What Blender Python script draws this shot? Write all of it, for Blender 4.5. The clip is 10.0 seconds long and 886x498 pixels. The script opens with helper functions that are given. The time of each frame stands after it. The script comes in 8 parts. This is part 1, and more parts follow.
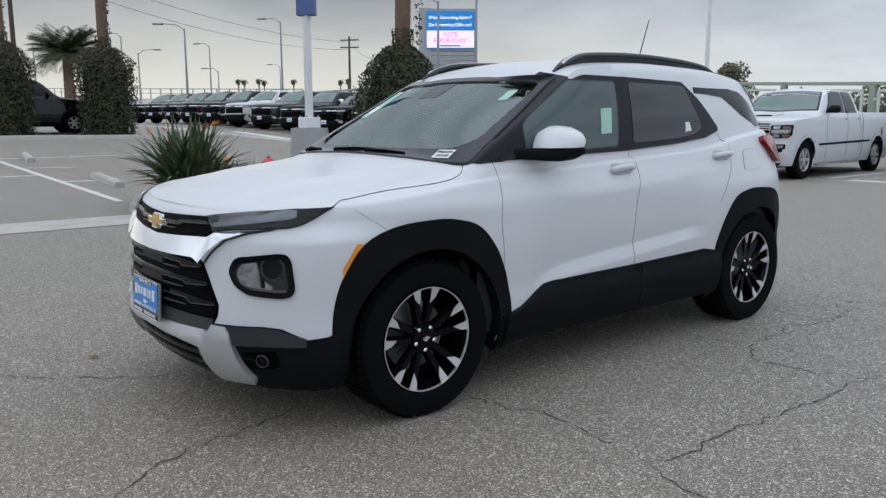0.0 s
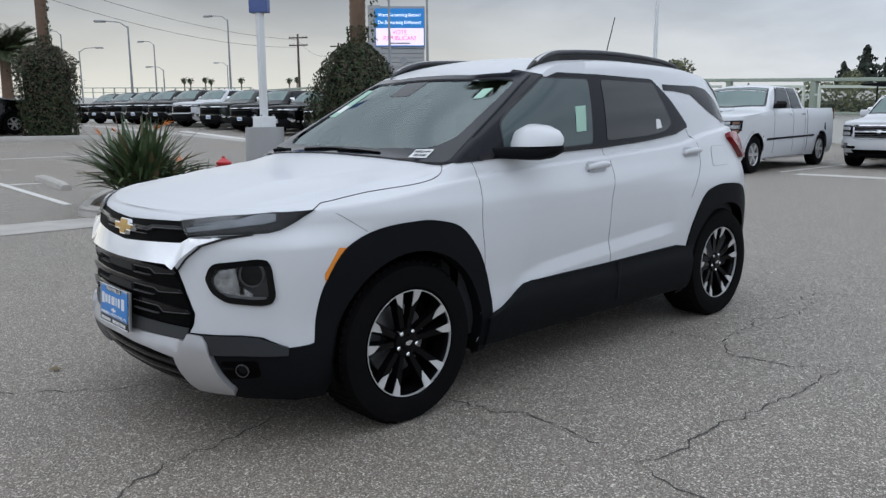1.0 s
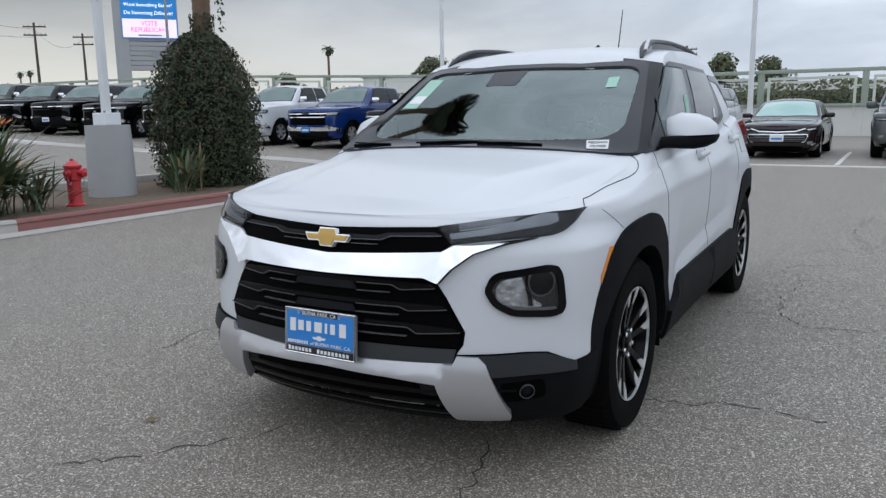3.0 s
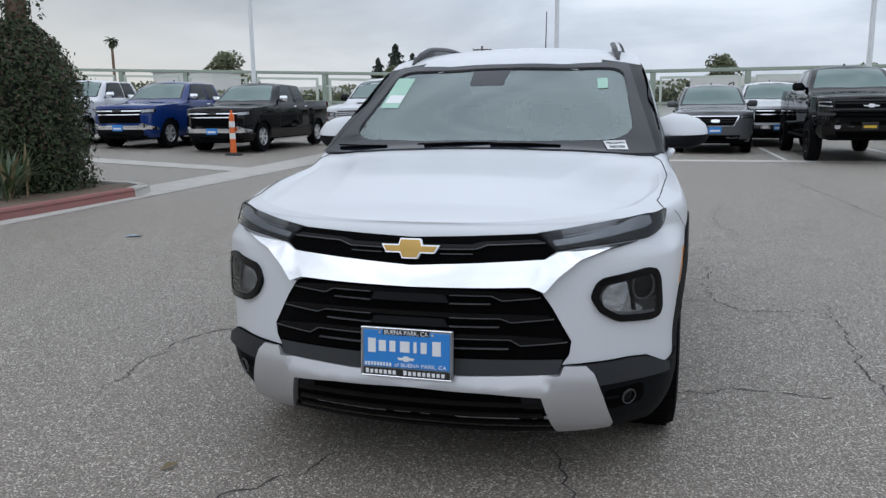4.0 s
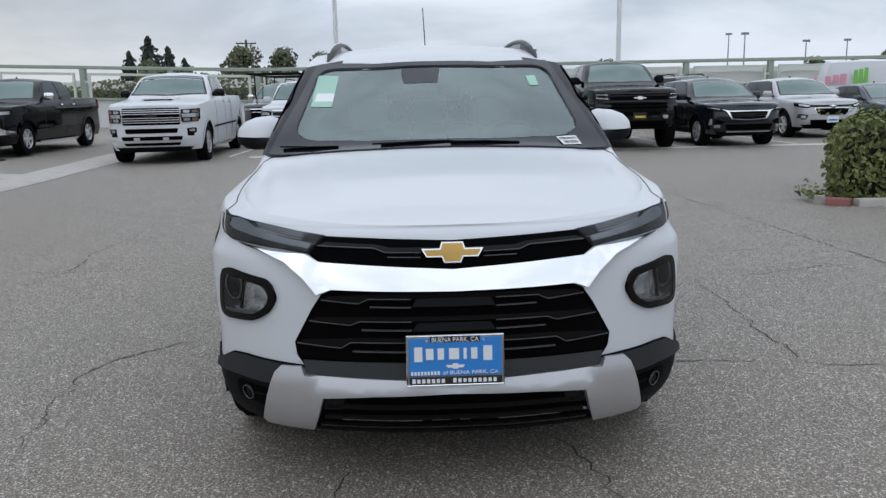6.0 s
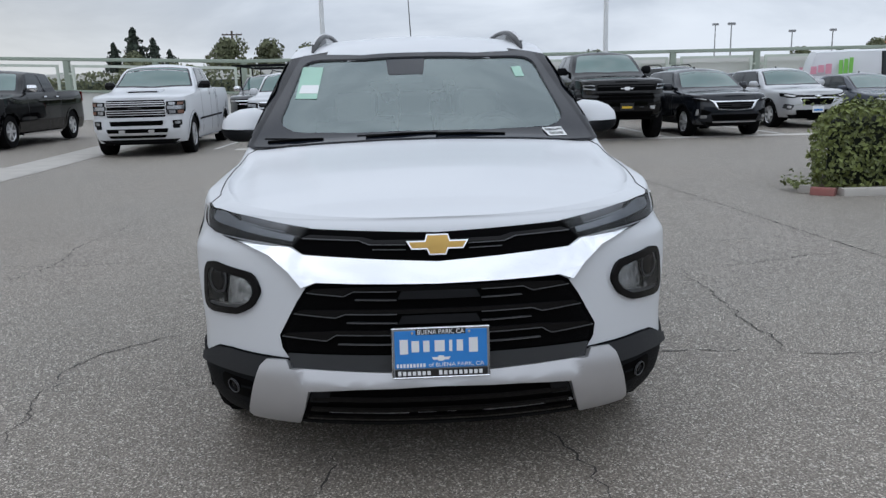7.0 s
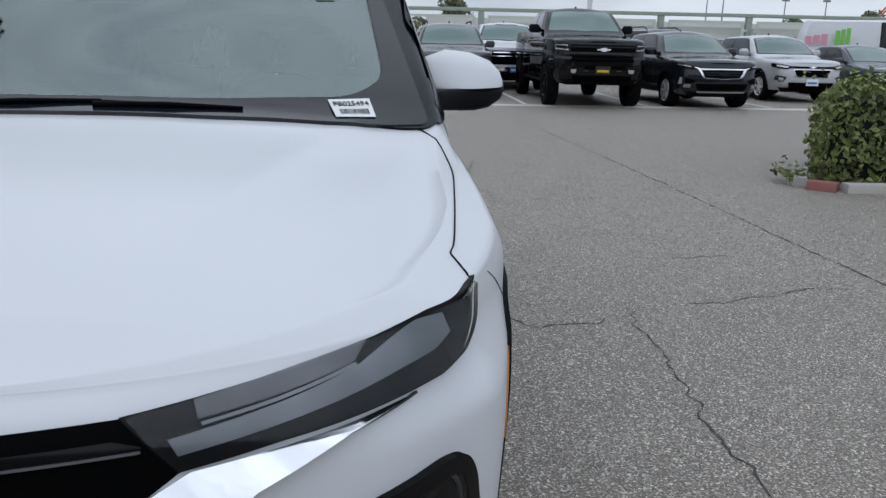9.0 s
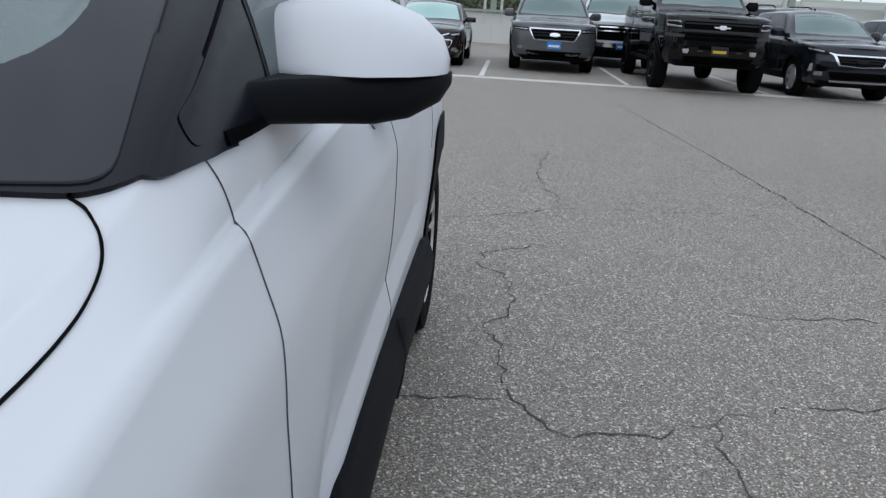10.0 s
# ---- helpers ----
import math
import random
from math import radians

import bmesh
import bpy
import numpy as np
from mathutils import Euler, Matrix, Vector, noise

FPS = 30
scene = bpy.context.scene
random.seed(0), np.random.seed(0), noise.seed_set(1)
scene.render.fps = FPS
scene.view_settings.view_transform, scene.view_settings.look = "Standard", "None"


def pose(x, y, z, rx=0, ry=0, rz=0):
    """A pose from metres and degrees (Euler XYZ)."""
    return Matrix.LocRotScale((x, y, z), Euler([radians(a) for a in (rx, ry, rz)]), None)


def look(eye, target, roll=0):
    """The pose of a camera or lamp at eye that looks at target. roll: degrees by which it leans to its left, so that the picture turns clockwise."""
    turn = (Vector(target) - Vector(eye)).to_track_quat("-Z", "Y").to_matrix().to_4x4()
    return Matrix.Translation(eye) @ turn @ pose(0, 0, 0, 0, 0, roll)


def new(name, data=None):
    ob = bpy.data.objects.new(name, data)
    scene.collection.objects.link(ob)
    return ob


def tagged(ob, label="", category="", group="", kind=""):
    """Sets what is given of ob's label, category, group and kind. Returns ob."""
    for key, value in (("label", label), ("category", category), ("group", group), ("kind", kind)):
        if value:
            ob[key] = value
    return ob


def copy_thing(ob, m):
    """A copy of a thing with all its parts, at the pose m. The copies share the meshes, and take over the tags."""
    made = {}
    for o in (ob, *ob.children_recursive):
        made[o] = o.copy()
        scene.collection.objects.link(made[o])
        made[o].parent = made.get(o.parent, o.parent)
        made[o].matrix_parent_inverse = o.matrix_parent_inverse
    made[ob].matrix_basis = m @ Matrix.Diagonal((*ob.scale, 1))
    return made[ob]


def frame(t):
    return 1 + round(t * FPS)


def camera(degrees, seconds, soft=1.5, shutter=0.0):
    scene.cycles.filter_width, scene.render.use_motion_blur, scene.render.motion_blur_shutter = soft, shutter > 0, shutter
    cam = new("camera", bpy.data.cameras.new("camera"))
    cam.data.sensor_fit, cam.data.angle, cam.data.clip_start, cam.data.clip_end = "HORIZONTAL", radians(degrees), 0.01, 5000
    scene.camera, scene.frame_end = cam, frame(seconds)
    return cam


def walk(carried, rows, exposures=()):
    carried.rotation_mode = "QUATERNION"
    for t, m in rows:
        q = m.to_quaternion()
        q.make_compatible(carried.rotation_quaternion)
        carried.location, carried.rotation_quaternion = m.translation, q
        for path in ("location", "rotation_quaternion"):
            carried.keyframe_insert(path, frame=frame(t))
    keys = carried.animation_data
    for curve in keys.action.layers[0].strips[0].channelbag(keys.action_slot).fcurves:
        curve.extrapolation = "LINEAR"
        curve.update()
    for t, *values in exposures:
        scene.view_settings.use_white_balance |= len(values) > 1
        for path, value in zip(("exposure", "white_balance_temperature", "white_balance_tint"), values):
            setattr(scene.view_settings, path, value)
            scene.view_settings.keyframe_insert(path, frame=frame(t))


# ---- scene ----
from mathutils.bvhtree import BVHTree
from mathutils.interpolate import poly_3d_calc

cam = camera(59.6, 10.0, 1.4)
PATH = [
    (0, (3.403, -3.29, 1.274), (1.87, -2.049, 0.945), -0.0),
    (0.5, (3.371, -3.299, 1.284), (1.877, -2.011, 0.952), -0.1),
    (1, (3.273, -3.341, 1.28), (1.821, -2.008, 0.945), -0.4),
    (1.5, (3.031, -3.592, 1.287), (1.644, -2.192, 0.947), -0.7),
    (2, (2.62, -3.805, 1.282), (1.327, -2.317, 0.94), -1.1),
    (2.5, (2.171, -4.079, 1.274), (1.016, -2.483, 0.929), -1.1),
    (3, (1.692, -4.279, 1.273), (0.711, -2.572, 0.921), -0.9),
    (3.2, (1.502, -4.354, 1.292), (0.605, -2.601, 0.939), -0.9),
    (4.3, (0.482, -4.566, 1.3), (0.111, -2.636, 0.929), -0.6),
    (4.5, (0.319, -4.6, 1.292), (0.033, -2.656, 0.919), -0.6),
    (5, (0.007, -4.606, 1.318), (-0.097, -2.644, 0.944), -0.9),
    (5.5, (-0.111, -4.554, 1.328), (-0.097, -2.591, 0.948), -1.0),
    (7, (-0.099, -4.546, 1.33), (-0.004, -2.591, 0.919), -1.4),
    (7.5, (0.058, -4.33, 1.326), (0.173, -2.379, 0.9), -1.3),
    (8, (0.22, -3.925, 1.294), (0.365, -1.981, 0.844), -0.8),
    (8.5, (0.448, -3.386, 1.287), (0.614, -1.452, 0.805), 0.1),
    (9, (0.678, -2.806, 1.267), (0.819, -0.879, 0.751), 1.2),
    (9.5, (0.896, -2.207, 1.262), (0.948, -0.288, 0.701), 2.7),
    (10, (1.072, -1.598, 1.23), (0.966, 0.310, 0.638), 3.4),
]
EXPOSURES = [(0, 0.05, 6030, 10), (3, 0.05, 6000, 10), (5.5, -0.02, 6050, 10), (7.5, -0.02, 6050, 10), (8.5, -0.05, 5980, 10), (9, -0.13, 5980, 10), (9.5, -0.25, 5980, 10), (10, 0.02, 5980, 10)]
walk(cam, [(t, look(eye, target, roll)) for t, eye, target, roll in PATH], EXPOSURES)

# ---- world and light: overcast afternoon ----
world = bpy.data.worlds.new("overcast_sky")
scene.world = world
world.use_nodes = True
wn, wl = world.node_tree.nodes, world.node_tree.links
wn.clear()
w_out = wn.new("ShaderNodeOutputWorld")
w_bg = wn.new("ShaderNodeBackground")
w_sky = wn.new("ShaderNodeTexSky")
w_sky.sky_type, w_sky.sun_disc = "NISHITA", False
w_sky.sun_elevation, w_sky.sun_rotation = radians(56), radians(231)
w_sky.dust_density, w_sky.air_density = 3.0, 1.2
w_coord = wn.new("ShaderNodeTexCoord")
w_map = wn.new("ShaderNodeMapping")
w_map.inputs["Scale"].default_value = (1.0, 1.0, 3.4)
w_n1 = wn.new("ShaderNodeTexNoise")
w_n1.inputs["Scale"].default_value, w_n1.inputs["Detail"].default_value = 3.3, 8.0
w_n1.inputs["Roughness"].default_value = 0.52
w_n1.inputs["Distortion"].default_value = 0.35
w_ramp = wn.new("ShaderNodeValToRGB")
w_ramp.color_ramp.interpolation = "EASE"
w_ramp.color_ramp.elements[0].position, w_ramp.color_ramp.elements[0].color = 0.31, (4.8, 5.15, 5.65, 1)
w_ramp.color_ramp.elements[1].position, w_ramp.color_ramp.elements[1].color = 0.68, (7.5, 7.8, 8.15, 1)
w_mix = wn.new("ShaderNodeMix")
w_mix.data_type = "RGBA"
w_mix.inputs["Factor"].default_value = 0.93
wl.new(w_coord.outputs["Generated"], w_map.inputs["Vector"])
wl.new(w_map.outputs["Vector"], w_n1.inputs["Vector"])
wl.new(w_n1.outputs["Fac"], w_ramp.inputs["Fac"])
wl.new(w_sky.outputs["Color"], w_mix.inputs["A"])
wl.new(w_ramp.outputs["Color"], w_mix.inputs["B"])
wl.new(w_bg.outputs["Background"], w_out.inputs["Surface"])
# an overcast sky is brighter overhead than at the horizon
w_sep = wn.new("ShaderNodeSeparateXYZ")
w_rng = wn.new("ShaderNodeMapRange")
w_rng.inputs["From Min"].default_value, w_rng.inputs["From Max"].default_value = 0.0, 1.0
w_rng.inputs["To Min"].default_value, w_rng.inputs["To Max"].default_value = 0.78, 1.16
w_mul = wn.new("ShaderNodeVectorMath")
w_mul.operation = "SCALE"
wl.new(w_coord.outputs["Generated"], w_sep.inputs["Vector"])
wl.new(w_sep.outputs["Z"], w_rng.inputs["Value"])
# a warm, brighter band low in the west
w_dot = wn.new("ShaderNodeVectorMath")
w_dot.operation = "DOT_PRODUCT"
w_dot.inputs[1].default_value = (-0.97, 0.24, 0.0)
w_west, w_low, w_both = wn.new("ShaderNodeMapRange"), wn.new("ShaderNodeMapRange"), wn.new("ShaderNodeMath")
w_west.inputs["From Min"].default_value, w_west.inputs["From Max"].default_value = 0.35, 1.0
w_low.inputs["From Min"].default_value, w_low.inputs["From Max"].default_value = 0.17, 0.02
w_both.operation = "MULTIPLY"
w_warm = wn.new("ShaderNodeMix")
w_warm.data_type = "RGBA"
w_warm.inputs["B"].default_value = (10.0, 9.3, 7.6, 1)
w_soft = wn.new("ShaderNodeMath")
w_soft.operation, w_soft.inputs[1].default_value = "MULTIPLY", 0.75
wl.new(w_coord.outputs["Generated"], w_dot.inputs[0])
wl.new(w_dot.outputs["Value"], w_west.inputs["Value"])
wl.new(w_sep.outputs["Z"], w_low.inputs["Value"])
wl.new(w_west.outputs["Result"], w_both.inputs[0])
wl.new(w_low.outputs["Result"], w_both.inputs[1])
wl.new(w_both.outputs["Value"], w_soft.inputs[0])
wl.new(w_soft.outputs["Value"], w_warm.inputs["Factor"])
w_dim = wn.new("ShaderNodeMapRange")
w_dim.inputs["From Min"].default_value, w_dim.inputs["From Max"].default_value = 0.4, 1.0
w_dim.inputs["To Min"].default_value, w_dim.inputs["To Max"].default_value = 1.10, 0.44
w_grey = wn.new("ShaderNodeVectorMath")
w_grey.operation = "SCALE"
wl.new(w_dot.outputs["Value"], w_dim.inputs["Value"])
wl.new(w_mix.outputs["Result"], w_grey.inputs[0])
wl.new(w_dim.outputs["Result"], w_grey.inputs["Scale"])
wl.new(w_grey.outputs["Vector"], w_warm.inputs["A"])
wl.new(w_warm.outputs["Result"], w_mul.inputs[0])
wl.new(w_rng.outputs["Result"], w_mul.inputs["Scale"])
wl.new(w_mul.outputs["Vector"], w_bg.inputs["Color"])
w_bg.inputs["Strength"].default_value = 0.130
sun = new("sun", bpy.data.lights.new("sun", "SUN"))
sun.data.energy, sun.data.angle, sun.data.color = 0.72, radians(170), (1.0, 0.97, 0.92)
sun.matrix_world = look((-11, -9, 21), (0, 0, 0))


# ---- materials ----
def material(name, base, rough=0.5, metal=0.0, coat=0.0, vary=0.12, scale=8.0, bump=0.0, bump_scale=60.0, spec=0.5, dirt=None, emit=0.0, per_object=0.0, per_island=0.0, coat_rough=0.03):
    m = bpy.data.materials.new(name)
    m.use_nodes = True
    n, l = m.node_tree.nodes, m.node_tree.links
    b = n["Principled BSDF"]
    b.inputs["Roughness"].default_value, b.inputs["Metallic"].default_value = rough, metal
    b.inputs["Coat Weight"].default_value, b.inputs["Coat Roughness"].default_value = coat, coat_rough
    b.inputs["Specular IOR Level"].default_value = spec
    co = n.new("ShaderNodeTexCoord")
    big = n.new("ShaderNodeTexNoise")
    big.inputs["Scale"].default_value, big.inputs["Detail"].default_value = scale, 6
    l.new(co.outputs["Object"], big.inputs["Vector"])
    mix = n.new("ShaderNodeMix")
    mix.data_type = "RGBA"
    lo = tuple(c * (1 - vary) for c in base)
    hi = tuple(min(1, c * (1 + vary)) for c in base)
    if dirt:
        lo = dirt
    mix.inputs["A"].default_value, mix.inputs["B"].default_value = (*lo, 1), (*hi, 1)
    l.new(big.outputs["Fac"], mix.inputs["Factor"])
    last = mix.outputs["Result"]
    if per_object or per_island:
        src = n.new("ShaderNodeObjectInfo") if per_object else n.new("ShaderNodeNewGeometry")
        out = src.outputs["Random"] if per_object else src.outputs["Random Per Island"]
        hsv = n.new("ShaderNodeHueSaturation")
        rng = n.new("ShaderNodeMapRange")
        k = per_object or per_island
        rng.inputs["To Min"].default_value, rng.inputs["To Max"].default_value = 1 - k, 1 + k
        l.new(out, rng.inputs["Value"])
        l.new(rng.outputs["Result"], hsv.inputs["Value"])
        l.new(last, hsv.inputs["Color"])
        last = hsv.outputs["Color"]
    l.new(last, b.inputs["Base Color"])
    if bump:
        fine = n.new("ShaderNodeTexNoise")
        fine.inputs["Scale"].default_value, fine.inputs["Detail"].default_value = bump_scale, 4
        l.new(co.outputs["Object"], fine.inputs["Vector"])
        bp = n.new("ShaderNodeBump")
        bp.inputs["Strength"].default_value, bp.inputs["Distance"].default_value = bump, 0.01
        l.new(fine.outputs["Fac"], bp.inputs["Height"])
        l.new(bp.outputs["Normal"], b.inputs["Normal"])
    if emit:
        b.inputs["Emission Color"].default_value, b.inputs["Emission Strength"].default_value = (*base, 1), emit
    return m


def glass(name, tint, ior=1.5, rough=0.0, sheen=(1, 1, 1)):
    m = bpy.data.materials.new(name)
    m.use_nodes = True
    n, l = m.node_tree.nodes, m.node_tree.links
    n.remove(n["Principled BSDF"])
    f = n.new("ShaderNodeFresnel")
    f.inputs["IOR"].default_value = ior
    t, g, x = n.new("ShaderNodeBsdfTransparent"), n.new("ShaderNodeBsdfGlossy"), n.new("ShaderNodeMixShader")
    t.inputs["Color"].default_value = (*tint, 1)
    g.inputs["Roughness"].default_value = rough
    g.inputs["Color"].default_value = (*sheen, 1)
    l.new(f.outputs["Fac"], x.inputs["Fac"])
    l.new(t.outputs["BSDF"], x.inputs[1])
    l.new(g.outputs["BSDF"], x.inputs[2])
    l.new(x.outputs["Shader"], n["Material Output"].inputs["Surface"])
    return m


def asphalt_material(name, base, stone):
    m = bpy.data.materials.new(name)
    m.use_nodes = True
    n, l = m.node_tree.nodes, m.node_tree.links
    b = n["Principled BSDF"]
    co = n.new("ShaderNodeTexCoord")

    def tex(kind, scale, detail=4.0):
        t = n.new(kind)
        t.inputs["Scale"].default_value = scale
        if kind == "ShaderNodeTexNoise":
            t.inputs["Detail"].default_value = detail
        l.new(co.outputs["Object"], t.inputs["Vector"])
        return t

    def mixed(fac, a, c):
        x = n.new("ShaderNodeMix")
        x.data_type = "RGBA"
        for key, v in (("Factor", fac), ("A", a), ("B", c)):
            if isinstance(v, (tuple, float)):
                x.inputs[key].default_value = v
            else:
                l.new(v, x.inputs[key])
        return x.outputs["Result"]

    def ramp(src, p0, p1):
        r = n.new("ShaderNodeMapRange")
        r.inputs["From Min"].default_value, r.inputs["From Max"].default_value = p0, p1
        l.new(src, r.inputs["Value"])
        return r.outputs["Result"]

    chips = tex("ShaderNodeTexVoronoi", 185.0)
    pebbles = tex("ShaderNodeTexVoronoi", 120.0)
    patch = tex("ShaderNodeTexNoise", 0.16, 5.0)
    grain = tex("ShaderNodeTexNoise", 120.0, 6.0)
    stain = tex("ShaderNodeTexNoise", 0.35, 8.0)
    wear = tex("ShaderNodeTexNoise", 2.3, 8.0)
    tone = n.new("ShaderNodeSeparateColor")
    l.new(chips.outputs["Color"], tone.inputs["Color"])
    c0 = mixed(ramp(tone.outputs["Red"], 0.45, 0.98), (*[v * 0.72 for v in base], 1), (*stone, 1))
    c1 = mixed(ramp(grain.outputs["Fac"], 0.44, 0.56), (*[v * 0.38 for v in base], 1), c0)
    c2 = mixed(ramp(stain.outputs["Fac"], 0.35, 0.65), mixed(0.72, (*[v * 0.6 for v in base], 1), c1), c1)
    c3 = mixed(ramp(wear.outputs["Fac"], 0.25, 0.75), mixed(0.8, (*[v * 1.25 for v in base], 1), c2), c2)
    c4 = mixed(ramp(tone.outputs["Green"], 0.93, 0.99), c3, (0.74, 0.70, 0.64, 1))
    c5 = mixed(ramp(tone.outputs["Blue"], 0.88, 0.98), c4, (*[v * 0.18 for v in base], 1))
    stones = n.new("ShaderNodeSeparateColor")
    l.new(pebbles.outputs["Color"], stones.inputs["Color"])
    # larger stones laid bare, pale and dark, and wide brown stains
    c6 = mixed(ramp(stones.outputs["Red"], 0.92, 1.0), c5, (*stone, 1))
    c7 = mixed(ramp(stones.outputs["Green"], 0.86, 1.0), c6, (*[v * 0.35 for v in base], 1))
    c8 = mixed(ramp(patch.outputs["Fac"], 0.47, 0.66), c7, mixed(0.84, (base[0] * 0.80, base[1] * 0.66, base[2] * 0.56, 1), c7))
    l.new(c8, b.inputs["Base Color"])
    b.inputs["Roughness"].default_value = 0.66
    b.inputs["Specular IOR Level"].default_value = 0.6
    bp = n.new("ShaderNodeBump")
    bp.inputs["Strength"].default_value, bp.inputs["Distance"].default_value = 0.75, 0.008
    l.new(grain.outputs["Fac"], bp.inputs["Height"])
    l.new(bp.outputs["Normal"], b.inputs["Normal"])
    return m


def paint(name, base, flake=0.0):
    dark = max(base) < 0.3
    return material(name, base, rough=0.40, metal=flake, coat=1.0 if max(base) > 0.005 else 0.75, coat_rough=0.03, vary=0.025, scale=1.5, bump=0.004, bump_scale=400, spec=0.0 if dark else 0.5)


M = {}
M["asphalt"] = asphalt_material("worn_asphalt", (0.265, 0.237, 0.199), (0.66, 0.60, 0.52))
M["crack"] = material("crack_filled_with_dirt", (0.060, 0.056, 0.052), 0.95, vary=0.4, scale=20)
M["concrete"] = material("worn_concrete", (0.42, 0.40, 0.37), 0.9, vary=0.22, scale=3, bump=0.35, bump_scale=90)
M["concrete_pale"] = material("pale_worn_concrete", (0.56, 0.54, 0.50), 0.9, vary=0.25, scale=2.5, bump=0.3, bump_scale=90)
M["concrete_base"] = material("painted_concrete", (0.36, 0.365, 0.37), 0.85, vary=0.12, scale=2.5, bump=0.2, bump_scale=70)
M["kerb_red"] = material("faded_red_kerb_paint", (0.24, 0.075, 0.068), 0.85, vary=0.3, scale=5, bump=0.3, bump_scale=80, dirt=(0.19, 0.12, 0.105))
M["line"] = material("worn_white_line_paint", (0.62, 0.61, 0.58), 0.85, vary=0.25, scale=6, bump=0.2)
M["soil"] = material("dry_planter_soil", (0.13, 0.095, 0.065), 0.95, vary=0.4, scale=14, bump=0.8, bump_scale=30)
M["white"] = material("white_car_paint", (0.61, 0.625, 0.65), rough=0.45, coat=0.55, coat_rough=0.16, vary=0.015, scale=1.5, bump=0.004, bump_scale=400, spec=0.4)
M["black_paint"] = paint("black_car_paint", (0.0016, 0.0017, 0.0022))
M["charcoal_paint"] = paint("charcoal_metallic_paint", (0.012, 0.0145, 0.020), 0.3)
M["grey_paint"] = paint("grey_metallic_paint", (0.11, 0.115, 0.12), 0.4)
M["silver_paint"] = paint("silver_metallic_paint", (0.50, 0.51, 0.53), 0.45)
M["blue_paint"] = paint("blue_metallic_paint", (0.008, 0.032, 0.16), 0.25)
M["green_paint"] = paint("dark_green_metallic_paint", (0.025, 0.032, 0.028), 0.25)
M["navy_paint"] = paint("dark_grey_blue_paint", (0.07, 0.08, 0.10), 0.3)
M["plum_paint"] = paint("dark_plum_paint", (0.022, 0.014, 0.016), 0.25)
M["cladding"] = material("grained_black_plastic", (0.0055, 0.0063, 0.0078), 0.6, vary=0.15, scale=4, bump=0.12, bump_scale=600, spec=0.08)
M["cladding_grey"] = material("dark_grey_plastic", (0.040, 0.042, 0.045), 0.5, vary=0.12, scale=4, bump=0.1, bump_scale=600, spec=0.35)
M["gloss_black"] = material("gloss_black_plastic", (0.0025, 0.0025, 0.003), 0.12, coat=0.12, vary=0.1, spec=0.16)
M["pillar"] = material("satin_black_trim", (0.0045, 0.0055, 0.009), 0.22, vary=0.2, scale=3, bump=0.01, bump_scale=300, spec=0.17)
M["grille"] = material("black_grille_plastic", (0.0016, 0.0016, 0.0018), 0.5, vary=0.1, spec=0.03)
M["mesh"] = material("grille_mesh", (0.0016, 0.0016, 0.0018), 0.6, vary=0.4, scale=150, bump=0.8, bump_scale=260, spec=0.05)
M["chrome"] = material("chrome", (0.82, 0.83, 0.85), 0.12, 1.0, vary=0.03)
M["satin_silver"] = material("satin_silver_plastic", (0.57, 0.57, 0.585), 0.40, 0.75, vary=0.05, bump=0.02, bump_scale=500)
M["machined"] = material("machined_aluminium", (0.68, 0.68, 0.69), 0.35, 0.6, vary=0.06)
M["wheel_black"] = material("gloss_black_alloy", (0.0025, 0.0025, 0.003), 0.25, 0.0, coat=0.05, vary=0.1, spec=0.10)
M["wheel_silver"] = material("silver_alloy", (0.42, 0.42, 0.43), 0.3, 0.8, vary=0.08)
M["tyre"] = material("tyre_rubber", (0.0045, 0.0045, 0.005), 0.8, vary=0.25, scale=9, bump=0.25, bump_scale=120, spec=0.06)
M["well"] = material("wheel_well_liner", (0.003, 0.003, 0.003), 0.95, vary=0.2, spec=0.1)
M["steel"] = material("dull_steel", (0.25, 0.25, 0.26), 0.45, 0.9, vary=0.2, scale=10)
M["gold"] = material("gold_badge", (0.62, 0.40, 0.12), 0.32, 0.75, vary=0.1, bump=0.2, bump_scale=500)
M["amber"] = material("amber_reflector", (0.75, 0.24, 0.015), 0.25, coat=0.8, vary=0.12, scale=60)
M["red_lens"] = material("red_tail_lens", (0.26, 0.008, 0.014), 0.2, coat=0.25, vary=0.2, scale=12, spec=0.3)
M["lamp_dark"] = material("dark_lamp_housing", (0.006, 0.0062, 0.007), 0.25, coat=0.05, vary=0.3, scale=12, spec=0.10)
M["lamp_clear"] = material("clear_lamp_reflector", (0.56, 0.57, 0.58), 0.16, 0.85, coat=0.2, vary=0.8, scale=34, bump=0.6, bump_scale=55)
M["lamp_plain"] = material("car_lamp_reflector", (0.34, 0.35, 0.365), 0.2, 0.7, vary=0.9, scale=30)
M["lamp_smoke"] = material("smoked_lamp_housing", (0.034, 0.036, 0.039), 0.25, 0.3, coat=0.3, vary=0.55, scale=13)
M["frit"] = material("black_glass_border", (0.006, 0.0078, 0.013), 0.10, vary=0.15, scale=3, spec=0.33)
M["lamp_lens"] = glass("clear_lamp_lens", (0.90, 0.92, 0.94), 1.36)
M["ws_glass"] = glass("windscreen_glass", (0.70, 0.80, 0.76), 2.38, sheen=(0.87, 1.0, 1.0))
M["privacy"] = material("privacy_glass", (0.012, 0.013, 0.015), 0.03, vary=0.2, scale=1.2, spec=0.55)
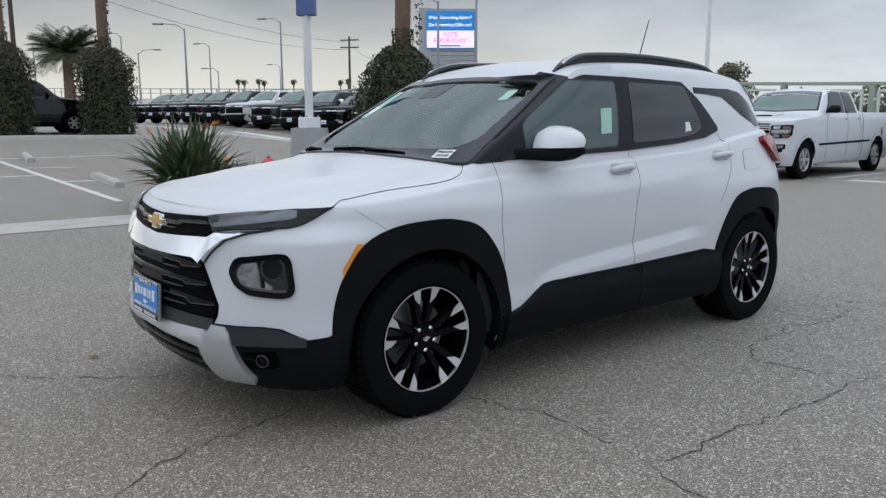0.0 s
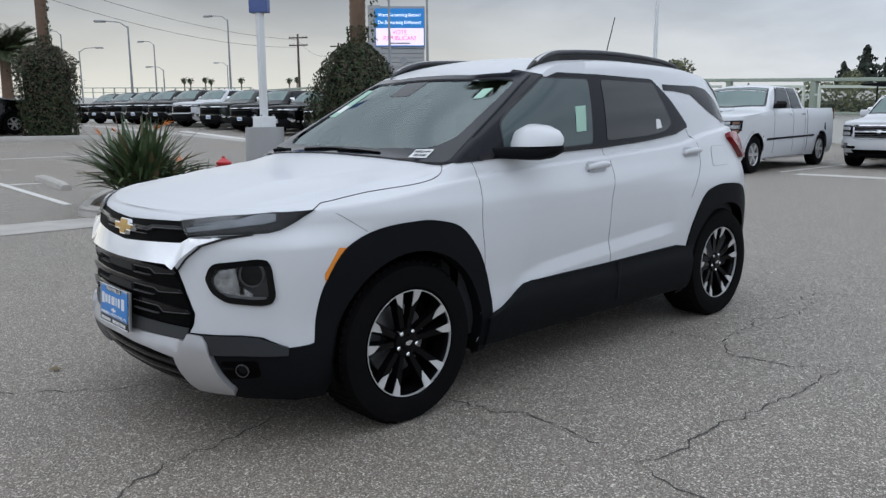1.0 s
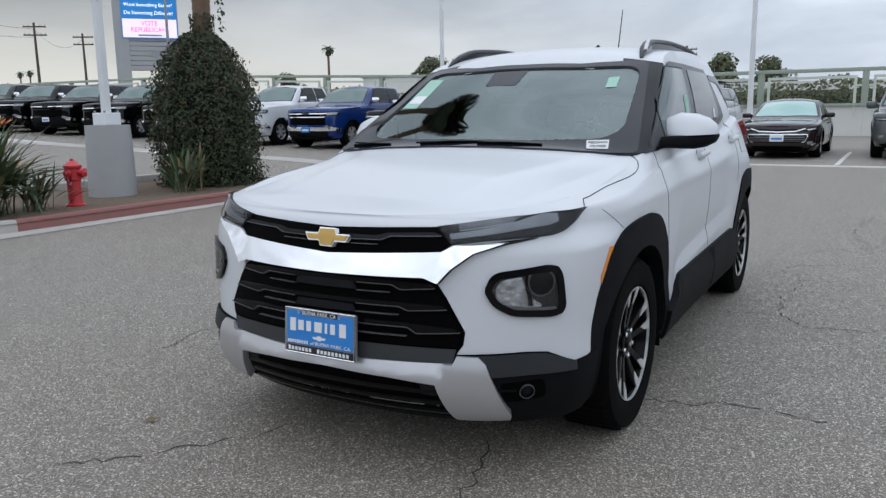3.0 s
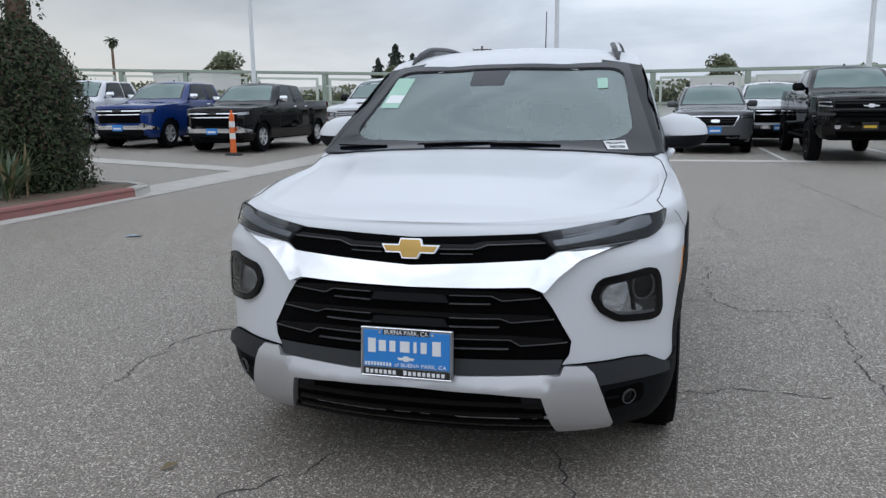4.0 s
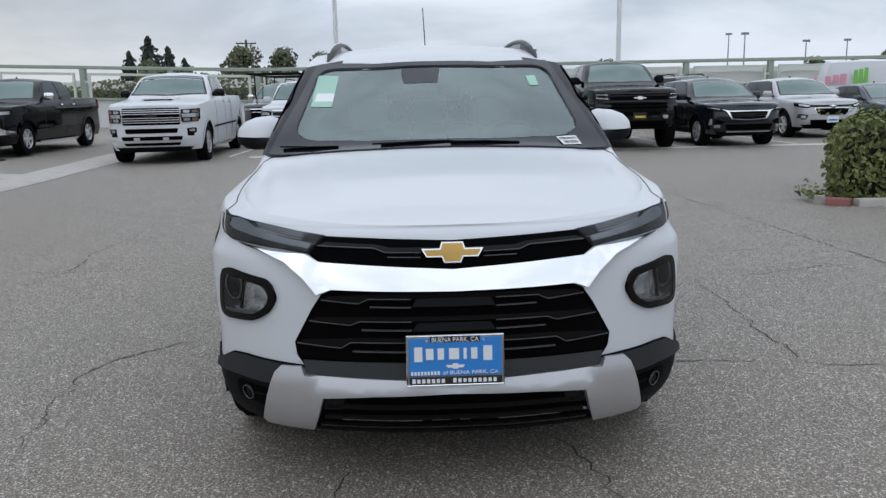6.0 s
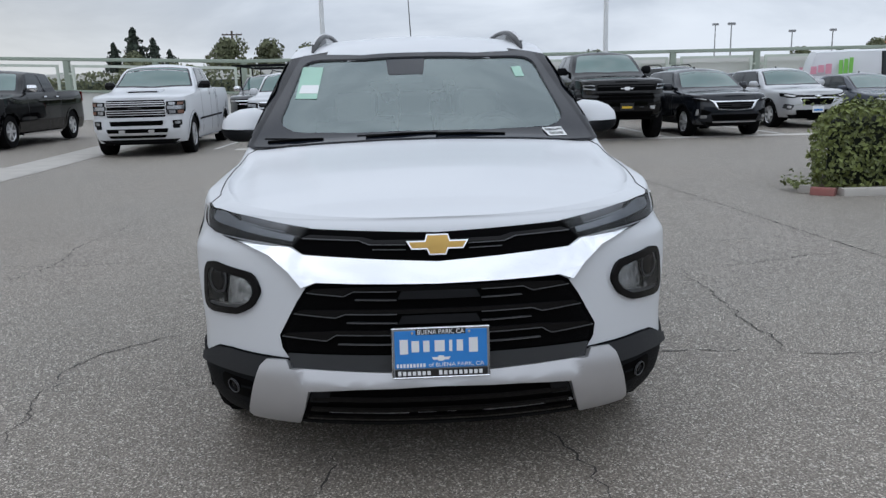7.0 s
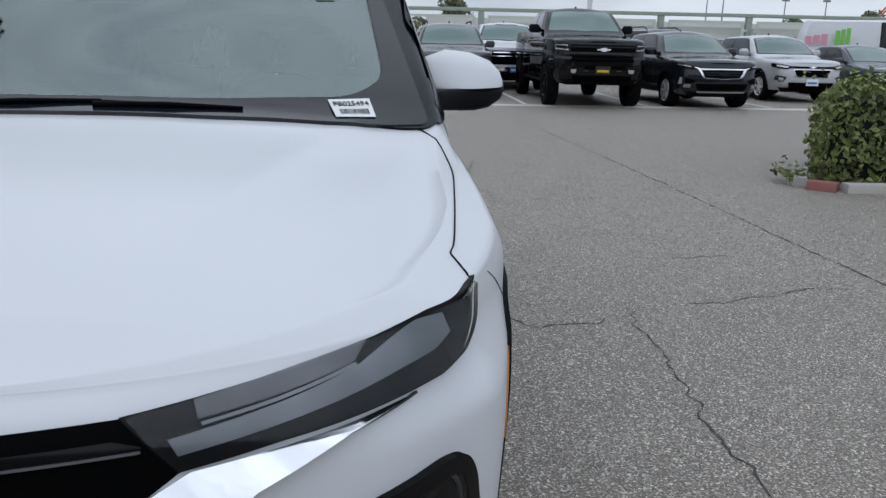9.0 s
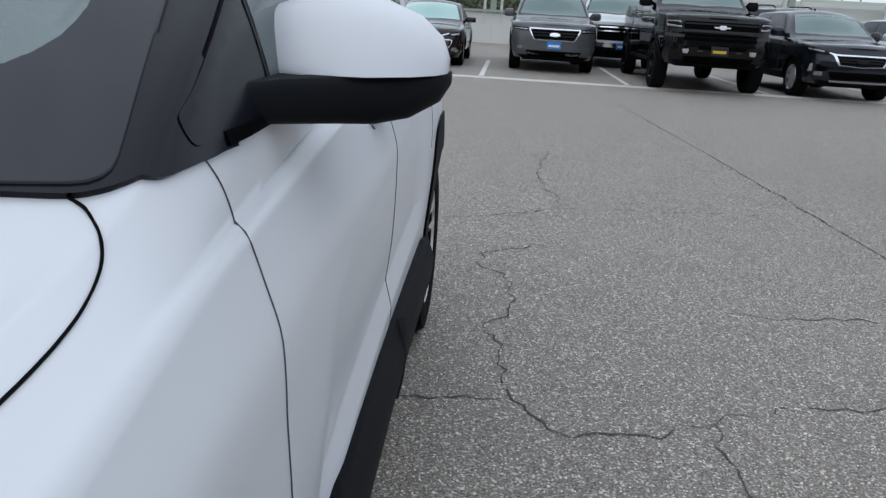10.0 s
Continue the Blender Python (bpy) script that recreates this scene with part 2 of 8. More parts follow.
M["privacy_front"] = material("tinted_door_glass", (0.036, 0.060, 0.064), 0.03, coat=0.0, vary=0.2, scale=1.2, spec=0.6)
# teal glass; the reflected sky is put into the base colour
M["screen"] = material("teal_glass_with_sky_tone", (0.060, 0.122, 0.112), 0.06, coat=0.3, vary=0.35, scale=1.1, spec=0.8)
M["car_glass"] = material("tinted_car_glass", (0.016, 0.022, 0.023), 0.08, coat=0.0, vary=0.4, scale=1.1, spec=0.25)
M["interior"] = material("dark_interior_trim", (0.022, 0.023, 0.025), 0.75, vary=0.2, scale=8, bump=0.1, spec=0.2)
M["seat"] = material("black_seat_cloth", (0.03, 0.031, 0.034), 0.85, vary=0.25, scale=14, bump=0.3, bump_scale=200)
M["paper"] = material("white_paper", (0.75, 0.76, 0.76), 0.7, vary=0.03)
M["paper_green"] = material("pale_green_window_form", (0.36, 0.56, 0.46), 0.7, vary=0.06)
# white body paint greyed for the shade in the handle cups
M["cup"] = material("shaded_white_cup_paint", (0.42, 0.43, 0.45), 0.45, vary=0.03, spec=0.4)
# gap colour raised to grey for the light that reaches into it
M["gap"] = material("lit_panel_gap", (0.10, 0.103, 0.11), 0.7, vary=0.1, spec=0.1)
M["plate_frame"] = material("brushed_plate_frame", (0.33, 0.34, 0.36), 0.35, 0.7, vary=0.1, scale=20)
M["ink"] = material("black_ink", (0.012, 0.012, 0.014), 0.6, vary=0.1)
M["plate_blue"] = material("bright_blue_plate", (0.03, 0.22, 0.62), 0.45, coat=0.3, vary=0.06)
M["plate_white"] = material("white_plate_print", (0.78, 0.79, 0.80), 0.45, vary=0.03)
M["plate_gold"] = material("yellow_plate_print", (0.62, 0.42, 0.03), 0.5, vary=0.05)
M["plate_black"] = material("black_plate", (0.012, 0.012, 0.012), 0.4, vary=0.05)
M["hydrant"] = material("red_hydrant_paint", (0.50, 0.022, 0.03), 0.4, coat=0.3, vary=0.18, scale=9, bump=0.15, bump_scale=60)
M["pole"] = material("pale_grey_pole_paint", (0.70, 0.72, 0.73), 0.5, vary=0.08, scale=2, bump=0.05)
M["galv"] = material("galvanised_steel", (0.30, 0.31, 0.32), 0.5, 0.6, vary=0.15, scale=4)
M["sign_blue"] = material("blue_sign_face", (0.07, 0.11, 0.28), 0.4, vary=0.08)
M["timber"] = material("creosoted_timber", (0.075, 0.055, 0.042), 0.9, vary=0.3, scale=3, bump=0.4, bump_scale=40)
M["trunk"] = material("palm_trunk", (0.17, 0.115, 0.08), 0.95, vary=0.35, scale=5, bump=0.9, bump_scale=18)
M["bark"] = material("brown_bark", (0.10, 0.075, 0.055), 0.95, vary=0.3, scale=6, bump=0.6, bump_scale=25)
M["ivy"] = material("ivy_leaf", (0.029, 0.044, 0.013), 0.7, vary=0.3, scale=1.5, per_island=0.45)
# near-black colour that stands for the shade deep between leaves
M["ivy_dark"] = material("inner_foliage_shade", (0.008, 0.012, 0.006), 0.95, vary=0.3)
M["hedge_leaf"] = material("hedge_leaf", (0.135, 0.162, 0.044), 0.5, vary=0.3, scale=2, per_island=0.5)
M["red_leaf"] = material("brownish_young_leaf", (0.060, 0.036, 0.020), 0.55, vary=0.3, per_island=0.4)
M["strap_leaf"] = material("strap_leaf", (0.065, 0.10, 0.042), 0.45, vary=0.25, scale=6, per_island=0.35)
M["dry_leaf"] = material("dry_strap_leaf", (0.20, 0.155, 0.085), 0.8, vary=0.3, per_island=0.3)
M["flower"] = material("orange_flower", (0.65, 0.20, 0.02), 0.5, vary=0.2)
M["tree_leaf"] = material("distant_tree_leaf", (0.120, 0.132, 0.070), 0.7, vary=0.3, scale=0.5, per_island=0.35)
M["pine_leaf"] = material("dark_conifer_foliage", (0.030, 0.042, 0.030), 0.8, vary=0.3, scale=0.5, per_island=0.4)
M["frond"] = material("palm_frond", (0.055, 0.070, 0.030), 0.6, vary=0.3, per_island=0.4)
M["fence_green"] = material("pale_green_rail_paint", (0.31, 0.36, 0.30), 0.6, vary=0.14, scale=1.5, bump=0.05)
# whitish tubes, with light from above put into the colour as well
M["fence_pale"] = material("pale_top_lit_tube_paint", (0.56, 0.61, 0.54), 0.6, vary=0.10, scale=1.5)
M["fence_mesh"] = material("pale_screen_panel", (0.66, 0.67, 0.63), 0.8, vary=0.08, scale=0.8)
M["far_wall"] = material("pale_far_wall", (0.64, 0.64, 0.61), 0.9, vary=0.1, scale=0.3, bump=0.1, bump_scale=8)
M["showroom"] = material("grey_showroom_plaster", (0.22, 0.22, 0.225), 0.9, vary=0.12, scale=0.4, bump=0.1, bump_scale=8)
M["orange"] = material("orange_plastic", (0.72, 0.14, 0.025), 0.5, vary=0.1)
M["white_band"] = material("white_reflective_band", (0.75, 0.75, 0.74), 0.4, vary=0.06)
M["rubber"] = material("black_rubber", (0.02, 0.02, 0.02), 0.85, vary=0.2, bump=0.2)
M["pylon"] = material("grey_pylon_cladding", (0.34, 0.345, 0.35), 0.6, vary=0.08, scale=1.0)
M["led_blue"] = material("lit_led_blue", (0.02, 0.16, 0.42), 0.6, vary=0.3, scale=1.2, emit=0.55)
M["led_white"] = material("lit_led_white", (0.72, 0.62, 0.72), 0.6, vary=0.1, scale=1.2, emit=0.75)
M["led_text"] = material("lit_led_letters", (0.85, 0.92, 1.0), 0.6, vary=0.02, emit=0.9)
M["led_pink"] = material("lit_led_magenta", (0.75, 0.08, 0.30), 0.6, vary=0.02, emit=0.8)
M["wire"] = material("black_cable", (0.02, 0.02, 0.02), 0.7, vary=0.1)
M["crane"] = material("red_crane_paint", (0.55, 0.09, 0.04), 0.5, vary=0.1)
M["van_pink"] = material("pink_van_graphics", (0.72, 0.33, 0.42), 0.4, vary=0.1)
M["van_green"] = material("green_van_graphics", (0.22, 0.55, 0.10), 0.4, vary=0.1)
M["debris"] = material("pale_litter", (0.30, 0.42, 0.50), 0.7, vary=0.1)


# ---- mesh helpers ----
def mesh_from(name, verts, faces, mats, smooth=True, index=None):
    me = bpy.data.meshes.new(name)
    me.from_pydata([tuple(v) for v in verts], [], [tuple(f) for f in faces])
    for m in (mats if isinstance(mats, (list, tuple)) else [mats]):
        me.materials.append(m)
    if index is not None:
        me.polygons.foreach_set("material_index", index)
    if smooth:
        me.polygons.foreach_set("use_smooth", [True] * len(me.polygons))
    me.update()
    return me


def part(name, bm, mat, parent=None, label="", smooth=True, sharp=35):
    """Links a bmesh, or (verts, faces), as one mesh object under a thing or a part."""
    if isinstance(bm, tuple):
        me = mesh_from(name, bm[0], bm[1], mat, smooth)
    else:
        me = bpy.data.meshes.new(name)
        bmesh.ops.recalc_face_normals(bm, faces=bm.faces)
        bm.to_mesh(me)
        bm.free()
        me.materials.append(mat)
        if smooth:
            me.polygons.foreach_set("use_smooth", [True] * len(me.polygons))
    if smooth and sharp:
        me.set_sharp_from_angle(angle=radians(sharp))
    if isinstance(bm, Piece):
        me.normals_split_custom_set_from_vertices([tuple(n) for n in bm.normals])
    ob = new(name, me)
    ob.parent = parent
    if label:
        tagged(ob, label)
    return ob


def thing(name, label, category, at=None, group="", kind=""):
    ob = tagged(new(name), label, category, group, kind)
    if at is not None:
        ob.matrix_basis = at
    return ob


def box(bm, x0, x1, y0, y1, z0, z1, bevel=0.0, segs=1):
    r = bmesh.ops.create_cube(bm, size=1)
    bmesh.ops.scale(bm, vec=(x1 - x0, y1 - y0, z1 - z0), verts=r["verts"])
    bmesh.ops.translate(bm, vec=((x0 + x1) / 2, (y0 + y1) / 2, (z0 + z1) / 2), verts=r["verts"])
    if bevel:
        es = {e for v in r["verts"] for e in v.link_edges}
        bmesh.ops.bevel(bm, geom=list(es), offset=bevel, segments=segs, affect="EDGES", profile=0.7)
    return bm


def block(x0, x1, y0, y1, z0, z1, bevel=0.0, segs=1):
    return box(bmesh.new(), x0, x1, y0, y1, z0, z1, bevel, segs)


def cyl(bm, p, q, r0, r1=None, n=12):
    """A tapered rod from p to q."""
    r1 = r0 if r1 is None else r1
    p, q = Vector(p), Vector(q)
    d = q - p
    m = Matrix.Translation((p + q) / 2) @ d.to_track_quat("Z", "Y").to_matrix().to_4x4()
    bmesh.ops.create_cone(bm, cap_ends=True, segments=n, radius1=r0, radius2=r1, depth=d.length, matrix=m)
    return bm


def rod(p, q, r0, r1=None, n=12):
    return cyl(bmesh.new(), p, q, r0, r1, n)


def lathe(profile, n=32, axis="x"):
    """Verts and faces of a profile of (along, radius) turned about an axis."""
    vs, fs = [], []
    for a, r in profile:
        for k in range(n):
            c, s = math.cos(2 * math.pi * k / n), math.sin(2 * math.pi * k / n)
            vs.append((a, r * c, r * s) if axis == "x" else (r * c, r * s, a))
    for i in range(len(profile) - 1):
        for k in range(n):
            k2 = (k + 1) % n
            fs.append((i * n + k, i * n + k2, (i + 1) * n + k2, (i + 1) * n + k))
    return vs, fs


def tube(points, r, n=8):
    """A bent rod through points, with radii r (one, or one a point)."""
    pts = [Vector(p) for p in points]
    rs = r if isinstance(r, (list, tuple)) else [r] * len(pts)
    vs, fs = [], []
    up = Vector((0, 0, 1))
    for i, p in enumerate(pts):
        d = (pts[min(i + 1, len(pts) - 1)] - pts[max(i - 1, 0)]).normalized()
        side = d.cross(up)
        side = side.normalized() if side.length > 1e-4 else Vector((1, 0, 0))
        top = side.cross(d)
        for k in range(n):
            a = 2 * math.pi * k / n
            vs.append(p + (side * math.cos(a) + top * math.sin(a)) * rs[i])
    for i in range(len(pts) - 1):
        for k in range(n):
            k2 = (k + 1) % n
            fs.append((i * n + k, i * n + k2, (i + 1) * n + k2, (i + 1) * n + k))
    fs.append(tuple(range(n))[::-1])
    fs.append(tuple(range(len(vs) - n, len(vs))))
    return vs, fs


def joined(*pieces):
    vs, fs = [], []
    for v, f in pieces:
        o = len(vs)
        vs += list(v)
        fs += [tuple(i + o for i in g) for g in f]
    return vs, fs


def moved(piece, m):
    return [m @ Vector(v) for v in piece[0]], piece[1]


def pchip(keys):
    """A smooth curve through (t, value) keys that never overshoots."""
    t = np.array([k[0] for k in keys], float)
    v = np.array([k[1] for k in keys], float)
    h, d = np.diff(t), np.diff(v) / np.diff(t)
    s = np.zeros(len(t))
    for i in range(1, len(t) - 1):
        if d[i - 1] * d[i] > 0:
            w1, w2 = 2 * h[i] + h[i - 1], h[i] + 2 * h[i - 1]
            s[i] = (w1 + w2) / (w1 / d[i - 1] + w2 / d[i])
    s[0], s[-1] = d[0], d[-1]

    def f(x):
        x = min(max(x, t[0]), t[-1])
        i = min(int(np.searchsorted(t, x, side="right")) - 1, len(t) - 2)
        u = (x - t[i]) / h[i]
        return float((2 * u ** 3 - 3 * u ** 2 + 1) * v[i] + (u ** 3 - 2 * u ** 2 + u) * h[i] * s[i]
                     + (-2 * u ** 3 + 3 * u ** 2) * v[i + 1] + (u ** 3 - u ** 2) * h[i] * s[i + 1])
    return f


def rounded(poly, r, n=4):
    """A 2D polygon with its corners rounded."""
    out = []
    for i, p in enumerate(poly):
        a, b, c = Vector(poly[i - 1]), Vector(p), Vector(poly[(i + 1) % len(poly)])
        u, w = a - b, c - b
        k = min(r, u.length * 0.45, w.length * 0.45)
        p0, p1 = b + u.normalized() * k, b + w.normalized() * k
        for j in range(n + 1):
            s = j / n
            out.append(tuple(p0 * (1 - s) ** 2 + b * 2 * s * (1 - s) + p1 * s ** 2))
    return out


def inside(poly, x, y):
    hit = False
    for i in range(len(poly)):
        (x0, y0), (x1, y1) = poly[i - 1][:2], poly[i][:2]
        if (y0 > y) != (y1 > y) and x < (x1 - x0) * (y - y0) / (y1 - y0) + x0:
            hit = not hit
    return hit


def grow(poly, d):
    """Moves a 2D polygon's outline out by d (in for a negative d)."""
    area = sum(poly[i - 1][0] * poly[i][1] - poly[i][0] * poly[i - 1][1] for i in range(len(poly)))
    s = 1 if area > 0 else -1
    out = []
    for i, p in enumerate(poly):
        a, b, c = Vector(poly[i - 1]), Vector(p), Vector(poly[(i + 1) % len(poly)])
        n1 = Vector(((b - a).y, -(b - a).x)).normalized() * s
        n2 = Vector(((c - b).y, -(c - b).x)).normalized() * s
        m = (n1 + n2)
        m = m.normalized() if m.length > 1e-5 else n1
        out.append(tuple(b + m * d / max(0.45, m.dot(n1))))
    return out


AXES = {"front": (0, 2, 1, 1.0), "side": (1, 2, 0, -1.0), "top": (0, 1, 2, -1.0), "rear": (0, 2, 1, -1.0)}


class Piece(tuple):
    """Verts and faces that carry the smooth normals of the surface they lie on."""


def with_normals(verts, faces, normals):
    piece = Piece((verts, faces))
    piece.normals = normals
    return piece


class Skin:
    """A surface that flat outlines are laid on: seen from the front, the side or the top."""

    def __init__(self, verts, faces):
        self.verts, self.faces = [Vector(v) for v in verts], faces
        self.normals = [Vector() for v in verts]
        for f in faces:
            a, b, c = self.verts[f[0]], self.verts[f[1]], self.verts[f[2]]
            n = (b - a).cross(c - a)
            if len(f) > 3:
                n = n + (c - a).cross(self.verts[f[3]] - a)
            for i in f:
                self.normals[i] += n
        self.tree = BVHTree.FromPolygons([tuple(v) for v in verts], [tuple(f) for f in faces])

    def drop(self, u, v, view):
        a, b, c, s = AXES[view]
        o, d = [0, 0, 0], [0, 0, 0]
        o[a], o[b], o[c], d[c] = u + 1.3e-5, v + 0.7e-5, -s * 6.0, s
        p, n, k, _ = self.tree.ray_cast(Vector(o), Vector(d))
        if p is None:
            p, n, k, _ = self.tree.find_nearest(Vector([o[i] if i != c else -s * 1.0 for i in range(3)]))
            q = list(p)
            q[a], q[b] = u, v
            p = Vector(q)
        f = self.faces[k]
        w = poly_3d_calc([self.verts[i] for i in f], p)
        n = sum((self.normals[i].normalized() * q for i, q in zip(f, w)), Vector()).normalized()
        if n[c] * s > 0:
            n = -n
        return p, n

    def patch(self, poly, view, out=0.004, depth=0.012, cell=0.04, hole=None):
        """Verts and faces of an outline laid on the surface, raised by out, with a rim of that depth."""
        bm = bmesh.new()
        def loop(pts):
            vs = [bm.verts.new((p[0], p[1], 0)) for p in pts]
            return [bm.edges.new((vs[i - 1], vs[i])) for i in range(len(vs))]
        es = loop(poly)
        if hole:
            es += loop(hole)
        bmesh.ops.triangle_fill(bm, use_beauty=True, use_dissolve=False, edges=es)
        us, ws = [p[0] for p in poly], [p[1] for p in poly]
        for lo, hi, nrm in ((min(us), max(us), (1, 0, 0)), (min(ws), max(ws), (0, 1, 0))):
            k = int((hi - lo) / cell)
            for j in range(1, k + 1):
                at = lo + (hi - lo) * j / (k + 1)
                bmesh.ops.bisect_plane(bm, geom=bm.verts[:] + bm.edges[:] + bm.faces[:], plane_co=Vector(nrm) * (at + 0.0007), plane_no=nrm, dist=1e-5)
        bmesh.ops.remove_doubles(bm, verts=bm.verts[:], dist=1e-4)
        bmesh.ops.dissolve_degenerate(bm, dist=1e-5, edges=bm.edges[:])
        bm.verts.ensure_lookup_table()
        vs, ns = [], []
        for i, v in enumerate(bm.verts):
            v.index = i
            p, n = self.drop(v.co.x, v.co.y, view)
            ns.append(n)
            vs.append(p + n * (out(v.co.x, v.co.y) if callable(out) else out))
        a, b, c, s = AXES[view]
        fs = []
        for f in bm.faces:
            g = [v.index for v in f.verts]
            q = sum(((vs[g[i - 1]] - vs[g[0]]).cross(vs[g[i]] - vs[g[0]]) for i in range(2, len(g))), Vector())
            fs.append(tuple(g if q.dot(ns[g[0]]) > 0 else g[::-1]))
        low = {}
        for e in bm.edges:
            if len(e.link_faces) == 1:
                for v in e.verts:
                    if v.index not in low:
                        low[v.index] = len(vs)
                        vs.append(vs[v.index] - ns[v.index] * depth)
                i, j = e.verts[0].index, e.verts[1].index
                fs.append((i, j, low[j], low[i]))
        bm.free()
        if callable(out):
            return vs, fs
        return with_normals(vs, fs, ns + [ns[i] for i in low])

    def strip(self, points, view, width, out=0.002, depth=0.004):
        """A narrow band along a line on the surface: a seam or a moulding."""
        pts = [Vector(p) for p in points]
        fine = []
        for p, q in zip(pts, pts[1:]):
            k = max(1, int((q - p).length / 0.012))
            fine += [p.lerp(q, j / k) for j in range(k)]
        fine.append(pts[-1])
        left, right = [], []
        for i, p in enumerate(fine):
            d = (fine[min(i + 1, len(fine) - 1)] - fine[max(i - 1, 0)]).normalized()
            n = Vector((-d.y, d.x)) * width / 2
            left.append(tuple(p + n))
            right.append(tuple(p - n))
        vs, fs = [], []
        for l, r in zip(left, right):
            (pl, nl), (pr, nr) = self.drop(*l, view), self.drop(*r, view)
            vs += [pl - nl * depth, pl + nl * out, pr + nr * out, pr - nr * depth]
        for i in range(len(left) - 1):
            for k in range(3):
                fs.append((4 * i + k, 4 * i + k + 1, 4 * i + k + 5, 4 * i + k + 4))
        return vs, fs


def eased(piece, view):
    """The piece with its normals drawn as one even sweep, so that reflections run smoothly over glass."""
    a, b, c, s = AXES[view]
    P = np.array([tuple(v) for v in piece[0]])
    u, v = P[:, a] - P[:, a].mean(), P[:, b] - P[:, b].mean()
    if view == "top":
        u = P[:, a]
    A = np.stack([np.ones(len(u)), u, v, u * u, u * v, v * v, u ** 3, u * u * v, u * v * v, v ** 3], 1)
    N = np.array([tuple(n) for n in piece.normals])
    F = A @ np.linalg.lstsq(A, N, rcond=None)[0]
    return with_normals(piece[0], piece[1], [Vector(n).normalized() for n in F.tolist()])


def mirrored(piece):
    if isinstance(piece, Piece):
        return with_normals([(-v[0], v[1], v[2]) for v in piece[0]], [tuple(f)[::-1] for f in piece[1]], [Vector((-n[0], n[1], n[2])) for n in piece.normals])
    return [(-v[0], v[1], v[2]) for v in piece[0]], [tuple(f)[::-1] for f in piece[1]]


def both(name, piece, mat, parent, label=""):
    """The part on the car's left side, and its twin on the right."""
    a = part(name, piece, mat, parent, label)
    b = part(name, mirrored(piece), mat, parent, label)
    return a, b


def poly_line(pts, n=8):
    """Catmull-Rom through 2D points."""
    P = [np.array(p, float) for p in pts]
    P = [2 * P[0] - P[1]] + P + [2 * P[-1] - P[-2]]
    out = []
    for i in range(1, len(P) - 2):
        a, b, c, d = P[i - 1:i + 3]
        for j in range(n):
            t = j / n
            out.append(0.5 * (2 * b + (c - a) * t + (2 * a - 5 * b + 4 * c - d) * t * t + (3 * b - a - 3 * c + d) * t ** 3))
    out.append(P[-2])
    return out


def car_hull(plan, top, side_in, front_in, rear_in, roof, bottom=0.2, rows=16, sculpt=None, step=6, fold=None):
    """The body surface of a car that faces -y: a wall that follows the plan outline, and above it hood, glass and roof.
    plan: (x, y) from the nose round one side to the tail; top: (y, z) of the wall's upper edge; side_in, front_in, rear_in: (z, inset);
    roof: (y, x of the roof's edge as a share of the wall's, z of that edge, z of the middle)."""
    line = poly_line(plan, step)
    ztop, ds, df, dr = pchip(top), pchip(side_in), pchip(front_in), pchip(rear_in)
    share, zedge, zmid = pchip([(k[0], k[1]) for k in roof]), pchip([(k[0], k[2]) for k in roof]), pchip([(k[0], k[3]) for k in roof])
    n = len(line)
    half, cols = [], 0
    for i, p in enumerate(line):
        d = line[min(i + 1, n - 1)] - line[max(i - 1, 0)]
        nx, ny = d[1], -d[0]
        L = math.hypot(nx, ny)
        nx, ny = nx / L, ny / L
        row = []
        zt = ztop(p[1])
        for k in range(rows + 1):
            z = bottom + (zt - bottom) * k / rows
            e = ds(z) * nx * nx + (df(z) if ny < 0 else dr(z)) * ny * ny
            if sculpt:
                e += sculpt(p[1], z) * nx * nx
            x = max(0.0, p[0] - nx * e)
            if i in (0, n - 1):
                x = 0.0
            row.append((x, p[1] - ny * e, z))
        ex, ey, ez = row[-1]
        xr, zr, zc = ex * share(ey), zedge(ey), zmid(ey)
        zr, zc = max(zr, ez + 0.002), max(zc, ez + 0.004)
        zc = zr + (zc - zr) * min(1.0, xr / 0.55) ** 2 if zc > zr else zc
        ax, az = ex - (ex - xr) * 0.22, ez + min(0.014, (zr - ez) * 0.3)
        for k in range(1, 4):
            s = k / 3
            row.append((ex + (ax - ex) * s, ey, ez + (az - ez) * math.sin(s * math.pi / 2)))
        for k in range(1, 11):
            s = k / 10
            bow = 0.05 * math.sin(math.pi * s) * min(1, (zr - az) / 0.4)
            row.append((ax + (xr - ax) * s + bow * 0.5 * ex, ey, az + (zr - az) * s))
        tops = 44 if fold else 14
        for k in range(1, tops + 1):
            s = k / tops
            x = xr * (1 - s)
            row.append((x, ey, zr + (zc - zr) * (1 - (1 - s) ** 2.0) + (fold(x, ey) if fold else 0.0)))
        cols = len(row)
        half.append(row)
    verts = [v for row in half for v in row] + [(-v[0], v[1], v[2]) for row in half for v in row]
    faces = []
    o = n * cols
    for i in range(n - 1):
        for k in range(cols - 1):
            a, b, c, d = i * cols + k, i * cols + k + 1, (i + 1) * cols + k + 1, (i + 1) * cols + k
            faces.append((a, d, c, b))
            faces.append((o + a, o + b, o + c, o + d))
    # weld the two halves along the middle
    key, remap, vs = {}, [], []
    for v in verts:
        q = (round(v[0], 4) + 0.0, round(v[1], 4), round(v[2], 4))
        if q not in key:
            key[q] = len(vs)
            vs.append(v)
        remap.append(key[q])
    out = []
    for f in faces:
        g = []
        for i in f:
            if remap[i] not in g:
                g.append(remap[i])
        if len(g) > 2:
            out.append(tuple(g))
    return vs, out


